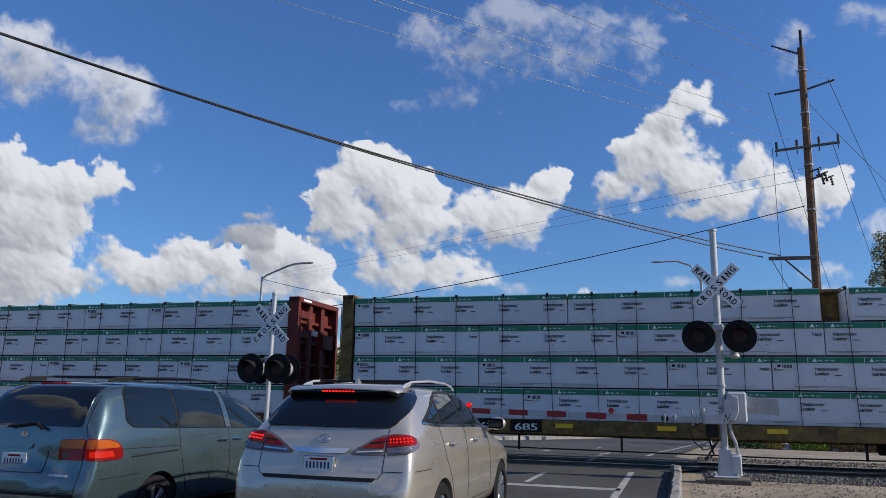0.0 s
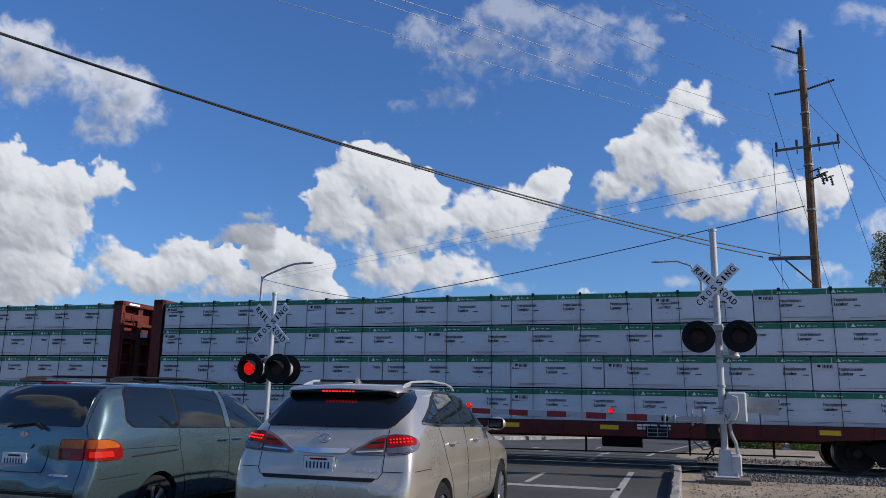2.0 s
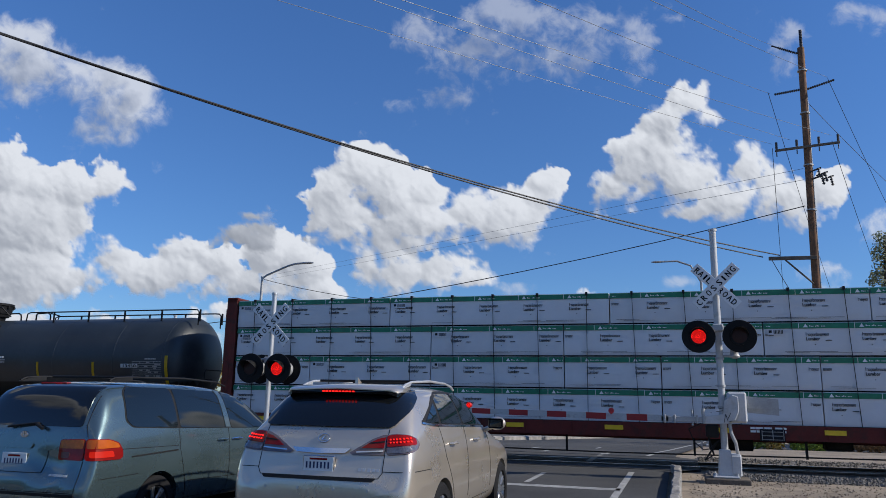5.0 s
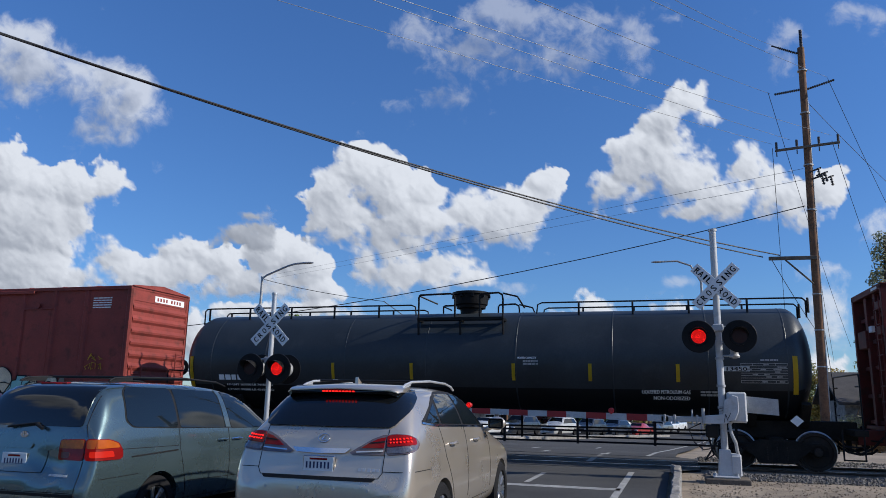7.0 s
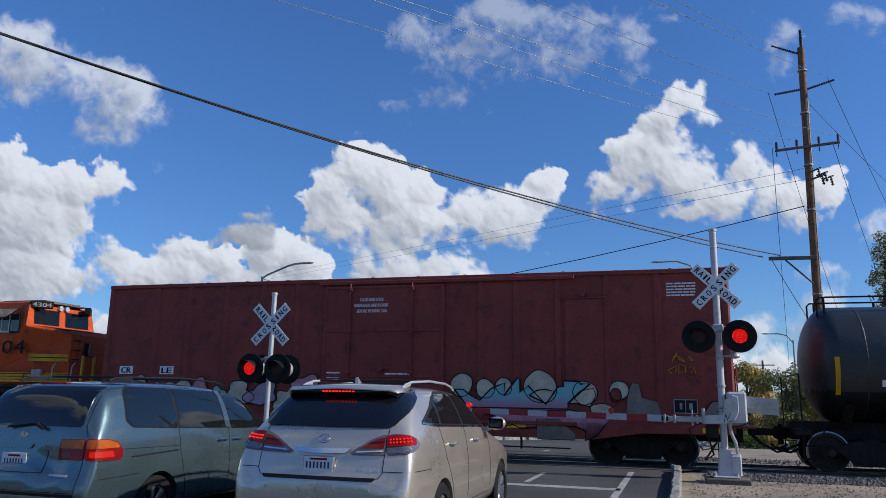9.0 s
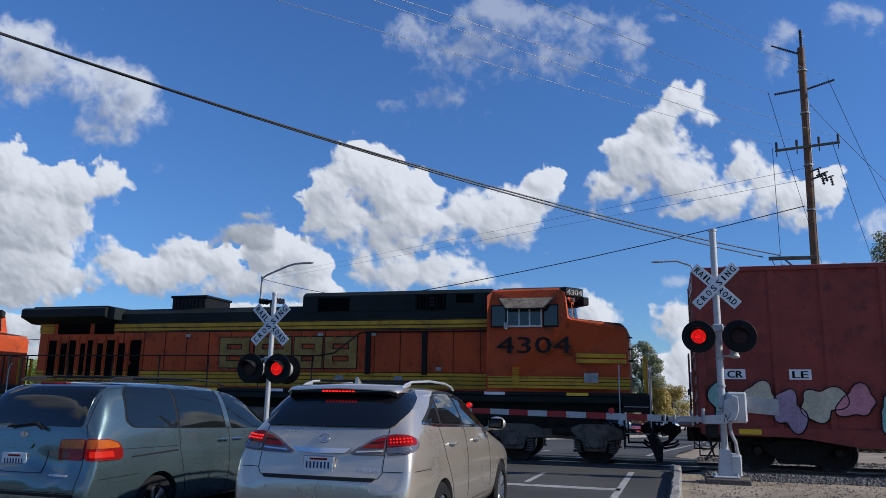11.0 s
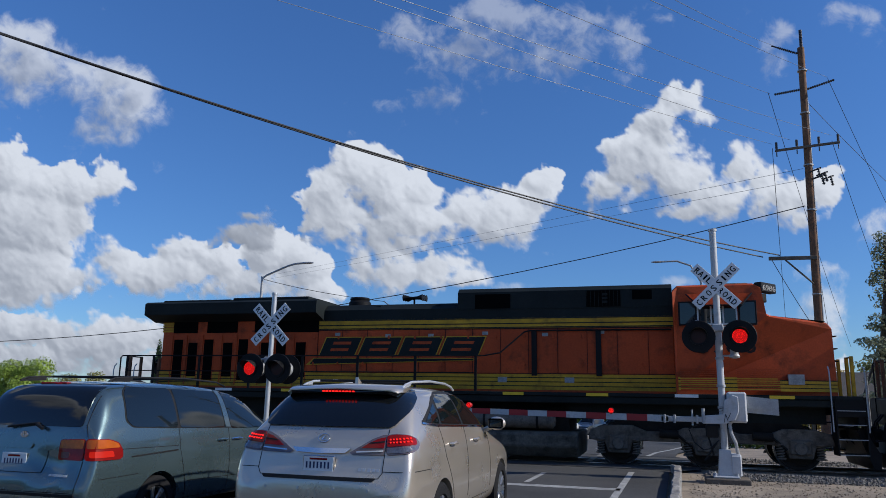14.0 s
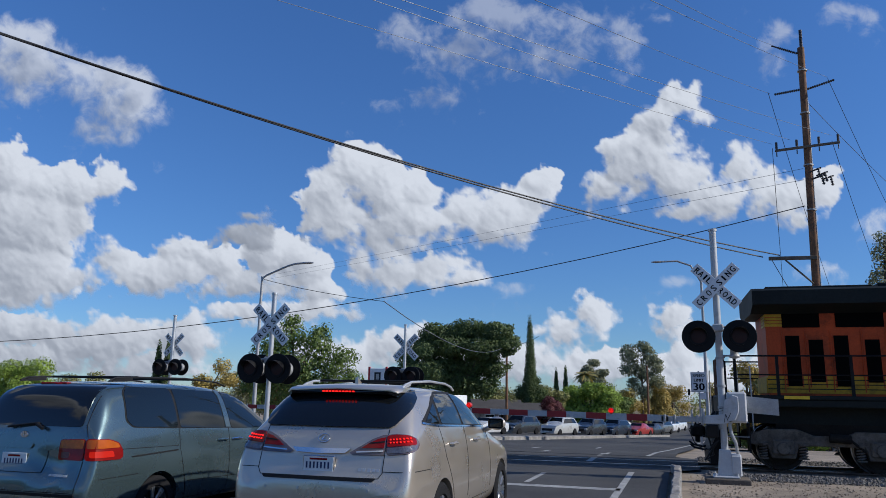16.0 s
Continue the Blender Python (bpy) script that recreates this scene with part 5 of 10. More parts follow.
    # corrugated ends
    for s in (-1, 1):
        bm = bmesh.new()
        box(bm, min(s * half, s * (half + 0.012)), max(s * half, s * (half + 0.012)), -w + 0.1, w - 0.1, 0.95, H - 0.1)
        end = part("end_wall", bm, M["boxred"], car, "sunlit corrugated end wall")
        for k in range(9):
            z = 1.25 + k * 0.37
            bm = bmesh.new()
            poly = [(half, z - 0.12), (half + 0.07, z - 0.03), (half + 0.08, z + 0.03), (half, z + 0.16)]
            prism(bm, [(s * a, b) for a, b in poly], "y", -w + 0.12, w - 0.12)
            part("end_rib", bm, M["boxred"], end)
        for yy in (-w + 0.02, w - 0.14):
            bm = bmesh.new()
            box(bm, min(s * (half - 0.05), s * (half + 0.04)), max(s * (half - 0.05), s * (half + 0.04)), yy, yy + 0.12, 0.85, H - 0.05)
            part("corner_post", bm, M["boxred"], end)
        bm = bmesh.new()
        box(bm, min(s * half, s * (half + 0.03)), max(s * half, s * (half + 0.03)), -w + 0.1, w - 0.1, 4.45, 4.82)
        part("end_header", bm, M["boxred"], end)
        bm = bmesh.new()
        xx = s * (half + 0.034)
        box(bm, min(xx, xx + s * 0.006), max(xx, xx + s * 0.006), -0.35, 1.2, 4.50, 4.70)
        pl = part("number_panel", bm, M["whiteink"], end, "white stencil panel")
        a = s * (half + 0.0375)
        for k in range(4):
            for u in (0.0, 0.72):
                bm = bmesh.new()
                box(bm, min(a, a + s * 0.006), max(a, a + s * 0.006), -0.24 + u + k * 0.15, -0.16 + u + k * 0.15, 4.545, 4.655)
                part("panel_bar", bm, M["boxred"], pl)
        bm = bmesh.new()
        for yy in (0.85, 1.3):
            rod(bm, (s * (half + 0.14), yy, 1.0), (s * (half + 0.14), yy, 2.9), 0.02, 6)
        for z in (1.1, 1.45, 1.8, 2.15, 2.5, 2.85):
            rod(bm, (s * (half + 0.14), 0.85, z), (s * (half + 0.14), 1.3, z), 0.016, 6)
        for yy in (-1.3, -0.85):
            rod(bm, (s * (half + 0.14), yy, 1.0), (s * (half + 0.14), yy, 2.4), 0.02, 6)
        for z in (1.1, 1.45, 1.8, 2.15):
            rod(bm, (s * (half + 0.14), -1.3, z), (s * (half + 0.14), -0.85, z), 0.016, 6)
        box(bm, min(s * (half), s * (half + 0.5)), max(s * (half), s * (half + 0.5)), -1.4, 1.4, 0.98, 1.03)
        part("end_ladder", bm, M["boxred"], end)
        bm = bmesh.new()
        for yy in (-1.4, 1.4):
            for x in (8.75, 9.2):
                rod(bm, (s * x, yy, 0.3), (s * x, yy, 0.95), 0.016, 6)
            rod(bm, (s * 8.75, yy, 0.32), (s * 9.2, yy, 0.32), 0.018, 6)
        part("corner_step", bm, M["underframe"], car)
        coupler(car, s * 10.33, s)
        freight_truck(car, s * 6.98)
    bm = bmesh.new()
    box(bm, -half - 0.3, half + 0.3, -0.35, 0.35, 0.6, 0.98)
    for x in (-4.4, -1.9, 1.2, 3.9):
        box(bm, x, x + 0.05, -1.2, -1.14, 0.32, 0.8)
    tube(bm, [(-5.2, -1.17, 0.40), (5.2, -1.17, 0.36)], 0.018, 6)
    rod(bm, (-0.8, -0.7, 0.55), (0.4, -0.7, 0.55), 0.2, 14)
    part("underframe", bm, M["underframe"], car)
    for x in (-8.3, -5.2, -1.9, 3.6, 8.4):
        bm = bmesh.new()
        box(bm, x, x + 0.5, -w - 0.018, -w - 0.008, 0.85, 0.97)
        part("reflector", bm, M["reflect"], car, "yellow reflective strip")
    bm = bmesh.new()
    ys = -w - 0.032
    for words, x, z, wide in (("CLOSE AND LOCK", -0.62, 4.22, 0.72), ("BULKHEADS AND DOORS", -0.78, 4.06, 1.02), ("BEFORE MOVING CAR", -0.70, 3.90, 0.9)):
        line = bmesh.new()
        write(line, words, 0.13, side_pose(x, ys, z), width=wide, bold=0.003)
        part("stencil_line", line, M["whiteink"], car, "white stencilled instruction")
    for k in range(5):
        bars(bm, 7.7, 4.50 - k * 0.075, 0.72, 0.035, 1, -w + 0.045, k)
    bars(bm, -1.55, 2.2, 0.4, 0.04, 3, ys, 9)
    bars(bm, 0.2, 2.18, 0.8, 0.04, 1, ys, 12)
    part("stencil", bm, M["whiteink"], car, "white stencilled instructions")
    for x in (-8.55, -7.1):
        bm = bmesh.new()
        box(bm, x, x + 0.48, -w + 0.03, -w + 0.046, 2.14, 2.38)
        pl = part("mark_panel", bm, M["whiteink"], car, "white stencil panel with dark bars")
        bm = bmesh.new()
        write(bm, "CR" if x < -8 else "LE", 0.24, side_pose(x + 0.07, -w + 0.026, 2.175), width=0.34, bold=0.010)
        part("mark", bm, M["ink"], pl)
    # test panel
    bm = bmesh.new()
    box(bm, 7.78, 8.3, -w + 0.02, -w + 0.046, 1.32, 1.62)
    fr = part("test_panel", bm, M["ink"], car, "black stencil panel")
    bm = bmesh.new()
    for a, b, c, e in ((7.76, 7.78, 1.30, 1.64), (8.3, 8.32, 1.30, 1.64), (7.76, 8.32, 1.62, 1.64), (7.76, 8.32, 1.30, 1.32), (8.03, 8.045, 1.32, 1.62), (7.9, 7.96, 1.4, 1.55), (8.12, 8.2, 1.4, 1.55)):
        box(bm, a, b, -w + 0.012, -w + 0.03, c, e)
    part("stencil", bm, M["dullink"], fr)
    # spray-painted shapes on the lower side
    paints = {"rose": (0.50, 0.20, 0.24), "mint": (0.25, 0.45, 0.40), "cream": (0.50, 0.45, 0.33), "lilac": (0.34, 0.24, 0.33), "grey": (0.20, 0.17, 0.14)}
    PM = {k: surface("spray_" + k, c, 0.7, 0, 0.25, 2.5, 0.0, 20) for k, c in paints.items()}
    rnd = random.Random(21)
    def blob(cx, cz, rx, rz, mat, layer, name="graffiti_shape", rough=0.25, seed=0):
        r2 = random.Random(seed)
        ph = [r2.uniform(0, 6.28) for _ in range(4)]
        n = 40
        pts = []
        for k in range(n):
            a = 2 * math.pi * k / n
            q = 1 + rough * (math.sin(2 * a + ph[0]) * 0.5 + math.sin(3 * a + ph[1]) * 0.4 + math.sin(5 * a + ph[2]) * 0.25)
            pts.append((cx + rx * q * math.cos(a), max(0.78, cz + rz * q * math.sin(a))))
        bm = bmesh.new()
        yy = -w - 0.004 - layer * 0.004
        prism(bm, pts, "y", yy - 0.002, yy)
        ob = part(name, bm, mat, car, "sprayed graffiti shape")
        edge = bmesh.new()
        ring = [(p[0], yy - 0.003, p[1]) for p in pts] + [(pts[0][0], yy - 0.003, pts[0][1])]
        tube(edge, ring, 0.016, 4)
        part("outline", edge, M["ink"], ob)
    def shard(pts, mat, layer, line=0.022):
        """A flat sprayed letter shape with a dark outline."""
        bm = bmesh.new()
        yy = -w - 0.004 - layer * 0.004
        prism(bm, pts, "y", yy - 0.002, yy)
        ob = part("graffiti_shape", bm, mat, car, "sprayed graffiti shape")
        edge = bmesh.new()
        tube(edge, [(p[0], yy - 0.003, p[1]) for p in pts + pts[:1]], line, 4)
        part("outline", edge, M["ink"], ob)
    # a fill that runs from mint above to rose below
    fade, fnt, fbs = blank("spray_fade")
    fco = fnt.nodes.new("ShaderNodeTexCoord")
    fsep = fnt.nodes.new("ShaderNodeSeparateXYZ")
    fnt.links.new(fco.outputs["Object"], fsep.inputs[0])
    framp = fnt.nodes.new("ShaderNodeValToRGB")
    fmap = node(fnt, "ShaderNodeMapRange", **{"From Min": 1.2, "From Max": 2.0})
    fnt.links.new(fsep.outputs["Z"], fmap.inputs["Value"])
    fnt.links.new(fmap.outputs["Result"], framp.inputs["Fac"])
    framp.color_ramp.elements[0].position, framp.color_ramp.elements[0].color = 0.25, (0.42, 0.20, 0.28, 1)
    framp.color_ramp.elements[1].position, framp.color_ramp.elements[1].color = 0.6, (0.20, 0.46, 0.46, 1)
    fnt.links.new(framp.outputs["Color"], fbs.inputs["Base Color"])
    fbs.inputs["Roughness"].default_value = 0.7
    for cx, cz, r in ((2.38, 1.93, 0.30), (3.02, 1.84, 0.25), (3.52, 1.90, 0.22), (4.48, 1.90, 0.42)):
        blob(cx, cz, r, r, PM["cream"], 0, rough=0.08, seed=int(cx * 10))
    shard([(2.64, 1.35), (5.17, 1.35), (6.23, 1.12), (5.89, 0.71), (5.6, 0.59), (5.62, 0.82), (5.35, 0.93), (4.39, 0.99), (4.39, 0.87), (3.94, 0.85), (3.78, 0.93), (3.53, 0.89), (3.32, 1.12)], PM["rose"], 1)
    shard([(4.37, 1.09), (4.95, 1.09), (5.1, 0.96), (5.35, 0.76), (5.35, 0.59), (4.39, 0.59)], PM["grey"], 2, 0.008)
    shard([(2.17, 1.81), (2.43, 1.81), (2.64, 1.65), (2.88, 1.53), (3.18, 1.83), (3.37, 1.92), (3.55, 1.99), (3.53, 1.66), (3.89, 2.13), (3.95, 2.09), (3.95, 1.75), (4.17, 1.92), (4.62, 1.46), (4.93, 1.9), (5.08, 1.92), (5.1, 2.06), (5.47, 2.05), (5.51, 1.98), (5.75, 1.99), (5.2, 1.5), (5.17, 1.3), (2.59, 1.3), (2.33, 1.64)], fade, 2)
    shard([(4.2, 1.68), (4.39, 1.81), (4.62, 1.84), (4.86, 1.78), (4.63, 1.48)], PM["cream"], 3)
    blob(5.62, 1.76, 0.30, 0.30, PM["cream"], 1, rough=0.06, seed=7)
    shard([(5.17, 1.49), (5.5, 1.81), (5.84, 1.88), (5.89, 1.69), (5.74, 1.42), (5.4, 1.5)], PM["cream"], 3, 0.014)
    blob(6.02, 1.34, 0.26, 0.18, PM["cream"], 4, rough=0.12, seed=8)
    shard([(6.62, 1.22), (6.68, 1.79), (6.79, 2.02), (6.95, 1.99), (7.01, 1.66), (7.38, 1.57), (7.48, 1.21)], PM["grey"], 0, 0.003)
    blob(6.46, 1.83, 0.24, 0.24, PM["cream"], 1, rough=0.06, seed=91)
    blob(6.38, 1.72, 0.14, 0.16, M["boxred"], 2, rough=0.06, seed=93)
    blob(8.9, 1.3, 0.42, 0.3, PM["grey"], 0, rough=0.3, seed=92)
    for k in range(10):
        blob(-8.6 + k * 0.72, 1.55 + 0.15 * math.sin(k * 2.2), rnd.uniform(0.3, 0.5), rnd.uniform(0.28, 0.5), PM[("mint", "cream", "lilac", "cream", "rose")[k % 5]], 1 + k % 3, rough=0.4, seed=120 + k)
    bm = bmesh.new()
    rnd = random.Random(4)
    for k in range(6):
        x, z = 7.75 + 0.22 * (k % 3), 2.35 + 0.3 * (k // 3)
        pts = [(x + rnd.uniform(-.1, .15), -w - 0.003, z + rnd.uniform(-.12, .16)) for _ in range(5)]
        tube(bm, pts, 0.012, 4)
    part("scrawl", bm, M["locoyellow"], car, "thin yellow scrawled tag")


boxcar()


# ---------------------------------------------------------------- locomotives
def loco_truck(car, cx, s):
    r = 0.533
    if "locoframe" not in PARTS:
        bm = bmesh.new()
        outer = [(-2.85, 0.62), (-2.80, 0.86), (-2.45, 0.98), (-1.75, 0.98), (-1.4, 0.84), (-0.75, 0.84), (-0.5, 0.95), (0.5, 0.95), (0.75, 0.84), (1.4, 0.84), (1.75, 0.98), (2.45, 0.98), (2.80, 0.86), (2.85, 0.62)]
        for a in (2.1, 0.0, -2.1):
            outer += [(a + 0.62, 0.60), (a + 0.34, 0.56), (a + 0.26, 0.30), (a - 0.26, 0.30), (a - 0.34, 0.56), (a - 0.62, 0.60)]
        prism(bm, outer, "y", -0.08, 0.08)
        bmesh.ops.bevel(bm, geom=bm.edges[:], offset=0.02, segments=1, affect="EDGES")
        PARTS["locoframe"] = proto(finish("side_frame", bm, M["truckgrey"]))
        bm = bmesh.new()
        lathe(bm, [(-0.16, 0.04), (-0.15, 0.13), (-0.05, 0.17), (0.02, 0.17)], 18, "y")
        box(bm, -0.24, 0.24, -0.10, 0.02, -0.14, 0.2, bevel=0.03)
        PARTS["locobox"] = proto(finish("axle_box", bm, M["truckgrey"]))
        bm = bmesh.new()
        tube(bm, [(0.085 * math.cos(k * 0.9), 0.085 * math.sin(k * 0.9), -0.19 + k * 0.009) for k in range(36)], 0.019, 6)
        for z in (-0.21, 0.12):
            rod(bm, (0, 0, z), (0, 0, z + 0.03), 0.12, 10)
        PARTS["locospring"] = proto(finish("spring", bm, M["truckgrey"]))
        bm = bmesh.new()
        rod(bm, (0, -0.16, 0.80), (0.45, -0.16, 0.78), 0.10, 12)
        rod(bm, (0.43, -0.14, 0.78), (0.75, -0.12, 0.5), 0.03, 6)
        PARTS["lococyl"] = proto(finish("brake_cylinder", bm, M["underframe"]))
    for side in (-1, 1):
        f = same("side_frame", PARTS["locoframe"], car, pose(cx, side * 1.08, 0), "grimy grey cast truck frame")
        for a in (-2.1, 0, 2.1):
            same("axle_box", PARTS["locobox"], f, pose(a, side * 0.04, r, 0, 0, 0 if side < 0 else 180))
            for q in (-0.44, 0.44):
                same("spring", PARTS["locospring"], f, pose(a + q, side * 0.05, r - 0.04))
        for q in (-1.1, 1.05):
            same("brake_cylinder", PARTS["lococyl"], f, pose(q, 0, 0, 0, 0, 0 if side < 0 else 180))
    bm = bmesh.new()
    box(bm, cx - 2.2, cx + 2.2, -0.9, 0.9, 0.7, 1.1)
    box(bm, cx - 0.4, cx + 0.4, -0.5, 0.5, 1.1, 1.58)
    part("bolster", bm, M["underframe"], car)
    for a in (-2.1, 0, 2.1):
        add_wheelset(car, cx + a, r)


M["truckgrey"] = surface("grimy_truck", (0.135, 0.115, 0.095), 0.85, 0.0, 0.35, 2, 0.25, 25, (0.05, 0.042, 0.034), 0.5, spec=0.2)
M["cabglass"] = glass("cab_glass", (0.010, 0.013, 0.014))
M["handrail"] = M["black"]


def locomotive(s0, road, modern, label):
    loco = moving("diesel_locomotive", s0, label, "locomotive", "locomotives")
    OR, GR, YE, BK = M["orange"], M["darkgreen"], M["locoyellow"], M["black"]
    # walkway and sill
    bm = bmesh.new()
    box(bm, -10.3, 10.3, -1.50, 1.50, 1.68, 1.77, bevel=0.01)
    box(bm, -10.25, 10.25, -1.46, 1.46, 1.50, 1.68, bevel=0.02)
    box(bm, -9.6, 9.6, -0.9, 0.9, 1.1, 1.5)
    part("walkway", bm, GR, loco, "dark green walkway and sill")
    for k in range(9):
        x = -8.9 + k * 2.15
        bm = bmesh.new()
        box(bm, x, x + 0.55, -1.506, -1.498, 1.685, 1.76)
        part("reflector", bm, M["reflect"] if k % 3 != 1 else M["whiteink"], loco, "reflective sill strip")
    # long hood: orange with yellow bands, dark roof
    rear = -9.13
    bm = bmesh.new()
    box(bm, rear, 6.2, -0.93, 0.93, 1.77, 3.48, bevel=0.01)
    hood = part("hood", bm, OR, loco, "orange engine hood with door seams")
    bm = bmesh.new()
    prism(bm, [(-0.935, 3.76), (-0.935, 4.05), (-0.72, 4.22), (0.72, 4.22), (0.935, 4.05), (0.935, 3.76)], "x", rear, 6.2)
    part("hood_roof", bm, GR, loco, "dark green hood roof")
    for z0, z1 in ((3.48, 3.76),):
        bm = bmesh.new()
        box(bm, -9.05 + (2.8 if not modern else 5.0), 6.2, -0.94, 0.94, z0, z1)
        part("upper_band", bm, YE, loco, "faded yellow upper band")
        bm = bmesh.new()
        box(bm, rear, -9.05 + (2.8 if not modern else 5.0), -0.93, 0.93, z0, z1)
        part("rear_band", bm, OR, loco)
        bm = bmesh.new()
        for z in (z0 + 0.005, (z0 + z1) / 2 - 0.03, z1 - 0.03):
            box(bm, -9.05 + (2.8 if not modern else 5.0), 6.2, -0.945, -0.938, z, z + 0.028)
        apart("band_line", bm, GR, loco)
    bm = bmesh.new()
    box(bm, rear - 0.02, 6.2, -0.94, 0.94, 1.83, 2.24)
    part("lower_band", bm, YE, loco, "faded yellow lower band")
    bm = bmesh.new()
    for z in (1.92, 2.03, 2.14):
        box(bm, rear - 0.03, 6.2, -0.945, -0.938, z, z + 0.022)
    apart("band_line", bm, GR, loco)
    # hood doors: seams, hinges and latches
    bm = bmesh.new()
    x = -5.8 if not modern else -3.8
    while x < 6.1:
        box(bm, x, x + 0.011, -0.947, -0.925, 2.27, 3.46)
        x += 0.78
    box(bm, -6.0, 6.2, -0.943, -0.93, 3.455, 3.475)
    box(bm, -6.0, 6.2, -0.943, -0.93, 2.25, 2.268)
    part("door_seam", bm, BK, hood)
    rnd = random.Random(int(road))
    bm = bmesh.new()
    for k in range(15):
        x = -5.5 + k * 0.78
        for z in (2.45, 3.2):
            box(bm, x, x + 0.05, -0.965, -0.93, z, z + 0.10, bevel=0.006)
    apart("latch", bm, OR, hood)
    bm = bmesh.new()
    for k in range(6):
        x = -3.4 + k * 1.55 + rnd.uniform(-.3, .3)
        z = rnd.choice((3.25, 2.32, 3.3))
        box(bm, x, x + 0.16, -0.948, -0.938, z, z + 0.09)
    box(bm, 3.4, 3.65, -0.952, -0.938, 2.02, 2.16)
    box(bm, 1.6, 1.85, -0.952, -0.938, 2.02, 2.16)
    apart("notice", bm, M["dullink"], hood, "small white notice plates")
    # tall dark intake doors at the radiator end
    xs = [-8.70, -8.22, -7.88, -7.44, -7.16, -6.78, -6.42, -5.97, -5.52] if not modern else [-8.70, -8.18, -7.62, -6.95, -6.42, -5.65, -5.15, -4.5]
    for k, x in enumerate(xs):
        bm = bmesh.new()
        z0, z1 = (2.0, 3.22) if (k % 2 == 0) else (2.10, 3.12)
        wide = 0.32 if modern else (0.30, 0.24, 0.25, 0.19, 0.19, 0.22, 0.29, 0.25, 0.40)[k]
        # slats and backing in one near black, the inner shade put into colour
        for j in range(16):
            zz = z0 + (z1 - z0) * j / 16
            box(bm, x, x + wide, -0.95, -0.935, zz, zz + (z1 - z0) / 16 * 0.8)
        box(bm, x, x + wide, -0.944, -0.93, z0, z1)
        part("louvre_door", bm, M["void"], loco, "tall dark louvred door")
    bm = bmesh.new()
    for k, x in enumerate(xs):
        wide = 0.32 if modern else (0.30, 0.24, 0.25, 0.19, 0.19, 0.22, 0.29, 0.25, 0.40)[k]
        box(bm, x - 0.075, x - 0.055, -0.96, -0.93, 1.86, 3.35)
        box(bm, x - 0.03, x, -0.942, -0.93, 1.97, 3.26)
        box(bm, x + wide, x + wide + 0.03, -0.942, -0.93, 1.97, 3.26)
    apart("door_frame", bm, OR, loco)
    # dark radiator openings below the overhang: panels, inner shade put into the colour
    edge = -6.2 if not modern else -3.78
    for x0, x1 in ((-8.4, -7.15), (-6.95, edge)) if not modern else ((-8.75, -7.9), (-7.55, -6.5), (-5.9, edge)):
        bm = bmesh.new()
        box(bm, x0, x1, -0.955, -0.93, 3.42, 3.80)
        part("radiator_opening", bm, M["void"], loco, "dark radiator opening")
    # radiator overhang
    bm = bmesh.new()
    hw = 1.44 if not modern else 1.50
    top = 4.25 if not modern else 4.34
    low = 3.86
    prof = [(-hw, low + 0.08), (-hw, top - 0.06), (-hw + 0.1, top), (hw - 0.1, top), (hw, top - 0.06), (hw, low + 0.08), (0.95, low - 0.1), (-0.95, low - 0.1)]
    prism(bm, prof, "x", -9.50 if not modern else -9.46, edge + (0.0 if not modern else 0.15))
    if modern:
        box(bm, -9.1, -6.7, -1.1, 1.1, top, top + 0.09, bevel=0.02)
        box(bm, -6.6, -4.05, -1.15, 1.15, top, top + 0.12, bevel=0.02)
    else:
        box(bm, -9.2, edge - 0.1, -1.25, 1.25, top, top + 0.05, bevel=0.02)
        prism(bm, [(edge, 3.85), (edge, 4.28), (edge + 0.25, 4.22), (edge + 0.25, 3.85)], "y", -1.3, 1.3)
    part("radiator_cab", bm, GR, loco, "overhanging dark radiator housing")
    bm = bmesh.new()
    for z in (3.60, 3.68, 3.76, 3.84):
        box(bm, rear - 0.02, rear + 0.55, -0.95, -0.3, z - 0.15, z - 0.09)
    box(bm, rear - 0.05, rear + 0.01, -0.9, 0.9, 1.83, 2.2)
    apart("rear_band_end", bm, YE, loco)
    # roof equipment
    bm = bmesh.new()
    x0 = 0.45
    prism(bm, [(-0.95, 4.0), (-0.95, 4.48), (-0.8, 4.60), (0.8, 4.60), (0.95, 4.48), (0.95, 4.0)], "x", x0, 6.2)
    raised = part("raised_hood", bm, GR, loco, "raised dark green equipment hood")
    for a, b, c, e in ((0.95, 1.95, 4.02, 4.42), (4.0, 4.9, 4.02, 4.46), (5.2, 5.7, 4.2, 4.45)):
        # near-black panel, the intake's inner shade put into its colour
        bm = bmesh.new()
        box(bm, a, b, -0.958, -0.945, c, e)
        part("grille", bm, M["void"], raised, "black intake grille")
    bm = bmesh.new()
    for k in range(9):
        box(bm, 4.02 + k * 0.1, 4.03 + k * 0.1, -0.966, -0.95, 4.03, 4.45)
    for zz in (4.12, 4.22, 4.32):
        box(bm, 4.42, 4.56, -0.968, -0.955, zz, zz + 0.06)
    apart("grille_bar", bm, GR, raised)
    if not modern:
        bm = bmesh.new()
        box(bm, -4.3, -3.05, -0.7, 0.7, 4.18, 4.60, bevel=0.03)
        box(bm, -4.34, -3.01, -0.74, 0.74, 4.56, 4.64, bevel=0.02)
        for k in range(8):
            box(bm, -4.2 + k * 0.13, -4.12 + k * 0.13, -0.72, -0.69, 4.24, 4.52)
        part("exhaust_housing", bm, BK, loco, "black exhaust housing")
    else:
        bm = bmesh.new()
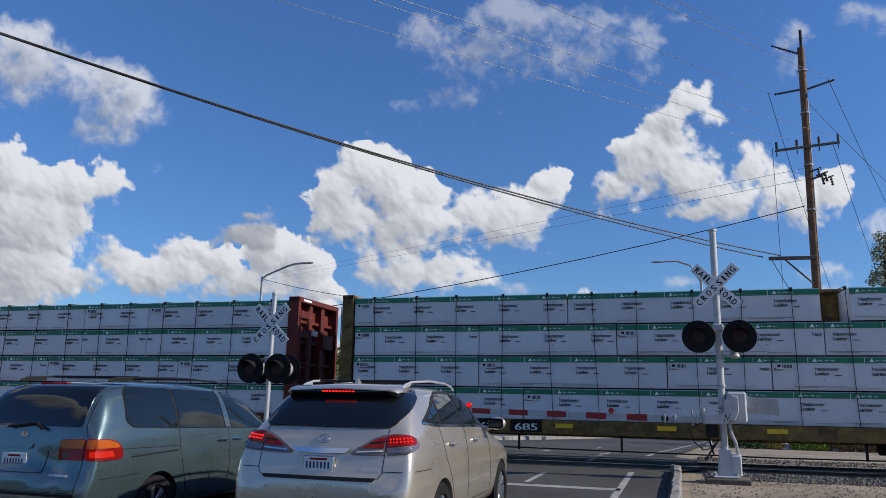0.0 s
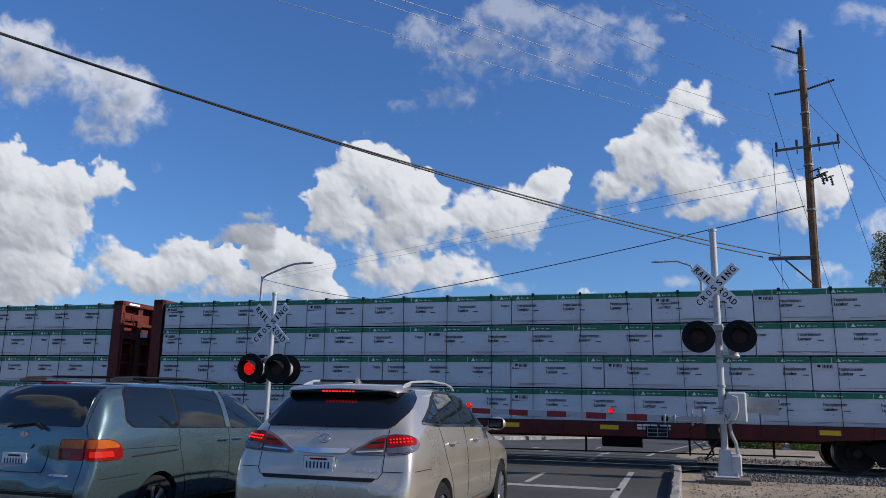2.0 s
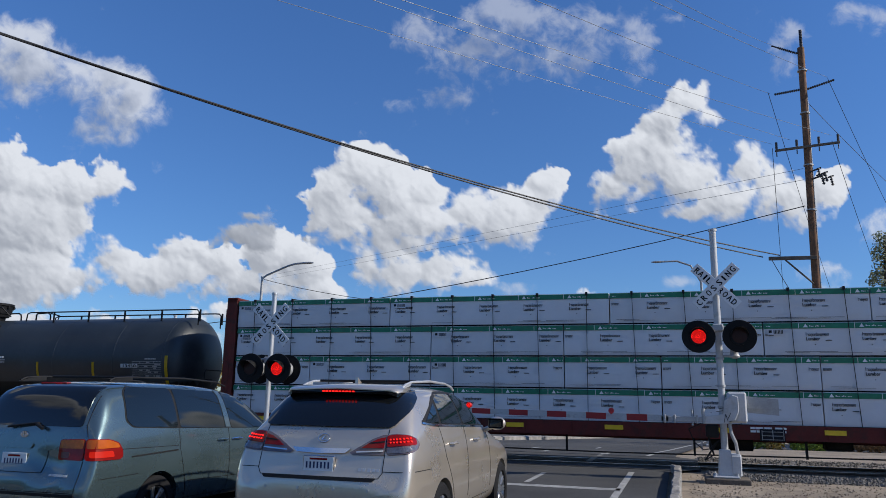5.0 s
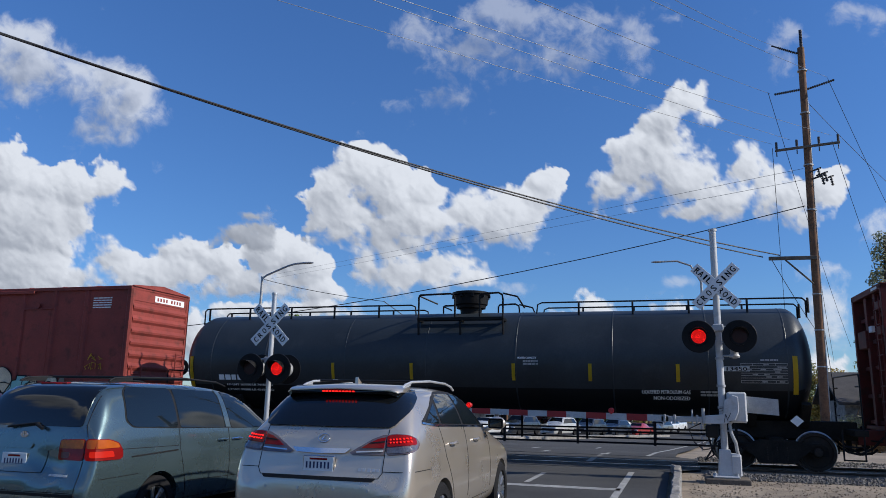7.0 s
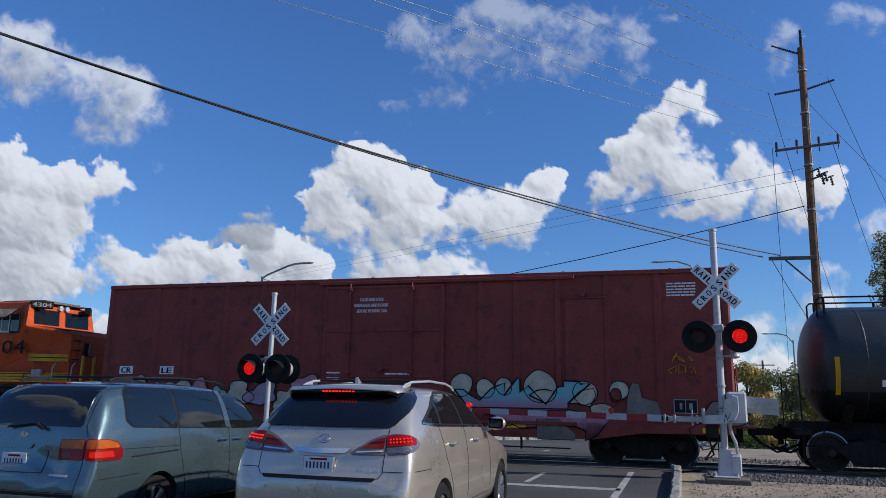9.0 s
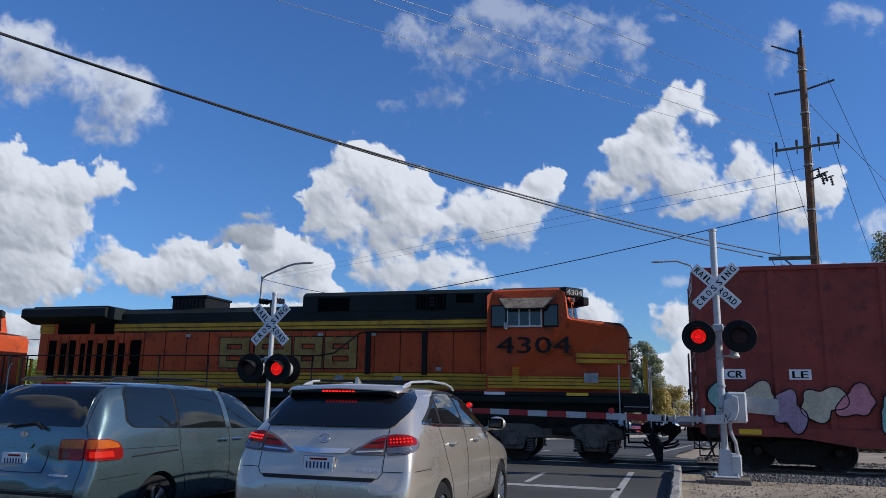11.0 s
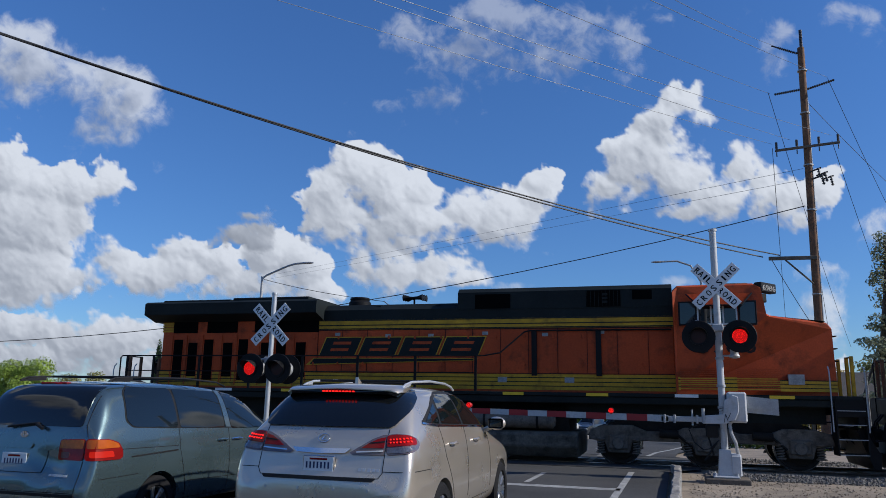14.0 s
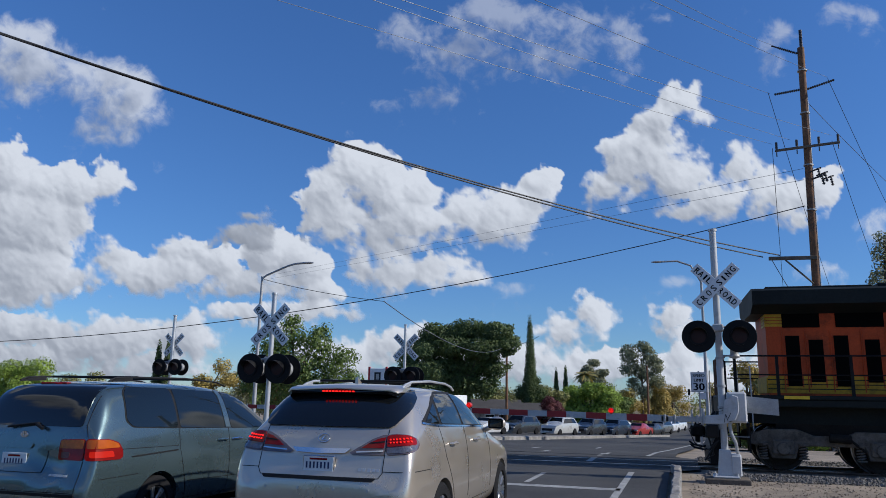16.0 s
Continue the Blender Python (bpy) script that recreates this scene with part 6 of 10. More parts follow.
        lathe(bm, [(4.18, 0.34), (4.38, 0.34), (4.43, 0.29), (4.49, 0.31), (4.53, 0.28), (4.53, 0.001)], 24, "z", centre=(-2.9, 0, 0))
        part("exhaust_stack", bm, BK, loco, "black round exhaust stack", True)
    bm = bmesh.new()
    for y in (-0.2, 0.0, 0.2):
        for s, L in ((1, 0.32), (-1, 0.28)):
            lathe(bm, [(-1.15, 0.03), (-1.15 + s * L * 0.5, 0.04), (-1.15 + s * L, 0.10), (-1.15 + s * L, 0.001)], 14, "x", centre=(0, y, 4.48 + 0.06 * (y + .2)))
    rod(bm, (-1.15, 0, 4.2), (-1.15, 0, 4.5), 0.03, 8)
    part("horn", bm, BK, loco, "multi-chime air horn", True)
    bm = bmesh.new()
    for x in (-2.2, -0.4, 0.2):
        rod(bm, (x, -0.8, 4.12), (x + 0.3, -0.8, 4.17), 0.02, 6)
        box(bm, x, x + 0.25, -0.5, 0.5, 4.2, 4.25)
    part("roof_hatch", bm, GR, loco)
    # cab and nose
    bm = bmesh.new()
    ring = [(6.2, 1.77), (6.2, 4.36), (6.32, 4.48), (8.10, 4.50), (8.28, 4.40), (8.36, 3.72), (8.44, 3.68), (9.74, 3.52), (9.84, 3.40), (9.86, 1.77)]
    def halfw(x, z):
        w = 1.53 if x < 8.4 else 1.50 - (x - 8.4) * 0.27
        if z > 4.2:
            w -= (z - 4.2) * 0.6
        return w
    cols = []
    for t in (-1, -0.94, -0.4, 0.4, 0.94, 1):
        drop = 0.05 if abs(t) == 1 else 0.0
        cols.append([bm.verts.new((x, halfw(x, z) * t, z - (drop if z > 3.3 else 0))) for x, z in ring])
    n = len(ring)
    for a, b in zip(cols, cols[1:]):
        for i in range(n):
            bm.faces.new((a[i], a[(i + 1) % n], b[(i + 1) % n], b[i]))
    bm.faces.new(cols[0][::-1])
    bm.faces.new(cols[-1])
    bmesh.ops.recalc_face_normals(bm, faces=bm.faces[:])
    cab = part("cab", bm, OR, loco, "orange cab with a sloping nose")
    bm = bmesh.new()
    prism(bm, [(8.48, 3.690), (9.70, 3.538), (9.70, 3.548), (8.48, 3.700)], "y", -1.15, 1.15)
    part("nose_deck", bm, BK, cab)
    # nose stripes
    bm = bmesh.new()
    if not modern:
        for z in (2.52, 2.66):
            prism(bm, [(8.55, -1.472), (9.80, -1.132), (9.80, -1.122), (8.55, -1.462)], "z", z, z + 0.1)
        prism(bm, [(6.25, -1.545), (8.5, -1.545), (8.5, -1.53), (6.25, -1.53)], "z", 1.86, 2.16)
        prism(bm, [(8.5, -1.488), (9.87, -1.115), (9.87, -1.095), (8.5, -1.47)], "z", 1.86, 2.16)
    else:
        prism(bm, [(6.25, -1.545), (8.5, -1.545), (8.5, -1.53), (6.25, -1.53)], "z", 1.86, 2.18)
        prism(bm, [(8.5, -1.488), (9.87, -1.115), (9.87, -1.095), (8.5, -1.47)], "z", 1.86, 2.12)
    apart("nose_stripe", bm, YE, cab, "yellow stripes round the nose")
    bm = bmesh.new()
    for z in (1.93, 2.02, 2.11):
        prism(bm, [(6.25, -1.550), (8.5, -1.550), (8.5, -1.54), (6.25, -1.54)], "z", z, z + 0.02)
        prism(bm, [(8.5, -1.493), (9.87, -1.120), (9.87, -1.105), (8.5, -1.48)], "z", z, z + 0.02)
    apart("band_line", bm, GR, cab)
    # side windows with frames and a visor
    for a, b in ((6.36, 6.72), (6.80, 7.66), (7.76, 8.10)):
        bm = bmesh.new()
        box(bm, a - 0.04, b + 0.04, -1.555, -1.525, 3.44, 4.04, bevel=0.006)
        fr = part("window_frame", bm, M["silver"] if a == 6.80 else BK, cab)
        if a == 6.80:
            for u0, u1 in ((a, a + 0.27), (a + 0.31, a + 0.55), (a + 0.59, b)):
                bm = bmesh.new()
                box(bm, u0, u1, -1.562, -1.55, 3.49, 3.99)
                part("pane", bm, M["cabglass"], fr)
        else:
            bm = bmesh.new()
            box(bm, a, b, -1.562, -1.55, 3.48, 4.0)
            part("pane", bm, M["cabglass"], fr)
    bm = bmesh.new()
    shade = [(6.52, -1.535, 4.22), (8.05, -1.535, 4.22), (7.78, -1.82, 3.90), (6.78, -1.82, 3.90)]
    bm.faces.new([bm.verts.new(p) for p in shade])
    bmesh.ops.solidify(bm, geom=bm.faces[:], thickness=0.02)
    sh = part("sunshade", bm, OR if modern else M["rustpaint"], cab, "peeling sunshade over the side window")
    bm = bmesh.new()
    tube(bm, [(p[0], p[1] - 0.012, p[2]) for p in shade[1:] + shade[:1]], 0.020, 5)
    part("shade_rim", bm, BK, sh)
    # windshield, on the slope between roof and nose
    for y0, y1 in ((-1.22, -0.14), (0.14, 1.22)):
        bm = bmesh.new()
        up = Vector((8.36 - 8.28, 0, 3.72 - 4.40)).normalized()
        nrm = Vector((up.z * -1, 0, up.x)) * 0.012
        a, b = Vector((8.295, 0, 4.27)) + nrm, Vector((8.355, 0, 3.76)) + nrm
        q = [bm.verts.new((a.x, y0, a.z)), bm.verts.new((a.x, y1, a.z)), bm.verts.new((b.x, y1, b.z)), bm.verts.new((b.x, y0, b.z))]
        bm.faces.new(q)
        bmesh.ops.solidify(bm, geom=bm.faces[:], thickness=0.02)
        part("windshield", bm, M["cabglass"], cab, "slanted windshield pane")
    # number boards over the windshield
    for y0 in (0.62, -1.30):
        bm = bmesh.new()
        box(bm, 8.20, 8.40, y0, y0 + 0.68, 4.26, 4.50, bevel=0.02)
        side = 1 if y0 > 0 else -1
        bmesh.ops.rotate(bm, verts=bm.verts[:], cent=(8.3, side * 0.96, 4.4), matrix=Matrix.Rotation(side * radians(38), 3, "Z"))
        bmesh.ops.translate(bm, verts=bm.verts[:], vec=(0.13, side * 0.10, 0.02))
        nb = part("number_board", bm, BK, cab, "lit number board on the cab corner")
    bm = bmesh.new()
    write(bm, road, 0.20, Matrix.Translation((8.404, -1.24, 4.30)) @ Matrix.Rotation(radians(90), 4, "Z") @ side_pose(0, 0, 0), width=0.56, bold=0.006)
    bmesh.ops.rotate(bm, verts=bm.verts[:], cent=(8.3, -0.96, 4.4), matrix=Matrix.Rotation(radians(-38), 3, "Z"))
    bmesh.ops.translate(bm, verts=bm.verts[:], vec=(0.13, -0.10, 0.02))
    part("road_number", bm, M["dullink"], nb)
    bm = bmesh.new()
    lathe(bm, [(8.24, 0.09), (8.38, 0.09)], 14, "x", centre=(0, -0.14, 4.38))
    lathe(bm, [(8.24, 0.09), (8.38, 0.09)], 14, "x", centre=(0, 0.14, 4.38))
    apart("headlight", bm, M["clearlens"], cab)
    # roof aerial, mirror, vents, door handle
    bm = bmesh.new()
    if modern:
        box(bm, 7.2, 8.1, -0.6, 0.6, 4.50, 4.62, bevel=0.03)
    else:
        box(bm, 6.4, 8.4, -1.0, 1.0, 4.50, 4.55, bevel=0.01)
        box(bm, 6.5, 8.3, -0.8, 0.8, 4.55, 4.60, bevel=0.01)
    part("air_conditioner", bm, M["truckgrey"], cab, "low roof air conditioner")
    bm = bmesh.new()
    box(bm, 6.70, 6.78, -1.66, -1.58, 3.38, 3.56, bevel=0.01)
    rod(bm, (6.74, -1.62, 3.5), (6.74, -1.53, 3.5), 0.015, 6)
    part("mirror", bm, M["galv"], cab)
    bm = bmesh.new()
    for x0 in (6.3, 7.6) if modern else (6.9,):
        for k in range(11):
            box(bm, x0, x0 + (0.95 if modern else 0.18), -1.552, -1.53, 1.86 + k * 0.05, 1.885 + k * 0.05)
    part("vent", bm, OR if modern else YE, cab, "louvred vent in the cab side")
    bm = bmesh.new()
    a, b = ((6.49, 8.44) if not modern else (6.70, 8.07))
    write(bm, road, 0.62, side_pose(a, -1.536, 2.76), width=b - a, bold=0.010)
    part("road_number", bm, M["wornblack"], cab, "large black road number")
    bm = bmesh.new()
    box(bm, 8.75, 9.1, -1.47, -1.38, 2.02, 2.26)
    apart("notice", bm, M["dullink"], cab)
    # headlights, door and grab irons on the nose front
    bm = bmesh.new()
    box(bm, 9.82, 9.86, -0.75, -0.15, 1.9, 3.3, bevel=0.02)
    part("nose_door", bm, OR, cab)
    bm = bmesh.new()
    box(bm, 9.855, 9.875, -0.58, -0.32, 2.75, 3.15, bevel=0.02)
    part("nose_pane", bm, M["cabglass"], cab)
    bm = bmesh.new()
    for z in (2.6, 2.9, 3.2):
        tube(bm, [(9.83, -0.98, z), (9.95, -1.0, z), (9.95, -0.8, z), (9.84, -0.78, z)], 0.014, 6)
    apart("grab_iron", bm, BK, cab)
    # plain letter-like blocks along the hood
    if not modern:
        for x, wide in ((-2.26, 1.00), (-1.06, 1.20), (0.25, 0.90), (1.24, 1.00)):
            # a plain block with two openings, edged in dark green
            def ring(grow, z_grow):
                b = bmesh.new()
                st = 0.24 + grow
                for a, e, c, f in ((0, st, 0, 1), (wide - st, wide, 0, 1), (st, wide - st, 0, 0.19 / 0.9), (st, wide - st, 0.36 / 0.9, 0.54 / 0.9), (st, wide - st, 0.71 / 0.9, 1)):
                    y0 = -0.950 if grow else -0.956
                    box(b, x + a - (grow if a == 0 else 0), x + e + (grow if e == wide else 0), y0, -0.943, 2.37 + 0.9 * c - z_grow, 2.37 + 0.9 * f + z_grow)
                return b
            mk = part("hood_mark", ring(0.0, 0.0), M["wornmark"], loco, "worn yellow block mark")
            part("mark_outline", ring(0.03, 0.03), GR, mk)
    else:
        sl = 0.42
        for k in range(4):
            x = -3.72 + k * 1.22
            bm = bmesh.new()
            def par(u0, u1, z0, z1, y0, y1, target):
                prism(target, [(x + u0 + sl * (z0 - 2.74), z0), (x + u1 + sl * (z0 - 2.74), z0), (x + u1 + sl * (z1 - 2.74), z1), (x + u0 + sl * (z1 - 2.74), z1)], "y", y0, y1)
            par(-0.03, 1.13, 2.72, 3.27, -0.948, -0.94, bm)
            mk = part("hood_mark", bm, YE, loco, "slanted dark block mark edged in yellow")
            bm = bmesh.new()
            par(0, 1.10, 2.75, 3.24, -0.953, -0.945, bm)
            part("mark_fill", bm, GR, mk)
            bm = bmesh.new()
            par(0.28, 0.84, 2.86, 2.94, -0.957, -0.948, bm)
            par(0.28, 0.84, 3.05, 3.13, -0.957, -0.948, bm)
            part("mark_gap", bm, OR, mk)
        bm = bmesh.new()
        prism(bm, [(-4.15, 2.46), (1.0, 2.60), (1.05, 2.66), (-3.9, 2.66)], "y", -0.948, -0.94)
        sw = part("swoosh", bm, YE, loco, "long slanted dark stripe edged in yellow")
        bm = bmesh.new()
        prism(bm, [(-4.02, 2.49), (0.9, 2.61), (0.95, 2.645), (-3.88, 2.645)], "y", -0.953, -0.945)
        part("swoosh_fill", bm, GR, sw)
    # handrails
    for s in (-1, 1):
        y = s * 1.45
        xs = [-9.95, -9.0, -7.4, -5.7, -4.0, -2.3, -0.6, 1.1]
        bm = bmesh.new()
        for x in xs:
            if modern:
                box(bm, x - 0.035, x + 0.035, y - 0.02, y + 0.02, 1.77, 2.72)
            else:
                rod(bm, (x, y, 1.77), (x, y, 2.70), 0.022, 6)
        for z in (2.70,):
            tube(bm, [(-10.2, y, 1.8), (-10.2, y, z - 0.06), (-10.14, y, z), (1.3, y, z), (1.75, s * 1.4, z + 0.08), (2.35, s * 1.05, 3.36), (2.5, s * 0.99, 3.40), (6.15, s * 0.99, 3.40)], 0.022, 6)
        if modern:
            tube(bm, [(-9.9, y, 2.25), (1.1, y, 2.25)], 0.016, 6)
        part("handrail", bm, BK, loco, "black walkway handrail", True)
        for x in (2.6, 4.3):
            bm = bmesh.new()
            box(bm, x - 0.07, x + 0.07, s * 0.97 - 0.03, s * 0.97 + 0.03, 2.2, 3.4)
            part("post", bm, BK, loco)
        # stepwells at both ends
        for e in (-1, 1):
            x0, x1 = sorted((e * 9.72, e * 10.32))
            well = bmesh.new()
            y0, y1 = sorted((s * 0.95, s * 1.5))
            box(well, x0, x1, y0, y0 + 0.03, 1.3, 1.7)
            for xx in (x0 - 0.03, x1):
                box(well, xx, xx + 0.03, y0, y1, 0.42, 1.75)
            st = part("stepwell", well, BK, loco, "dark stepwell with pale step edges")
            bm = bmesh.new()
            for z in (0.46, 0.80, 1.13, 1.45):
                box(bm, x0, x1, y0, y1, z - 0.025, z)
            apart("tread", bm, M["underframe"], st)
            bm = bmesh.new()
            for z in (0.46, 0.80, 1.13, 1.45):
                box(bm, x0, x1, s * 1.505 - 0.006, s * 1.505 + 0.006, z - 0.022, z - 0.004)
            apart("step_edge", bm, M["galv"], st)
            bm = bmesh.new()
            for xx in (e * 9.62, e * 10.36):
                tube(bm, [(xx, s * 1.53, 0.95), (xx, s * 1.53, 2.25), (xx, s * 1.50, 2.38), (xx, s * 1.42, 2.45)], 0.016, 6)
            part("step_handrail", bm, M["galv"], st, "pale grab rail", True)
    # end platforms: posts, plates, plow and couplers
    for e in (-1, 1):
        bm = bmesh.new()
        box(bm, min(e * 10.15, e * 10.33), max(e * 10.15, e * 10.33), -1.45, 1.45, 1.1, 1.74, bevel=0.02)
        part("end_plate", bm, BK, loco)
        for y in (-0.95, -0.45, 0.45, 0.95):
            bm = bmesh.new()
            box(bm, e * 10.24 - 0.04, e * 10.24 + 0.04, y - 0.04, y + 0.04, 1.77, 2.72, bevel=0.01)
            part("end_post", bm, YE if e > 0 else M["wood"], loco, "end platform post")
        for s in (-1, 1):
            bm = bmesh.new()
            tube(bm, [(e * 10.24, s * 0.95, 2.7), (e * 10.24, s * 0.5, 2.7)], 0.02, 6)
            part("end_rail", bm, BK, loco)
        bm = bmesh.new()
        prism(bm, [(e * 10.30, 1.05), (e * 10.62, 0.45), (e * 10.60, 0.12), (e * 10.45, 0.12), (e * 10.15, 1.0)], "y", -1.25, 1.25)
        part("snow_plow", bm, BK, loco, "black pilot plow")
        bm = bmesh.new()
        for y in (-0.8, -0.6, -0.4, 0.4, 0.6):
            tube(bm, [(e * 10.33, y, 1.35), (e * 10.5, y, 1.15), (e * 10.62, y, 0.72), (e * 10.72, y, 0.75)], 0.025, 6)
        apart("hose", bm, M["plastic"], loco, "hanging black hoses", True)
        coupler(loco, e * 10.82, e)
        loco_truck(loco, e * 6.85, e)
    # fuel tank and air reservoirs
    bm = bmesh.new()
    prism(bm, [(-1.30, 0.78), (-1.42, 0.70), (-1.42, 0.40), (-1.15, 0.14), (1.15, 0.14), (1.42, 0.40), (1.42, 0.70), (1.30, 0.78)], "x", -3.55, 3.75)
    bmesh.ops.bevel(bm, geom=bm.edges[:], offset=0.03, segments=1, affect="EDGES")
    part("fuel_tank", bm, M["tankgrey"], loco, "dusty dark fuel tank")
    bm = bmesh.new()
    box(bm, -3.4, 3.5, -0.9, 0.9, 0.78, 1.5)
    part("tank_frame", bm, M["underframe"], loco)
    for y in (-1.22,):
        for x0, x1 in ((-2.4, 0.2), (0.9, 3.2)):
            bm = bmesh.new()
            lathe(bm, [(x0, 0.001), (x0 + 0.02, 0.12), (x0 + 0.10, 0.2), (x1 - 0.10, 0.2), (x1 - 0.02, 0.12), (x1, 0.001)], 20, "x", centre=(0, y, 1.04))
            part("air_reservoir", bm, M["truckgrey"], loco, "grey cylindrical air reservoir", True)
            bm = bmesh.new()
            for x in (x0 + 0.4, x1 - 0.5):
                lathe(bm, [(x, 0.2), (x, 0.215), (x + 0.06, 0.215), (x + 0.06, 0.2)], 20, "x", centre=(0, y, 1.04))
            apart("reservoir_strap", bm, M["underframe"], loco)
    bm = bmesh.new()
    box(bm, -3.5, -2.55, -1.40, -0.95, 0.80, 1.32, bevel=0.02)
    part("equipment_box", bm, M["truckgrey"], loco, "pale grey equipment box")
    return loco


M["wornblack"] = surface("worn_black_paint", (0.022, 0.014, 0.012), 0.75, 0, 0.3, 5, 0.05, 30, (0.09, 0.03, 0.014), 0.35)
M["tankgrey"] = surface("dusty_tank", (0.12, 0.107, 0.088), 0.85, 0, 0.4, 1.2, 0.1, 25, (0.03, 0.027, 0.024), 0.6, spec=0.2)
M["rustpaint"] = surface("peeling_paint", (0.42, 0.38, 0.30), 0.8, 0, 0.3, 4, 0.1, 25, (0.18, 0.06, 0.03), 0.8)
locomotive(-107.42, "4304", False, "orange diesel locomotive with yellow bands and worn marks")
locomotive(-128.90, "6986", True, "orange diesel locomotive with a long radiator overhang")


# ---------------------------------------------------------------- road vehicles
def lerp(table, y):
    for (y0, *a), (y1, *b) in zip(table, table[1:]):
        if y <= y1:
            k = max(0.0, (y - y0) / (y1 - y0))
            return [p + (q - p) * k for p, q in zip(a, b)]
    return list(table[-1][1:])


def shell(stations, axles, arch, level=2):
    """A car body from stations (y, bottom, top, half width, belt height, belt half width, roof half width), wheel arches cut out."""
    bm = bmesh.new()
    rings = []
    for y, zb, zt, hw, zbelt, bw, rw in stations:
        half = [(0, zb), (hw * 0.82, zb), (hw * 0.965, zb + 0.10), (hw, max(zb + 0.2, 0.66)), (hw * 0.99, 0.95), (bw, zbelt), (rw + (bw - rw) * 0.22, zt - 0.10), (rw * 0.86, zt - 0.025), (0, zt)]
        caps = (9, 9, 0.40, 0.25, 0.16, 0.09, 0.055, 0.02, 0.0)
        half = [(x, min(z, zt - c) if c < 9 else z) for (x, z), c in zip(half, caps)]
        ring = [bm.verts.new((x, y, z)) for x, z in half] + [bm.verts.new((-x, y, z)) for x, z in half[-2:0:-1]]
        rings.append(ring)
    n = len(rings[0])
    for a, b in zip(rings, rings[1:]):
        for k in range(n):
            bm.faces.new((a[k], a[(k + 1) % n], b[(k + 1) % n], b[k]))
    bm.faces.new(rings[0][::-1])
    bm.faces.new(rings[-1])
    bmesh.ops.recalc_face_normals(bm, faces=bm.faces[:])
    me = bpy.data.meshes.new("shell")
    bm.to_mesh(me)
    bm.free()
    ob = new("shell", me)
    sub = ob.modifiers.new("round", "SUBSURF")
    sub.levels = sub.render_levels = level
    cb = bmesh.new()
    for y, z in axles:
        for s in (-1, 1):
            rod(cb, (s * 0.60, y, z), (s * 1.3, y, z), arch, 36)
    cm = bpy.data.meshes.new("cutter")
    cb.to_mesh(cm)
    cb.free()
    cut = new("cutter", cm)
    cutting = ob.modifiers.new("arches", "BOOLEAN")
    cutting.operation, cutting.object, cutting.solver = "DIFFERENCE", cut, "EXACT"
    dg = bpy.context.evaluated_depsgraph_get()
    out = bpy.data.meshes.new_from_object(ob.evaluated_get(dg))
    bpy.data.objects.remove(ob)
    bpy.data.objects.remove(cut)
    return out


def tree_of(me):
    return BVHTree.FromPolygons([v.co for v in me.vertices], [p.vertices for p in me.polygons])


def patch(bvh, poly, axis, lift=0.004, cell=0.05, thick=0.012, hub=0.62, flip=False):
    """A thin sheet laid on a body: poly in (x, z) seen from behind (axis 'y'), (y, z) seen from the right (axis 'x'),
    or (degrees / 100, z) round the rear corner (axis 'c'), 0 pointing back and 0.9 to the right."""
    bm = bmesh.new()
    bm.faces.new([bm.verts.new((p[0], p[1], 0)) for p in poly])
    us, vs = [p[0] for p in poly], [p[1] for p in poly]
    for k, lo, hi in ((0, min(us), max(us)), (1, min(vs), max(vs))):
        q = lo + cell
        while q < hi - cell * 0.3:
            nrm = (1, 0, 0) if k == 0 else (0, 1, 0)
            bmesh.ops.bisect_plane(bm, geom=bm.verts[:] + bm.edges[:] + bm.faces[:], plane_co=(q, q, 0), plane_no=nrm)
            q += cell
    for v in bm.verts:
        u, w = v.co.x, v.co.y
        if axis == "y":
            hit, nrm, _, _ = bvh.ray_cast(Vector((u, -3, w)), Vector((0, 1, 0)))
        elif axis == "c":
            out = Vector((math.sin(radians(u * 100)), -math.cos(radians(u * 100)), 0))
            hit, nrm, _, _ = bvh.ray_cast(Vector((0.40, hub, w)) + out * 3, -out)
        else:
            hit, nrm, _, _ = bvh.ray_cast(Vector((3, u, w)), Vector((-1, 0, 0)))
        if hit is None:
            near, nrm, _, _ = bvh.find_nearest(Vector((u, 0.3, w)) if axis == "y" else Vector((0.9, u, w)))
            hit = near
        v.co = hit + nrm * lift
    bmesh.ops.recalc_face_normals(bm, faces=bm.faces[:])
    mid = bm.faces[:][0]
    turn = radians(100 * (min(us) + max(us)) / 2)
    want = {"y": Vector((0, -1, 0)), "x": Vector((1, 0, 0)), "c": Vector((math.sin(turn), -math.cos(turn), 0))}[axis]
    if sum(f.normal.dot(want) for f in bm.faces) < 0:
        bmesh.ops.reverse_faces(bm, faces=bm.faces[:])
    rim = [e for e in bm.edges if e.is_boundary]
    ext = bmesh.ops.extrude_edge_only(bm, edges=rim)
    for v in [g for g in ext["geom"] if isinstance(g, bmesh.types.BMVert)]:
        v.co -= want * thick
    if flip:
        for v in bm.verts:
            v.co.x *= -1
        bmesh.ops.reverse_faces(bm, faces=bm.faces[:])
    return bm


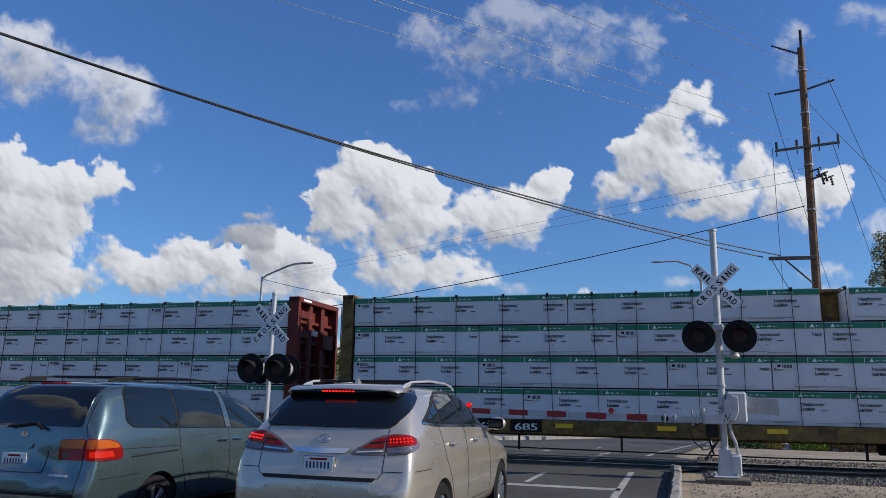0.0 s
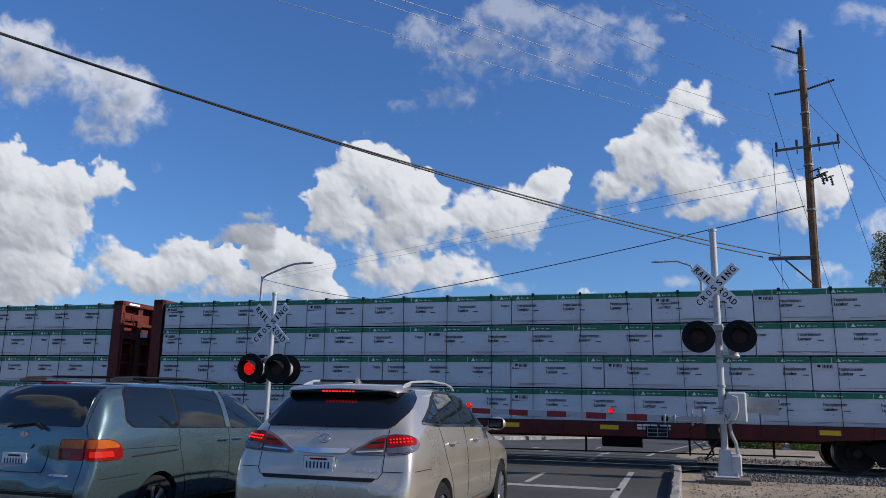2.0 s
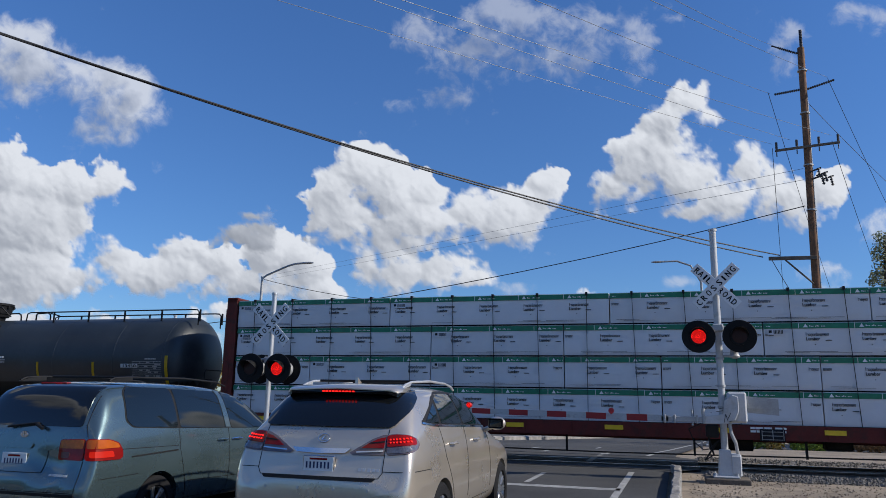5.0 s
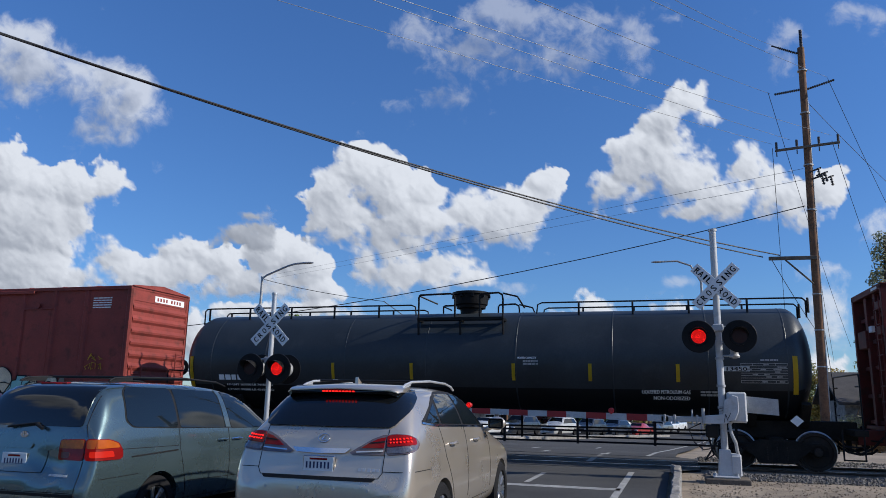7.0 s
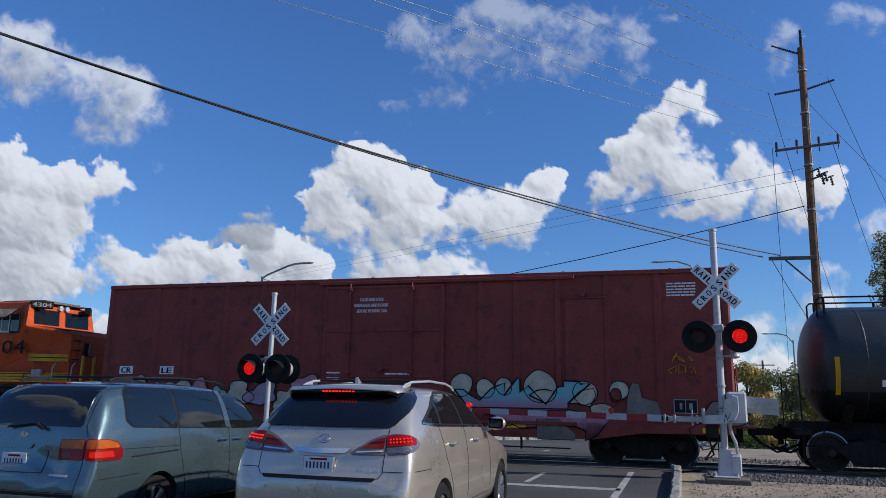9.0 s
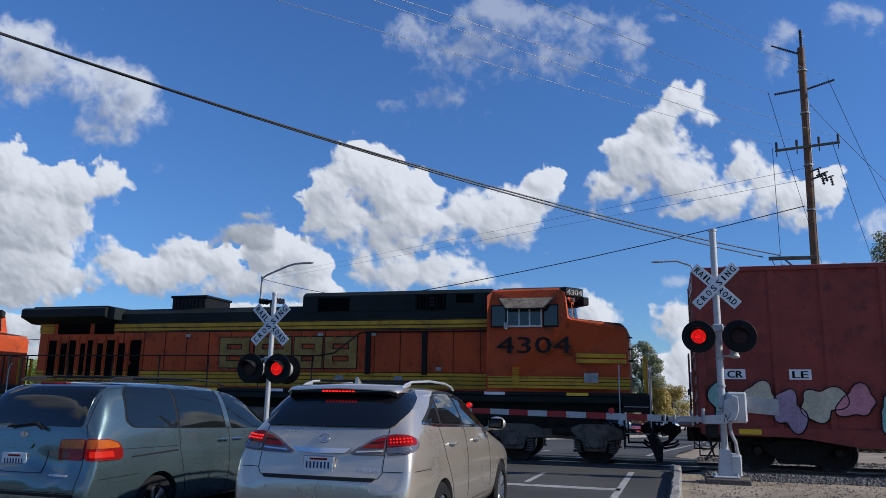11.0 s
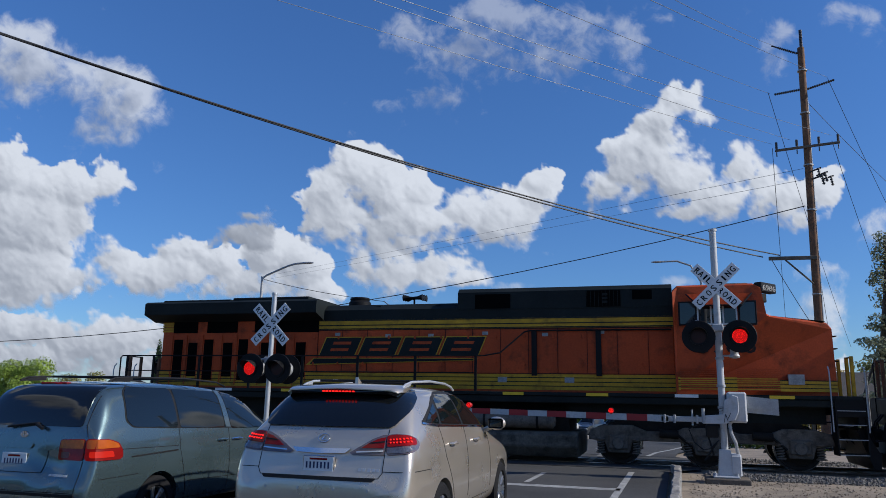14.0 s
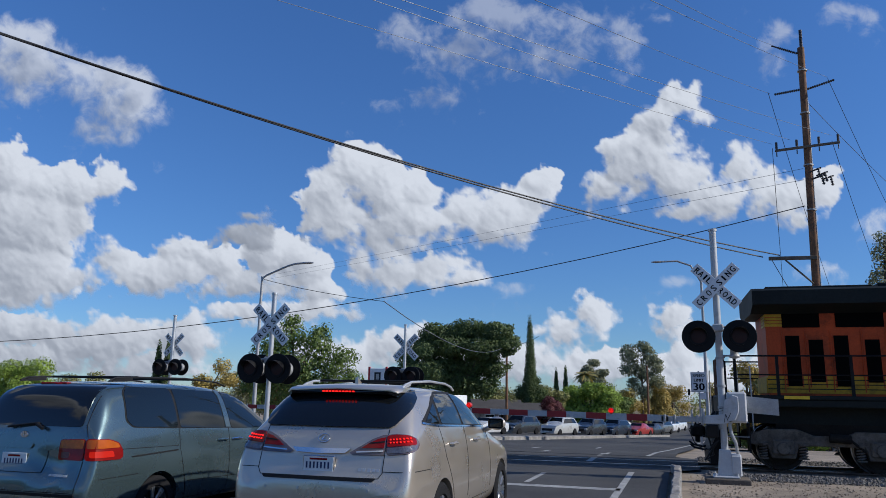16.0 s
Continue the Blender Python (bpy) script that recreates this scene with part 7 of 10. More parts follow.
def rounded(pts, r=0.04, n=4):
    """Round the corners of a polygon."""
    out = []
    m = len(pts)
    for i in range(m):
        p, a, b = Vector(pts[i]), Vector(pts[i - 1]), Vector(pts[(i + 1) % m])
        ra = min(r, (a - p).length * 0.45)
        rb = min(r, (b - p).length * 0.45)
        s, e = p + (a - p).normalized() * ra, p + (b - p).normalized() * rb
        for k in range(n + 1):
            t = k / n
            q = s * (1 - t) ** 2 + p * 2 * t * (1 - t) + e * t ** 2
            out.append((q.x, q.y))
    return out


def line_poly(a, b, w):
    a, b = Vector(a), Vector(b)
    d = (b - a).normalized()
    n = Vector((-d.y, d.x)) * w / 2
    return [tuple(a + n), tuple(b + n), tuple(b - n), tuple(a - n)]


def mirror_poly(poly):
    return [(-x, z) for x, z in poly][::-1]


def road_wheel(car, x, y, r, width, style):
    s = 1 if x > 0 else -1
    key = ("tyre", r)
    if key not in PARTS:
        bm = bmesh.new()
        w = width / 2
        lathe(bm, [(-w, r * 0.68), (-w, r * 0.90), (-w * 0.8, r * 0.985), (-w * 0.3, r), (w * 0.3, r), (w * 0.8, r * 0.985), (w, r * 0.90), (w, r * 0.68), (w * 0.7, r * 0.62), (-w * 0.7, r * 0.62)], 40, "x")
        PARTS[key] = proto(finish("tyre", bm, M["rubber"], smooth=True))
        bm = bmesh.new()
        lathe(bm, [(-w * 0.9, r * 0.67), (w * 0.8, r * 0.67), (w * 0.8, r * 0.62), (w * 0.2, r * 0.58), (w * 0.2, 0.06)], 40, "x", mi=1)
        for f in bm.faces:
            f.material_index = 1 if abs(f.normal.x) > 0.8 else 0
        for k in range(style):
            a = 2 * math.pi * k / style
            for d in (-0.09, 0.09):
                p = Vector((w * 0.62, math.cos(a + d * 0.4) * 0.07, math.sin(a + d * 0.4) * 0.07))
                q = Vector((w * 0.72, math.cos(a + d) * r * 0.645, math.sin(a + d) * r * 0.645))
                rod(bm, p, q, 0.018, 6)
        lathe(bm, [(w * 0.5, 0.08), (w * 0.74, 0.07), (w * 0.78, 0.04), (w * 0.78, 0.001)], 16, "x")
        PARTS[("rim", r)] = proto(finish("rim", bm, [M["rim"], M["plastic"]], smooth=True))
    t = same("wheel", PARTS[key], car, pose(x - s * width / 2, y, r, 0, 0, 0 if s > 0 else 180))
    same("rim", PARTS[("rim", r)], t, Matrix(), "silver alloy rim")
    return t


def suv():
    car = thing("suv", pose(-3.24, 6.38, 0, 0, 0, 0.6), "champagne silver SUV stopped with its brake lights lit", "car", "waiting cars")
    st = [(0.00, 0.48, 0.80, 0.74, 0.78, 0.70, 0.60), (0.03, 0.40, 0.86, 0.84, 0.84, 0.78, 0.66), (0.07, 0.36, 0.95, 0.885, 0.92, 0.82, 0.70), (0.12, 0.34, 1.12, 0.905, 1.06, 0.84, 0.70),
          (0.20, 0.32, 1.30, 0.92, 1.20, 0.855, 0.66), (0.34, 0.30, 1.46, 0.93, 1.26, 0.86, 0.64), (0.52, 0.28, 1.62, 0.935, 1.28, 0.865, 0.62), (0.66, 0.27, 1.665, 0.94, 1.285, 0.87, 0.655),
          (1.03, 0.26, 1.695, 0.94, 1.28, 0.875, 0.685), (1.6, 0.25, 1.715, 0.935, 1.26, 0.88, 0.69), (2.2, 0.25, 1.70, 0.935, 1.24, 0.88, 0.685), (2.7, 0.25, 1.63, 0.935, 1.22, 0.88, 0.665),
          (3.1, 0.25, 1.47, 0.935, 1.19, 0.88, 0.62), (3.5, 0.26, 1.25, 0.93, 1.12, 0.86, 0.66), (3.8, 0.27, 1.15, 0.93, 1.06, 0.84, 0.66), (4.3, 0.28, 1.06, 0.90, 0.98, 0.80, 0.62), (4.65, 0.30, 0.92, 0.82, 0.84, 0.72, 0.55), (4.77, 0.36, 0.75, 0.66, 0.70, 0.60, 0.45)]
    me = shell(st, ((1.03, 0.375), (3.77, 0.375)), 0.405)
    me.materials.clear()
    me.materials.append(M["champagne"])
    me.polygons.foreach_set("use_smooth", [True] * len(me.polygons))
    me.set_sharp_from_angle(angle=radians(38))
    body = same("body", me, car, Matrix(), "champagne metallic body")
    bvh = tree_of(me)
    G, P = M["autoglass"], M["plastic"]

    def lay(name, poly, axis, mat, label="", lift=0.004, parent=None, cell=0.05, both=False):
        ob = part(name, patch(bvh, poly, axis, lift, cell), mat, parent or car, label, 40)
        if both and axis == "y":
            part(name, patch(bvh, mirror_poly(poly), axis, lift, cell), mat, parent or car, label, 40)
        return ob

    # rear glass, hatch and spoiler
    lay("rear_window", rounded([(-0.67, 1.285), (0.655, 1.285), (0.70, 1.35), (0.735, 1.44), (0.70, 1.56), (0.60, 1.645), (-0.60, 1.645), (-0.70, 1.56), (-0.735, 1.44), (-0.70, 1.35)], 0.05), "y", G, "dark tinted rear window", 0.016, None, 0.03)
    bm = bmesh.new()
    rows = []
    for y, z, w, th in ((0.43, 1.648, 0.60, 0.010), (0.48, 1.668, 0.615, 0.022), (0.62, 1.692, 0.61, 0.04), (0.88, 1.704, 0.57, 0.05)):
        top = [(-w, y + 0.07, z - 0.030), (-w * 0.9, y + 0.01, z - 0.008), (0, y - 0.02, z + 0.010), (w * 0.9, y + 0.01, z - 0.008), (w, y + 0.07, z - 0.030)]
        rows.append([bm.verts.new(p) for p in top] + [bm.verts.new((p[0], p[1], p[2] - th)) for p in top[::-1]])
    for a, b in zip(rows, rows[1:]):
        for k in range(10):
            bm.faces.new((a[k], b[k], b[(k + 1) % 10], a[(k + 1) % 10]))
    bm.faces.new(rows[0])
    bm.faces.new(rows[-1][::-1])
    bmesh.ops.recalc_face_normals(bm, faces=bm.faces[:])
    sp = part("spoiler", bm, M["champagne"], car, "roof spoiler over the rear window", 50)
    bm = bmesh.new()
    rows = []
    for y, z, w, th in ((0.425, 1.637, 0.59, 0.030), (0.60, 1.64, 0.60, 0.05)):
        top = [(-w, y + 0.08, z - 0.034), (-w * 0.9, y + 0.01, z - 0.010), (0, y - 0.012, z + 0.006), (w * 0.9, y + 0.01, z - 0.010), (w, y + 0.08, z - 0.034)]
        rows.append([bm.verts.new(p) for p in top] + [bm.verts.new((p[0], p[1] + 0.02, p[2] - th)) for p in top[::-1]])
    for k in range(10):
        bm.faces.new((rows[0][k], rows[1][k], rows[1][(k + 1) % 10], rows[0][(k + 1) % 10]))
    bm.faces.new(rows[0])
    bm.faces.new(rows[1][::-1])
    bmesh.ops.recalc_face_normals(bm, faces=bm.faces[:])
    under = part("spoiler_underside", bm, G, sp, "gloss black spoiler edge")
    for k in range(10):
        bm = bmesh.new()
        box(bm, -0.17 + k * 0.036, -0.152 + k * 0.036, 0.400, 0.428, 1.617, 1.630, bevel=0.003)
        part("high_brake_diode", bm, M["brake"], sp, "lit red high brake diode")
    # tail lamps: inner on the hatch, outer on the body
    inner = [(0.29, 1.058), (0.40, 1.125), (0.50, 1.185), (0.585, 1.218), (0.625, 1.222), (0.625, 1.045), (0.32, 1.040)]
    outer = [(0.640, 1.222), (0.72, 1.232), (0.80, 1.222), (0.86, 1.19), (0.855, 1.13), (0.80, 1.075), (0.640, 1.045)]
    for q in (1, -1):
        pi = inner if q == 1 else mirror_poly(inner)
        po = outer if q == 1 else mirror_poly(outer)
        a = part("tail_lamp", patch(bvh, pi, "y", 0.012, 0.04), M["smokelens"], car, "smoked red tail lamp", 40)
        up = [(0.40, 1.10), (0.46, 1.14), (0.55, 1.185), (0.617, 1.200), (0.617, 1.105)]
        part("red_lens", patch(bvh, up if q == 1 else mirror_poly(up), "y", 0.016, 0.04), M["taillight"], a)
        for z in (1.075, 1.155):
            bar_ = line_poly((0.36 if z < 1.1 else 0.48, z - 0.01), (0.618, z + 0.005), 0.012)
            part("lamp_rib", patch(bvh, bar_ if q == 1 else mirror_poly(bar_), "y", 0.018, 0.06), M["chrome"] if z < 1.1 else P, a)
        def corner(name, poly, lift, mat, parent, label="", cell=0.04):
            return part(name, patch(bvh, poly, "c", lift, cell, 0.014, 0.75, q < 0), mat, parent, label, 40)
        b = corner("tail_lamp", rounded([(0.218, 1.220), (0.30, 1.232), (0.40, 1.224), (0.49, 1.19), (0.52, 1.14), (0.47, 1.095), (0.38, 1.065), (0.218, 1.045)], 0.02), 0.012, M["smokelens"], car, "smoked red tail lamp")
        corner("red_lens", rounded([(0.224, 1.212), (0.30, 1.224), (0.40, 1.216), (0.47, 1.185), (0.46, 1.14), (0.224, 1.115)], 0.015), 0.017, M["taillight"], b)
        corner("clear_lens", rounded([(0.224, 1.098), (0.40, 1.118), (0.47, 1.125), (0.44, 1.10), (0.36, 1.073), (0.224, 1.058)], 0.015), 0.017, M["smokeclear"], b)
        for r in range(2):
            for k in range(7):
                u, z = 0.245 + k * 0.026, 1.145 + r * 0.026 + k * 0.002
                corner("diode", rounded([(u, z), (u + 0.013, z), (u + 0.013, z + 0.012), (u, z + 0.012)], 0.004, 2), 0.022, M["brake"], b, "lit red brake diode", 0.2)
    # chrome strip, emblem, plate
    lay("chrome_strip", rounded([(-0.30, 1.092), (0, 1.088), (0.30, 1.092), (0.25, 1.050), (0, 1.042), (-0.25, 1.050)], 0.012), "y", M["chrome"], "chrome strip above the plate", 0.022)
    bm = bmesh.new()
    n = 28
    for k in range(n):
        a0, a1 = 2 * math.pi * k / n, 2 * math.pi * (k + 1) / n
        rod(bm, (0.055 * math.cos(a0), 0, 0.042 * math.sin(a0)), (0.055 * math.cos(a1), 0, 0.042 * math.sin(a1)), 0.006, 6)
    rod(bm, (0.01, 0, 0.03), (-0.018, 0, -0.015), 0.006, 6)
    rod(bm, (-0.018, 0, -0.015), (0.03, 0, -0.015), 0.006, 6)
    em = part("emblem", bm, M["chrome"], car, "round chrome emblem")
    hit = bvh.ray_cast(Vector((0, -3, 1.185)), Vector((0, 1, 0)))[0]
    low = bvh.ray_cast(Vector((0, -3, 1.145)), Vector((0, 1, 0)))[0]
    em.matrix_basis = Matrix.Translation((0, hit.y - 0.010, 1.185)) @ Matrix.Rotation(-math.atan2(hit.y - low.y, 0.04), 4, "X")
    hit = bvh.ray_cast(Vector((0, -3, 0.95)), Vector((0, 1, 0)))[0]
    bm = bmesh.new()
    box(bm, -0.165, 0.165, -0.014, 0.0, -0.085, 0.085, bevel=0.006)
    fr = part("plate_frame", bm, M["chrome"], car, "chrome licence plate frame")
    fr.location = (0.0, hit.y - 0.004, 0.945)
    bm = bmesh.new()
    box(bm, -0.150, 0.150, -0.018, -0.013, -0.070, 0.072)
    part("plate", bm, M["whiteink"], fr, "white licence plate")
    bm = bmesh.new()
    for k in range(7):
        box(bm, -0.126 + k * 0.037, -0.110 + k * 0.037, -0.0205, -0.0175, -0.030, 0.028)
    apart("plate_bar", bm, M["plateblue"], fr)
    bm = bmesh.new()
    box(bm, -0.09, 0.09, -0.0205, -0.0175, 0.045, 0.062)
    part("plate_header", bm, M["taillight"], fr)
    bm = bmesh.new()
    box(bm, -0.12, 0.12, -0.0205, -0.013, -0.082, -0.071)
    part("plate_footer", bm, P, fr)
    for k in range(5):
        x0 = 0.40 + k * 0.040 + (0.012 if k > 1 else 0)
        lay("badge_block", [(x0, 0.928), (x0 + 0.030, 0.929), (x0 + 0.030, 0.902), (x0, 0.901)], "y", M["silver"], "small chrome badge", 0.005)
    # seams of the hatch, bumper and plate recess
    seams = [((-0.637, 1.30), (-0.637, 0.90)), ((0.632, 1.28), (0.632, 0.90)), ((0.637, 0.90), (0.60, 0.845)), ((-0.637, 0.90), (-0.60, 0.845)), ((-0.60, 0.845), (0.60, 0.845)),
             ((0.637, 0.905), (0.88, 0.905)), ((-0.637, 0.905), (-0.88, 0.905))]
    for a, b in seams:
        part("panel_gap", patch(bvh, line_poly(a, b, 0.006), "y", 0.003, 0.06), P, body)
    lay("bumper_step", rounded([(-0.58, 0.842), (0.58, 0.842), (0.55, 0.815), (-0.55, 0.815)], 0.01), "y", P, "black bumper step pad", 0.006)
    for q in (1, -1):
        rf = [(0.66, 0.60), (0.80, 0.60), (0.80, 0.55), (0.66, 0.55)]
        part("reflector", patch(bvh, rf if q == 1 else mirror_poly(rf), "y", 0.006), M["taillight"], car, "red bumper reflector")
    for x in (-0.52, -0.18, 0.18, 0.52):
        hit = bvh.ray_cast(Vector((x, -3, 0.74)), Vector((0, 1, 0)))[0]
        bm = bmesh.new()
        rod(bm, (x, hit.y - 0.004, 0.74), (x, hit.y + 0.02, 0.74), 0.014, 12)
        part("parking_sensor", bm, M["silver"], body)
    lay("lower_valance", rounded([(-0.66, 0.52), (0.66, 0.52), (0.60, 0.42), (-0.60, 0.42)], 0.04), "y", P, "black lower valance", 0.006)
    # side glass: quarter, rear door, front door
    ql = rounded([(0.70, 1.335), (1.10, 1.31), (1.14, 1.52)], 0.03)
    rd = rounded([(1.16, 1.31), (1.92, 1.285), (1.86, 1.615), (1.48, 1.612), (1.22, 1.56)], 0.04)
    fd = rounded([(1.99, 1.283), (3.02, 1.245), (2.80, 1.37), (2.45, 1.54), (2.25, 1.605), (1.93, 1.615)], 0.04)
    surround = [(0.60, 1.335), (0.95, 1.300), (2.0, 1.265), (3.10, 1.225), (2.90, 1.36), (2.52, 1.56), (2.25, 1.635), (1.8, 1.645), (1.45, 1.638), (1.18, 1.575), (1.0, 1.49)]
    lay("window_surround", rounded(surround, 0.03), "x", P, "black window surround", 0.004)
    for poly, nm in ((ql, "quarter_window"), (rd, "rear_door_window"), (fd, "front_door_window")):
        lay(nm, poly, "x", M["sideglass"], "tinted side window", 0.008)
    lay("chrome_trim", [(0.62, 1.335), (0.95, 1.305), (2.0, 1.272), (3.08, 1.232), (3.08, 1.215), (2.0, 1.253), (0.95, 1.285), (0.60, 1.318)], "x", M["chrome"], "thin chrome trim under the windows", 0.010)
    for a, b in (((1.99, 1.26), (2.02, 0.50)), ((1.35, 0.72), (1.15, 0.98)), ((1.15, 0.98), (1.05, 1.29)), ((1.35, 0.72), (1.50, 0.45)), ((3.05, 1.2), (3.10, 0.5)), ((1.5, 0.44), (3.1, 0.44)), ((0.20, 0.905), (0.64, 0.90))):
        part("panel_gap", patch(bvh, line_poly(a, b, 0.006), "x", 0.003, 0.06), P, body)
    for y in (1.42, 2.42):
        bm = bmesh.new()
        tube(bm, [(0, -0.10, 0), (0.035, -0.085, 0), (0.045, 0, 0.004), (0.035, 0.085, 0), (0, 0.10, 0)], 0.014, 8)
        h = part("door_handle", bm, M["champagne"], car, "body-coloured door handle", True)
        hit = bvh.ray_cast(Vector((3, y, 1.10)), Vector((-1, 0, 0)))[0]
        h.location = (hit.x, y, 1.10)
    # mirror
    for s in (1, -1):
        bm = bmesh.new()
        lathe(bm, [(-0.07, 0.001), (-0.065, 0.06), (0.0, 0.085), (0.07, 0.06), (0.09, 0.001)], 18, "y")
        for v in bm.verts:
            v.co.x *= 1.35
        rod(bm, (-0.08 * s, 0.02, -0.05), (-0.2 * s, 0.03, -0.1), 0.03, 8)
        mr = part("door_mirror", bm, M["champagne"], car, "door mirror", True)
        mr.location = (s * 1.03, 3.0, 1.27)
        bm = bmesh.new()
        box(bm, -0.095, 0.095, -0.076, -0.066, -0.062, 0.062, bevel=0.02)
        part("mirror_glass", bm, M["autoglass"], mr)
    # roof rails, fin
    for s in (1, -1):
        bm = bmesh.new()
        tube(bm, [(s * 0.565, 0.72, 1.665), (s * 0.565, 0.82, 1.70), (s * 0.57, 1.0, 1.732), (s * 0.575, 1.6, 1.755), (s * 0.57, 2.2, 1.74), (s * 0.555, 2.5, 1.71), (s * 0.55, 2.62, 1.67)], 0.013, 10)
        part("roof_rail", bm, M["silver"], car, "silver roof rail", True)
        bm = bmesh.new()
        prism(bm, [(0.70, 1.66), (0.95, 1.69), (0.95, 1.728), (0.82, 1.705)], "x", s * 0.565 - 0.011, s * 0.565 + 0.011)
        part("rail_foot", bm, M["silver"], car)
    for y in (1.15, 2.05):
        bm = bmesh.new()
        rod(bm, (-0.56, y, 1.742), (0.56, y, 1.742), 0.013, 8)
        apart("cross_bar", bm, P, car)
    bm = bmesh.new()
    prism(bm, [(0.86, 1.70), (1.02, 1.70), (0.93, 1.735), (0.87, 1.775)], "x", -0.016, 0.016)
    part("antenna_fin", bm, M["champagne"], car, "shark fin antenna")
    for y in (1.03, 3.77):
        for s in (1, -1):
            road_wheel(car, s * 0.925, y, 0.372, 0.235, 10)
    bm = bmesh.new()
    box(bm, -0.7, 0.7, 0.35, 4.5, 0.2, 0.3)
    part("underbody", bm, M["void"], car)


def minivan():
    car = thing("minivan", pose(-6.58, 6.2, 0, 0, 0, 0), "teal grey minivan with a dented tailgate, stopped", "car", "waiting cars")
    st = [(0.00, 0.44, 0.70, 0.80, 0.66, 0.74, 0.66), (0.04, 0.38, 0.76, 0.88, 0.74, 0.80, 0.68), (0.09, 0.34, 0.92, 0.905, 0.90, 0.83, 0.70), (0.12, 0.32, 1.16, 0.915, 1.10, 0.85, 0.72), (0.16, 0.30, 1.30, 0.92, 1.18, 0.855, 0.72),
          (0.26, 0.28, 1.50, 0.925, 1.20, 0.86, 0.71), (0.36, 0.27, 1.655, 0.93, 1.20, 0.865, 0.70), (0.55, 0.26, 1.695, 0.93, 1.20, 0.87, 0.70), (1.1, 0.25, 1.715, 0.93, 1.195, 0.875, 0.705), (1.9, 0.25, 1.715, 0.93, 1.18, 0.88, 0.70), (2.6, 0.25, 1.68, 0.93, 1.165, 0.88, 0.68),
          (3.1, 0.25, 1.57, 0.93, 1.15, 0.88, 0.66), (3.5, 0.25, 1.36, 0.93, 1.12, 0.87, 0.66), (3.9, 0.26, 1.13, 0.92, 1.04, 0.85, 0.66), (4.4, 0.28, 1.00, 0.89, 0.93, 0.80, 0.60), (4.8, 0.30, 0.86, 0.80, 0.80, 0.70, 0.55), (4.93, 0.36, 0.70, 0.66, 0.66, 0.60, 0.45)]
    me = shell(st, ((1.10, 0.335), (4.0, 0.335)), 0.375)
    me.materials.clear()
    me.materials.append(M["van"])
    # a shallow dent in the tailgate
    for v in me.vertices:
        d = math.hypot((v.co.x - 0.36) / 0.20, (v.co.z - 0.80) / 0.20)
        if v.co.y < 0.2 and d < 1:
            v.co.y += 0.035 * (1 - d * d)
    me.polygons.foreach_set("use_smooth", [True] * len(me.polygons))
    me.set_sharp_from_angle(angle=radians(38))
    body = same("body", me, car, Matrix(), "teal grey metallic body")
    bvh = tree_of(me)
    P = M["plastic"]

    def lay(name, poly, axis, mat, label="", lift=0.004, parent=None, cell=0.05):
        return part(name, patch(bvh, poly, axis, lift, cell), mat, parent or car, label, 40)

    lay("rear_window", rounded([(-0.70, 1.215), (0.655, 1.215), (0.62, 1.635), (-0.66, 1.635)], 0.05), "y", M["autoglass"], "dark tinted tailgate window", 0.006)
    bm = bmesh.new()
    rod(bm, (-0.28, 0.10, 1.20), (0.10, 0.13, 1.245), 0.012, 6)
    rod(bm, (0.10, 0.10, 1.235), (0.20, 0.09, 1.19), 0.018, 8)
    part("rear_wiper", bm, P, car, "black rear wiper")
    crest = bvh.ray_cast(Vector((-0.08, -3, 1.662)), Vector((0, 1, 0)))[0]
    bm = bmesh.new()
    box(bm, -0.27, 0.10, crest.y - 0.012, crest.y + 0.05, 1.648, 1.676, bevel=0.006)
    hb = part("high_brake_light", bm, M["taillight"], car, "red high brake light")
    bm = bmesh.new()
    box(bm, -0.06, 0.03, crest.y - 0.016, crest.y, 1.654, 1.671, bevel=0.004)
    part("high_brake_lamp", bm, M["redlit"], hb)
    for q in (1, -1):
        def corner(name, poly, lift, mat, parent, label=""):
            return part(name, patch(bvh, poly, "c", lift, 0.04, 0.014, 0.62, q < 0), mat, parent, label, 40)
        gate_lamp = corner("tail_lamp", rounded([(0.045, 1.085), (0.345, 1.098), (0.345, 0.885), (0.045, 0.885)], 0.03), 0.012, M["taillight"], car, "amber and red tail lamp")
        corner("amber_lens", rounded([(0.06, 1.078), (0.338, 1.090), (0.338, 1.000), (0.06, 1.000)], 0.02), 0.017, M["amberdull"], gate_lamp)
        corner("reverse_lens", rounded([(0.09, 0.965), (0.20, 0.965), (0.20, 0.905), (0.09, 0.905)], 0.02), 0.017, M["dullreverse"], gate_lamp)
        side_lamp = corner("tail_lamp", rounded([(0.362, 1.098), (0.56, 1.092), (0.68, 1.055), (0.735, 0.985), (0.745, 0.91), (0.70, 0.885), (0.362, 0.885)], 0.03), 0.012, M["redlit"], car, "lit amber and red tail lamp on the body corner")
        corner("amber_lens", rounded([(0.370, 1.090), (0.55, 1.084), (0.66, 1.048), (0.695, 1.005), (0.370, 1.000)], 0.02), 0.017, M["amber"], side_lamp)
        corner("lit_lens", rounded([(0.40, 0.975), (0.60, 0.975), (0.62, 0.915), (0.40, 0.912)], 0.02), 0.017, M["brakesoft"], side_lamp, "lit brake lens")
    # tailgate handle, emblem, plate
    lay("garnish", rounded([(-0.44, 1.035), (0.10, 1.035), (0.08, 0.985), (-0.44, 0.985)], 0.025), "y", M["van"], "tailgate handle garnish", 0.018)
    bm = bmesh.new()
    n = 24
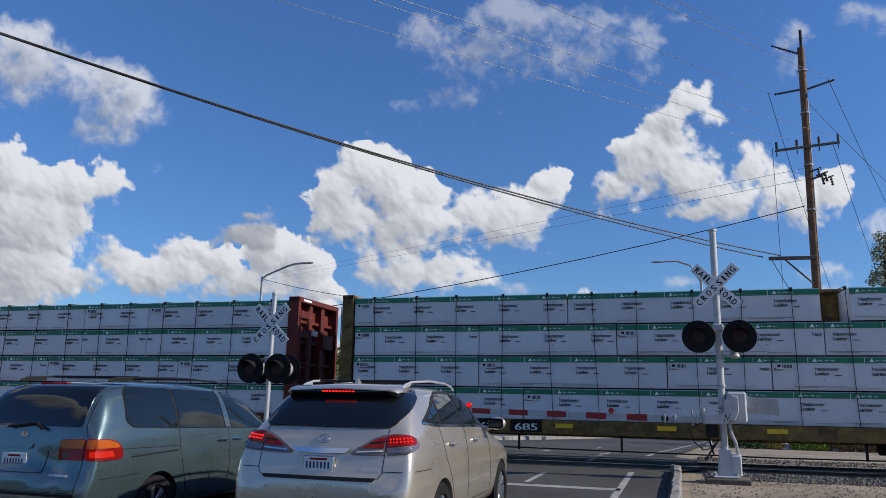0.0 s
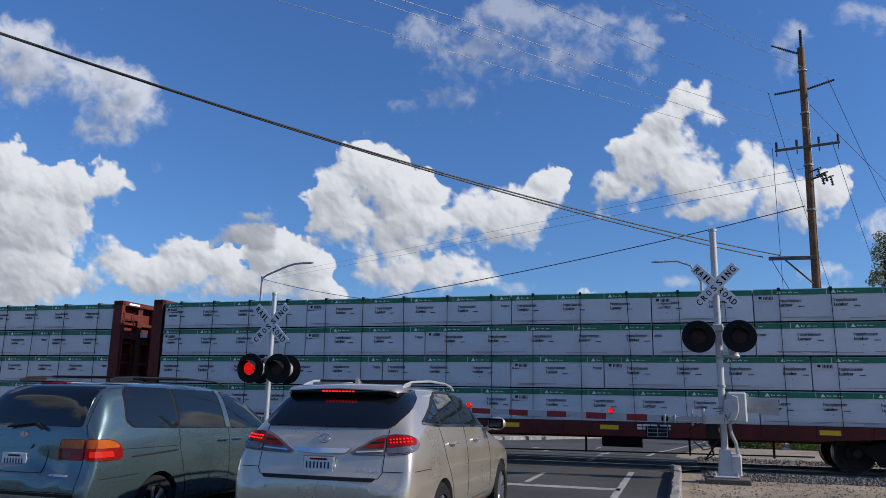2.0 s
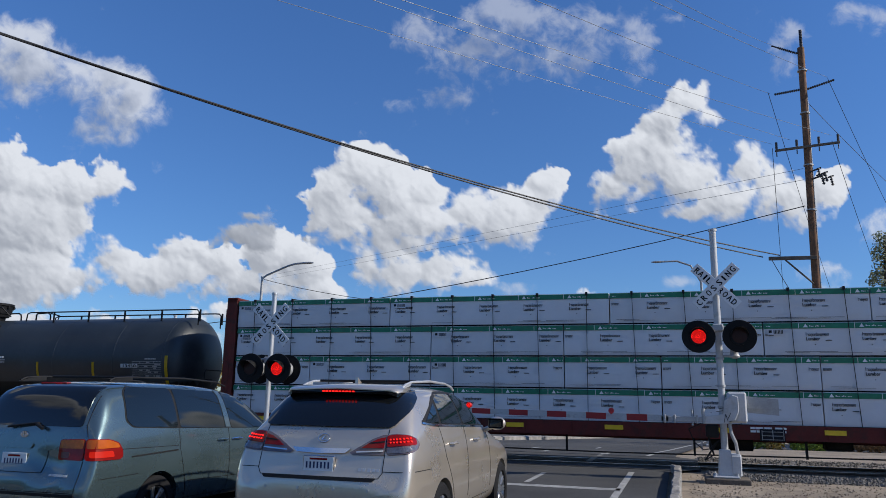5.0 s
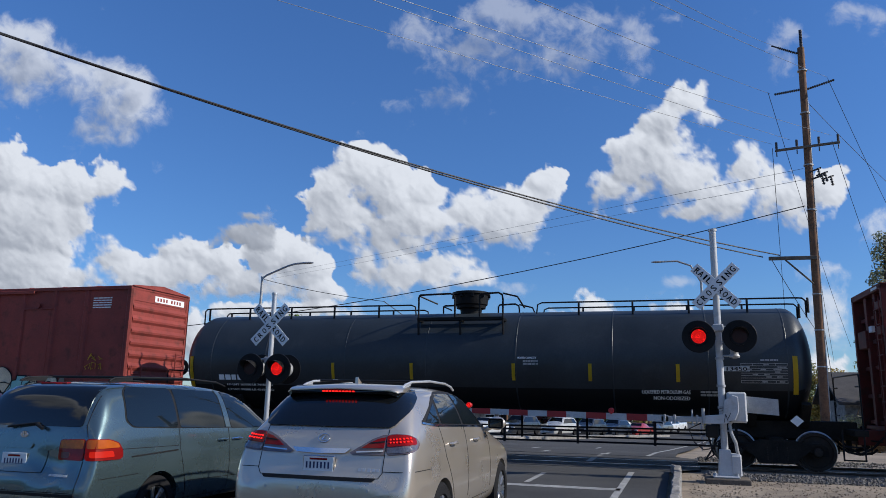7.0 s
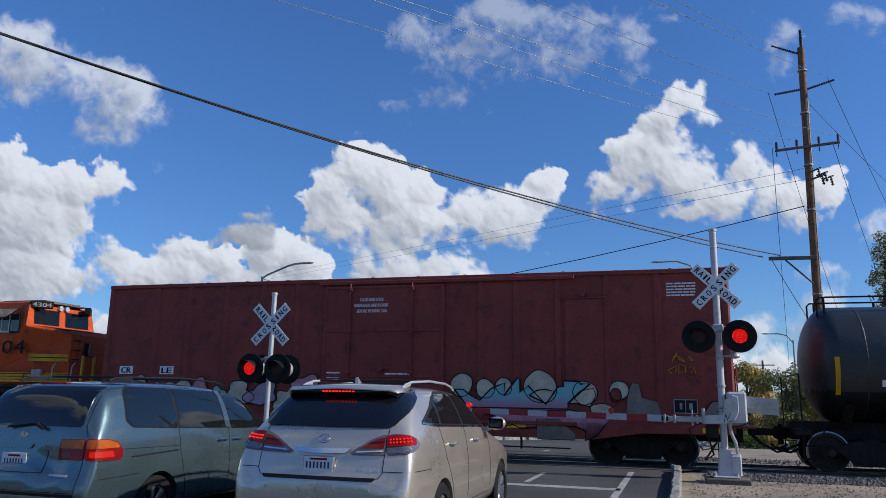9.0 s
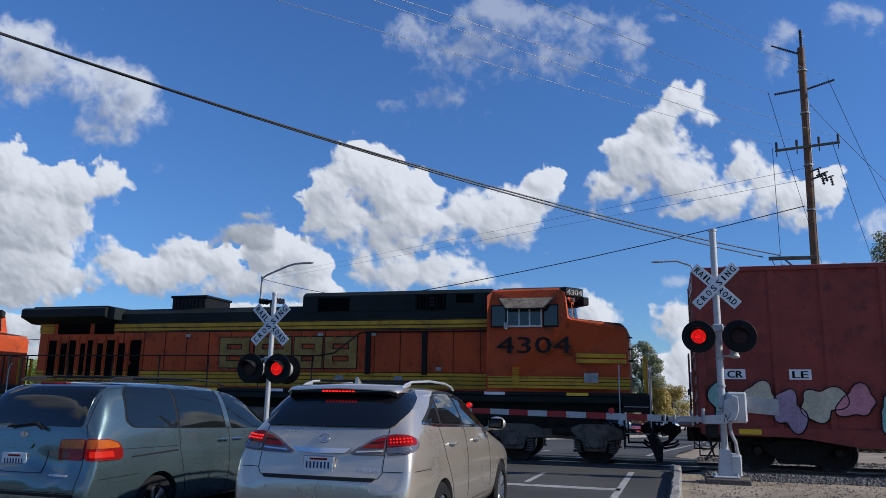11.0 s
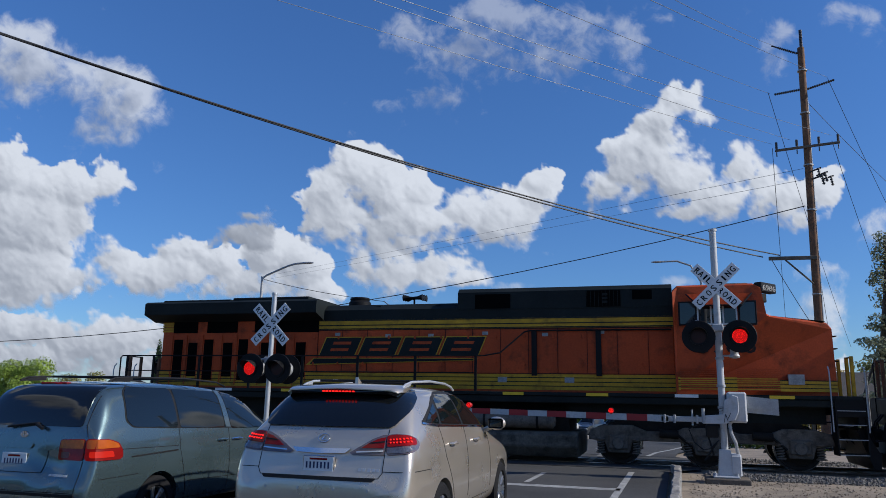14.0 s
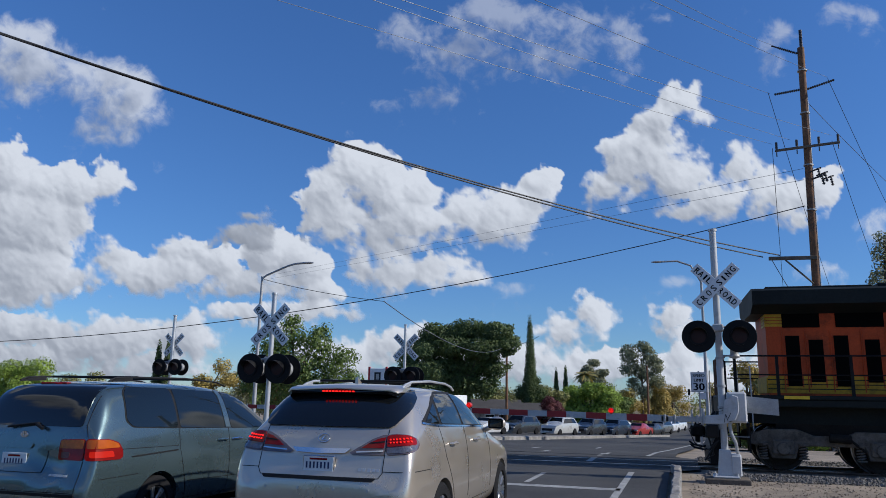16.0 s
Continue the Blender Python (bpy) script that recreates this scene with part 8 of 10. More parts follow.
    for rx, rz in ((0.045, 0.03), (0.02, 0.029), (0.043, 0.012)):
        for k in range(n):
            a0, a1 = 2 * math.pi * k / n, 2 * math.pi * (k + 1) / n
            rod(bm, (rx * math.cos(a0), 0, rz * math.sin(a0)), (rx * math.cos(a1), 0, rz * math.sin(a1)), 0.005, 6)
    em = part("emblem", bm, M["chrome"], car, "oval chrome emblem")
    hit = bvh.ray_cast(Vector((0, -3, 1.125)), Vector((0, 1, 0)))[0]
    em.location = (-0.06, hit.y - 0.006, 1.125)
    hit = bvh.ray_cast(Vector((-0.1, -3, 0.88)), Vector((0, 1, 0)))[0]
    bm = bmesh.new()
    box(bm, -0.165, 0.165, -0.008, 0.0, -0.085, 0.085, bevel=0.004)
    fr = part("plate", bm, M["whiteink"], car, "white licence plate")
    fr.location = (-0.11, hit.y - 0.004, 0.855)
    bm = bmesh.new()
    for k in range(7):
        box(bm, -0.128 + k * 0.038, -0.112 + k * 0.038, -0.0105, -0.0075, -0.036, 0.026)
    apart("plate_bar", bm, M["plateblue"], fr)
    bm = bmesh.new()
    box(bm, -0.08, 0.08, -0.0105, -0.0075, 0.045, 0.065)
    part("plate_header", bm, M["taillight"], fr)
    for k in range(6):
        x0 = 0.38 + k * 0.042
        lay("badge_block", [(x0, 0.742), (x0 + 0.034, 0.743), (x0 + 0.034, 0.722), (x0, 0.721)], "y", M["silver"], "small chrome badge", 0.005)
    for a, b in (((0.668, 1.66), (0.70, 1.23)), ((0.70, 1.23), (0.758, 1.11)), ((0.758, 0.88), (0.75, 0.57)), ((-0.668, 1.66), (-0.758, 1.1)), ((-0.758, 0.88), (-0.75, 0.57)), ((-0.75, 0.57), (0.75, 0.57)), ((-0.45, 0.97), (-0.42, 0.75)), ((0.30, 0.97), (0.27, 0.75)), ((-0.42, 0.75), (0.27, 0.75)), ((0.1, 1.66), (0.66, 1.66)), ((-0.1, 1.66), (-0.66, 1.66))):
        part("panel_gap", patch(bvh, line_poly(a, b, 0.006), "y", 0.003, 0.06), P, body)
    lay("bumper_pad", rounded([(-0.76, 0.56), (0.76, 0.56), (0.76, 0.53), (-0.76, 0.53)], 0.01), "y", P, "black bumper step pad", 0.01)
    # side glass
    sur = [(0.56, 1.27), (0.66, 1.200), (1.5, 1.168), (3.60, 1.115), (3.38, 1.32), (3.03, 1.50), (2.80, 1.595), (0.72, 1.64), (0.60, 1.58)]
    lay("window_surround", rounded(sur, 0.04), "x", P, "black window surround", 0.004)
    for poly, nm in (([(0.575, 1.275), (0.67, 1.208), (1.42, 1.178), (1.40, 1.628), (0.73, 1.632), (0.615, 1.57)], "quarter_window"),
                     ([(1.46, 1.176), (2.38, 1.15), (2.34, 1.605), (1.44, 1.622)], "sliding_door_window"),
                     ([(2.52, 1.135), (3.55, 1.125), (3.30, 1.34), (3.0, 1.50), (2.76, 1.575), (2.48, 1.595)], "front_door_window")):
        lay(nm, rounded(poly, 0.05), "x", M["sideglass"], "tinted side window", 0.008)
    lay("door_pillar", [(2.39, 1.155), (2.50, 1.152), (2.46, 1.61), (2.36, 1.615)], "x", M["van"], "", 0.012)
    for a, b in (((1.44, 1.65), (1.44, 0.95)), ((1.44, 0.95), (1.62, 0.40)), ((2.45, 1.62), (2.47, 0.35)), ((3.6, 1.1), (3.62, 0.4)), ((0.36, 0.985), (1.42, 0.975)), ((1.62, 0.56), (3.6, 0.52)), ((0.16, 0.70), (0.73, 0.715)), ((1.62, 0.36), (3.6, 0.36))):
        part("panel_gap", patch(bvh, line_poly(a, b, 0.006), "x", 0.003, 0.06), P, body)
    lay("slide_rail", [(0.62, 0.905), (1.40, 0.935), (1.40, 0.918), (0.62, 0.89)], "x", P, "black sliding door rail", 0.006)
    for y in (2.30, 2.62):
        bm = bmesh.new()
        tube(bm, [(0, -0.10, 0), (0.03, -0.08, 0.006), (0.036, 0, 0.012), (0.03, 0.08, 0.006), (0, 0.10, 0)], 0.014, 8)
        h = part("door_handle", bm, M["chrome"] if y > 2.5 else M["van"], car, "door handle", True)
        hit = bvh.ray_cast(Vector((3, y, 1.0)), Vector((-1, 0, 0)))[0]
        h.location = (hit.x, y, 1.0)
    for s in (1, -1):
        bm = bmesh.new()
        tube(bm, [(s * 0.62, 0.50, 1.695), (s * 0.62, 0.58, 1.728), (s * 0.62, 0.80, 1.745), (s * 0.62, 1.8, 1.76), (s * 0.61, 2.5, 1.73), (s * 0.60, 2.72, 1.68)], 0.011, 8)
        part("roof_rail", bm, P, car, "dark roof rail", True)
        bm = bmesh.new()
        prism(bm, [(0.48, 1.685), (0.85, 1.70), (0.85, 1.750), (0.62, 1.725)], "x", s * 0.62 - 0.016, s * 0.62 + 0.016)
        part("rail_foot", bm, P, car)
        bm = bmesh.new()
        lathe(bm, [(-0.07, 0.001), (-0.06, 0.06), (0.0, 0.09), (0.08, 0.05), (0.1, 0.001)], 16, "y")
        mr = part("door_mirror", bm, M["van"], car, "door mirror", True)
        mr.location = (s * 1.02, 3.45, 1.18)
    for y in (0.95, 2.0):
        bm = bmesh.new()
        rod(bm, (-0.62, y, 1.75), (0.62, y, 1.75), 0.013, 8)
        apart("cross_bar", bm, P, car)
    for y in (1.10, 4.0):
        for s in (1, -1):
            road_wheel(car, s * 0.90, y, 0.333, 0.205, 7)
    bm = bmesh.new()
    box(bm, -0.7, 0.7, 0.35, 4.6, 0.2, 0.3)
    part("underbody", bm, M["void"], car)


M["plateblue"] = surface("plate_blue", (0.02, 0.03, 0.10), 0.6, 0, 0.1, 8, 0, 30)
suv()
minivan()


# ---------------------------------------------------------------- clouds, far behind everything
def cloud_material(name, bright, opacity, wispy=0.95, soft=0.46):
    m = bpy.data.materials.new(name)
    m.use_nodes = True
    nt = m.node_tree
    nt.nodes.clear()
    out = nt.nodes.new("ShaderNodeOutputMaterial")
    dens = nt.nodes.new("ShaderNodeAttribute")
    dens.attribute_name = "cover"
    lit = nt.nodes.new("ShaderNodeAttribute")
    lit.attribute_name = "sunlit"
    co = nt.nodes.new("ShaderNodeTexCoord")
    fine = node(nt, "ShaderNodeTexNoise", Scale=0.011, Detail=9.0, Roughness=0.62, Distortion=0.4)
    nt.links.new(co.outputs["Object"], fine.inputs["Vector"])
    off = node(nt, "ShaderNodeVectorMath")
    off.operation = "ADD"
    off.inputs[1].default_value = (12.0, 15.0, 0)
    nt.links.new(co.outputs["Object"], off.inputs[0])
    fine2 = node(nt, "ShaderNodeTexNoise", Scale=0.011, Detail=9.0, Roughness=0.62, Distortion=0.4)
    nt.links.new(off.outputs[0], fine2.inputs["Vector"])

    def maths(op, a, b):
        n = nt.nodes.new("ShaderNodeMath")
        n.operation = op
        for i, q in enumerate((a, b)):
            if isinstance(q, (int, float)):
                n.inputs[i].default_value = q
            else:
                nt.links.new(q, n.inputs[i])
        return n.outputs[0]
    wisp = maths("MULTIPLY", maths("SUBTRACT", fine.outputs["Fac"], 0.5), wispy)
    total = maths("ADD", dens.outputs["Fac"], wisp)
    edge = node(nt, "ShaderNodeMapRange", **{"From Min": 0.0, "From Max": soft, "To Max": opacity})
    edge.interpolation_type = "SMOOTHSTEP"
    nt.links.new(total, edge.inputs["Value"])
    relief = maths("MULTIPLY", maths("SUBTRACT", fine.outputs["Fac"], fine2.outputs["Fac"]), 0.34)
    shade = maths("ADD", lit.outputs["Fac"], relief)
    ramp = nt.nodes.new("ShaderNodeValToRGB")
    cr = ramp.color_ramp
    cr.elements[0].position, cr.elements[0].color = 0.0, (0.30, 0.33, 0.39, 1)
    cr.elements[1].position, cr.elements[1].color = 1.0, (0.85, 0.885, 0.95, 1)
    e = cr.elements.new(0.45)
    e.color = (0.45, 0.485, 0.555, 1)
    nt.links.new(shade, ramp.inputs["Fac"])
    em = node(nt, "ShaderNodeEmission", Strength=bright)
    nt.links.new(ramp.outputs["Color"], em.inputs["Color"])
    clear = nt.nodes.new("ShaderNodeBsdfTransparent")
    mix = nt.nodes.new("ShaderNodeMixShader")
    nt.links.new(edge.outputs["Result"], mix.inputs["Fac"])
    nt.links.new(clear.outputs[0], mix.inputs[1])
    nt.links.new(em.outputs[0], mix.inputs[2])
    nt.links.new(mix.outputs[0], out.inputs["Surface"])
    return m


CLOUD_WHITE = cloud_material("cumulus", 0.87, 1.0, 0.55, 0.55)
CLOUD_TORN = cloud_material("torn_cloud", 0.85, 0.78, 1.4, 0.8)
CLOUD_THIN = cloud_material("thin_cloud", 0.80, 0.46, 1.9, 0.9)
CLOUDS = []


def lattice(gx, gy, size, seed, octaves=4, gain=0.5):
    """Smooth noise of about -1 to 1 on a grid."""
    out, amp = np.zeros(gx.shape), 1.0
    for o in range(octaves):
        table = np.random.RandomState(seed + o * 17).uniform(-1, 1, (64, 64))
        u, v = gx / size + 31.7 + o * 5.3, gy / size + 17.1 + o * 3.9
        iu, iv = np.floor(u).astype(int), np.floor(v).astype(int)
        fu, fv = u - iu, v - iv
        fu, fv = fu * fu * (3 - 2 * fu), fv * fv * (3 - 2 * fv)
        a, b = table[iv % 64, iu % 64], table[iv % 64, (iu + 1) % 64]
        c, d = table[(iv + 1) % 64, iu % 64], table[(iv + 1) % 64, (iu + 1) % 64]
        out += amp * ((a * (1 - fu) + b * fu) * (1 - fv) + (c * (1 - fu) + d * fu) * fv)
        size, amp = size * 0.48, amp * gain
    return out


def blurred(a, n):
    for axis in (0, 1):
        out = np.zeros(a.shape)
        m = a.shape[axis]
        for k in range(-n, n + 1):
            out += np.take(a, np.clip(np.arange(m) + k, 0, m - 1), axis)
        a = out / (2 * n + 1)
    return a


def heaped(blobs, gx, gy, seed, cell, gloom):
    """Cumulus: heaps with smaller heaps on them, lit from the upper right, grey and soft below."""
    rr = random.Random(seed)
    puffs = []
    for bx, by, rx, ry in blobs:
        puffs.append((bx, by, rx, ry, 1.0))
        small = min(rx, ry)
        for _ in range(9):
            a = radians(rr.uniform(-35, 215))
            q = rr.uniform(0.22, 0.42) * small
            cx, cy = bx + math.cos(a) * rx * 0.86, by - math.sin(a) * ry * 0.86
            puffs.append((cx, cy, q * rr.uniform(0.9, 1.3), q, 0.8))
            for _ in range(4):
                a2 = a + radians(rr.uniform(-80, 80))
                q2 = q * rr.uniform(0.3, 0.5)
                puffs.append((cx + math.cos(a2) * q * 0.9, cy - math.sin(a2) * q * 0.9, q2, q2, 0.6))
    wx = gx + 12 * lattice(gx, gy, 60, seed + 1, 6, 0.55)
    wy = gy + 10 * lattice(gx, gy, 52, seed + 2, 6, 0.55)
    far_in, dome = np.full(gx.shape, -99.0), np.zeros(gx.shape)
    for bx, by, rx, ry, hgt in puffs:
        q = ((wx - bx) / rx) ** 2 + ((wy - by) / ry) ** 2
        far_in = np.maximum(far_in, min(rx, ry) * (1 - np.sqrt(q)))
        dome = np.maximum(dome, hgt * min(rx, ry) * np.sqrt(np.clip(1 - q, 0, 1)))
    grain = lattice(gx, gy, 26, seed + 5, 4, 0.6)
    dome = blurred(dome, max(1, int(5 / cell))) + 5.0 * lattice(wx, wy, 34, seed + 3, 4, 0.6)
    gy_, gx_ = np.gradient(dome, cell)
    nrm = np.sqrt(gx_ ** 2 + gy_ ** 2 + 1)
    facing = (gx_ * -0.62 + gy_ * 0.62 + 0.48) / nrm
    # soft shade that gathers towards the base of each heap
    mass = np.clip(far_in / 26, 0, 1)
    shade = np.zeros(gx.shape)
    ny, nx = gx.shape
    for reach, weight in ((10, 0.5), (24, 0.8), (44, 1.0), (70, 1.1), (100, 1.1)):
        sj, si = -int(round(reach * 0.86 / cell)), int(round(reach * 0.5 / cell))
        shade += weight * mass[np.ix_(np.clip(np.arange(ny) + sj, 0, ny - 1), np.clip(np.arange(nx) + si, 0, nx - 1))]
    thin = np.exp(-np.clip(far_in, 0, None) / 12.0)
    sunlit = 0.50 + 0.42 * np.exp(-0.26 * shade) + 0.34 * (facing - 0.48) + 0.05 * grain + 0.10 * thin - gloom
    below = np.clip((mass[np.clip(np.arange(ny) - int(30 / cell), 0, ny - 1)] - mass[np.clip(np.arange(ny) + int(30 / cell), 0, ny - 1)]), 0, 1)
    patchy = np.clip(0.5 + lattice(gx, gy, 120, seed + 9, 2), 0, 1)
    soft = 8 + 34 * below + 26 * patchy
    dens = (far_in + 4.0 * grain + (7 * below + 7 * patchy) * grain) / soft + 0.12 * patchy
    return np.clip(dens, -1.5, 1.5), np.clip(sunlit, 0, 1)


def torn(blobs, gx, gy, seed, cell, gloom, ragged):
    ny, nx = gx.shape
    keep = np.ones(gx.shape)
    for bx, by, rx, ry in blobs:
        q = ((gx - bx) / (rx * 1.12)) ** 2 + ((gy - by) / (ry * 1.12)) ** 2
        keep *= 1 - np.clip(1.08 - 0.80 * q ** 0.62, 0, 0.93)
    body = 1 - keep
    rough, billow = np.zeros(gx.shape), np.zeros(gx.shape)
    for j in range(ny):
        for i in range(nx):
            p = Vector((gx[j, i] / 95.0, gy[j, i] / 80.0, seed))
            rough[j, i] = noise.fractal(p, 0.75, 2.1, 6)
            billow[j, i] = 1 - min(1.0, noise.turbulence(p * 1.7, 4, True, noise_basis="PERLIN_ORIGINAL", amplitude_scale=0.55, frequency_scale=2.1))
    dens = body * 1.30 - 0.44 + 0.34 * ragged * rough + 0.30 * (billow - 0.5)
    lift = int(round(26 / cell))
    above = body[np.clip(np.arange(ny) - lift, 0, ny - 1)]
    below = body[np.clip(np.arange(ny) + lift, 0, ny - 1)]
    frayed = np.clip(0.35 + 1.4 * (above - below), 0, 1)
    thick = np.clip(dens * 1.3, 0, 1.1)
    # light soaks in from the upper right
    soak = np.zeros(gx.shape)
    for reach_px, weight in ((8, 0.4), (18, 0.6), (30, 0.9), (46, 1.1), (66, 1.3), (90, 1.4)):
        sj, si = -int(round(reach_px * 0.86 / cell)), int(round(reach_px * 0.5 / cell))
        soak += weight * thick[np.ix_(np.clip(np.arange(ny) + sj, 0, ny - 1), np.clip(np.arange(nx) + si, 0, nx - 1))]
    sunlit = 0.80 * np.exp(-0.24 * soak) + 0.36 + 0.40 * (billow - 0.55) + 0.10 * rough - gloom
    sunlit = np.clip(0.62 + (sunlit - 0.62) * 1.15, 0, 1)
    dens = dens / (1 + 1.3 * frayed) + 0.05 * frayed
    return dens, sunlit


def cloud(blobs, far, label, material=None, drift=0.0, rise=0.0, frame_m=None, gloom=0.0, cell=4, ragged=1.0):
    """A cloud bank from soft lobes (x, y, half width, half height), given on the sky in thousandths of the lens's reach, y down."""
    material = material or CLOUD_WHITE
    base = STAND if frame_m is None else frame_m
    k = far / 1300.0
    pad = 60
    x0 = min(b[0] - b[2] for b in blobs) - pad
    x1 = max(b[0] + b[2] for b in blobs) + pad
    y0 = min(b[1] - b[3] for b in blobs) - pad
    y1 = max(b[1] + b[3] for b in blobs) + pad
    nx, ny = int((x1 - x0) / cell) + 1, int((y1 - y0) / cell) + 1
    gx, gy = np.meshgrid(x0 + np.arange(nx) * cell, y0 + np.arange(ny) * cell)
    seed = int(sum(b[0] for b in blobs)) % 997
    if material is CLOUD_WHITE and frame_m is None:
        dens, sunlit = heaped(blobs, gx, gy, seed, cell, gloom)
    else:
        dens, sunlit = torn(blobs, gx, gy, seed, cell, gloom, ragged)
    margin = np.minimum.reduce([gx - x0, x1 - gx, gy - y0, y1 - gy])
    dens = np.where(margin < 18, dens - (18 - margin) * 0.06, dens)
    cx, cy = (x0 + x1) / 2, (y0 + y1) / 2
    verts = np.stack([(gx - cx) * k, -(gy - cy) * k, np.zeros(gx.shape)], -1).reshape(-1, 3)
    faces = [(j * nx + i, (j + 1) * nx + i, (j + 1) * nx + i + 1, j * nx + i + 1) for j in range(ny - 1) for i in range(nx - 1)]
    me = bpy.data.meshes.new("cloud")
    me.from_pydata(verts.tolist(), [], faces)
    me.materials.append(material)
    for nm, arr in (("cover", dens), ("sunlit", sunlit)):
        me.attributes.new(nm, "FLOAT", "POINT").data.foreach_set("value", arr.reshape(-1).astype(np.float32))
    me.polygons.foreach_set("use_smooth", [True] * len(me.polygons))
    ob = new("cloud", me)
    tagged(ob, label, "cloud", "clouds", "structure")
    a = base @ Matrix.Translation(((cx - 784) * k, -(cy - 441) * k, -far))
    b = base @ Matrix.Translation(((cx + drift - 784) * k, -(cy + rise - 441) * k, -far))
    ob.matrix_basis = a
    CLOUDS.append((ob, a, b))


cloud([(40, 70, 75, 45), (80, 130, 100, 50), (185, 150, 75, 50), (235, 185, 58, 55), (165, 235, 60, 32), (20, 140, 60, 40)], 3000, "ragged grey-white cloud drifting high", CLOUD_TORN, gloom=0.05, drift=3, ragged=1.35)
cloud([(20, 302, 56, 46), (78, 335, 66, 50), (138, 335, 52, 46), (192, 328, 44, 36), (40, 400, 100, 64), (30, 480, 110, 56), (130, 385, 46, 34), (105, 425, 40, 34)], 3040, "bright white cumulus cloud with a grey base", drift=2)
cloud([(205, 456, 36, 30), (320, 452, 46, 32), (120, 498, 120, 36), (270, 492, 140, 34), (385, 472, 55, 36), (482, 446, 42, 46), (535, 478, 52, 46), (562, 520, 40, 32), (440, 505, 110, 34), (30, 520, 90, 40)], 3080, "long low bank of grey-white cloud", gloom=0.10, drift=-3)
cloud([(440, 430, 50, 27), (452, 388, 24, 15), (470, 412, 26, 18)], 3060, "small dark grey cloud", gloom=0.55, drift=-3)
cloud([(650, 305, 62, 44), (695, 290, 36, 28), (592, 352, 44, 52), (605, 400, 64, 46), (690, 340, 58, 56), (760, 345, 48, 40), (735, 402, 100, 48), (840, 375, 52, 42), (900, 388, 62, 50), (945, 392, 34, 46), (976, 326, 32, 33), (960, 355, 28, 36), (690, 430, 30, 56), (705, 490, 54, 40), (772, 482, 62, 38), (832, 495, 36, 22), (655, 478, 24, 50)], 3120, "large bright cumulus cloud with grey undersides", drift=-16, ragged=1.25)
cloud([(1222, 188, 46, 34), (1182, 228, 52, 42), (1142, 288, 62, 50), (1092, 335, 50, 38), (1200, 310, 84, 50), (1290, 352, 84, 40), (1325, 292, 40, 30), (1366, 312, 34, 30), (1400, 350, 72, 38), (1468, 335, 32, 36), (1240, 365, 70, 28), (1440, 378, 50, 22)], 3160, "bright white cumulus cloud with a tall head", drift=-20, ragged=1.35)
cloud([(750, 60, 50, 44), (850, 105, 88, 44), (940, 45, 100, 48), (1060, 45, 82, 46), (725, 185, 44, 16), (1010, 105, 78, 36), (1145, 95, 34, 46), (800, 170, 60, 18), (880, 25, 60, 30)], 3200, "thin torn veil of white cloud", CLOUD_THIN, drift=-34, ragged=1.5)
cloud([(1195, 35, 32, 12), (1530, 22, 46, 22), (1560, 40, 30, 20)], 3240, "small wisps of white cloud", CLOUD_THIN, drift=-30, ragged=1.2)
cloud([(1395, 95, 26, 52), (1420, 60, 20, 26)], 3265, "thin upright wisp of cloud", CLOUD_THIN, drift=-30, ragged=1.2)
cloud([(1040, 560, 40, 36), (1000, 590, 34, 30), (1065, 575, 30, 30), (1200, 570, 36, 40), (1215, 640, 30, 40)], 3280, "small white cloud low over the trees", drift=-4)
cloud([(915, 512, 44, 14), (1205, 498, 34, 10)], 3290, "faint low strip of cloud", CLOUD_THIN, drift=-6)
cloud([(1462, 480, 46, 24), (1465, 545, 40, 45), (1475, 600, 40, 40), (1555, 400, 34, 40), (1430, 590, 34, 34), (1345, 590, 40, 40)], 3300, "soft white cloud behind the pole", CLOUD_TORN, drift=-8)
cloud([(50, 590, 110, 34), (190, 605, 120, 44), (320, 600, 70, 44), (285, 570, 28, 10), (100, 640, 160, 30), (250, 650, 120, 30)], 3320, "pale bank of cloud on the horizon", gloom=0.18, drift=-1)
cloud([(430, 555, 60, 22), (545, 548, 72, 26), (620, 560, 52, 15), (500, 580, 60, 18)], 3340, "grey strip of cloud above the trees", gloom=0.12, drift=-6)
cloud([(720, 620, 110, 40), (900, 640, 130, 40), (1090, 650, 120, 40), (1230, 680, 110, 30), (600, 640, 100, 40), (1400, 660, 110, 40)], 3400, "hazy white cloud low on the horizon", gloom=0.05, drift=-2)
# the same broken cloud goes on round the rest of the sky
rnd = random.Random(44)
for i, az in enumerate((40, 62, 150, 195, 240, 290)):
    for el in (14, 36):
        r = Matrix.Translation(EYE) @ Matrix.Rotation(radians(-az - rnd.uniform(-8, 8)), 4, "Z") @ Matrix.Rotation(radians(90 + el + rnd.uniform(-4, 4)), 4, "X")
        lobes = [(784 + rnd.uniform(-260, 260), 441 + rnd.uniform(-70, 70), rnd.uniform(60, 130), rnd.uniform(40, 80)) for _ in range(8)]
        cloud(lobes, 3300 + i * 20, "scattered cumulus cloud out of view", frame_m=r, cell=30, gloom=0.25)


# ---------------------------------------------------------------- poles, wires, street lamps
def sag(a, b, drop, n=14):
    a, b = Vector(a), Vector(b)
    return [a.lerp(b, i / n) - Vector((0, 0, 4 * drop * (i / n) * (1 - i / n))) for i in range(n + 1)]


FAR = 1.6   # the tall pole stands this many times farther off than the pole line's plan, about 43 m


def farther(p):
    return EYE + (Vector(p) - EYE) * FAR


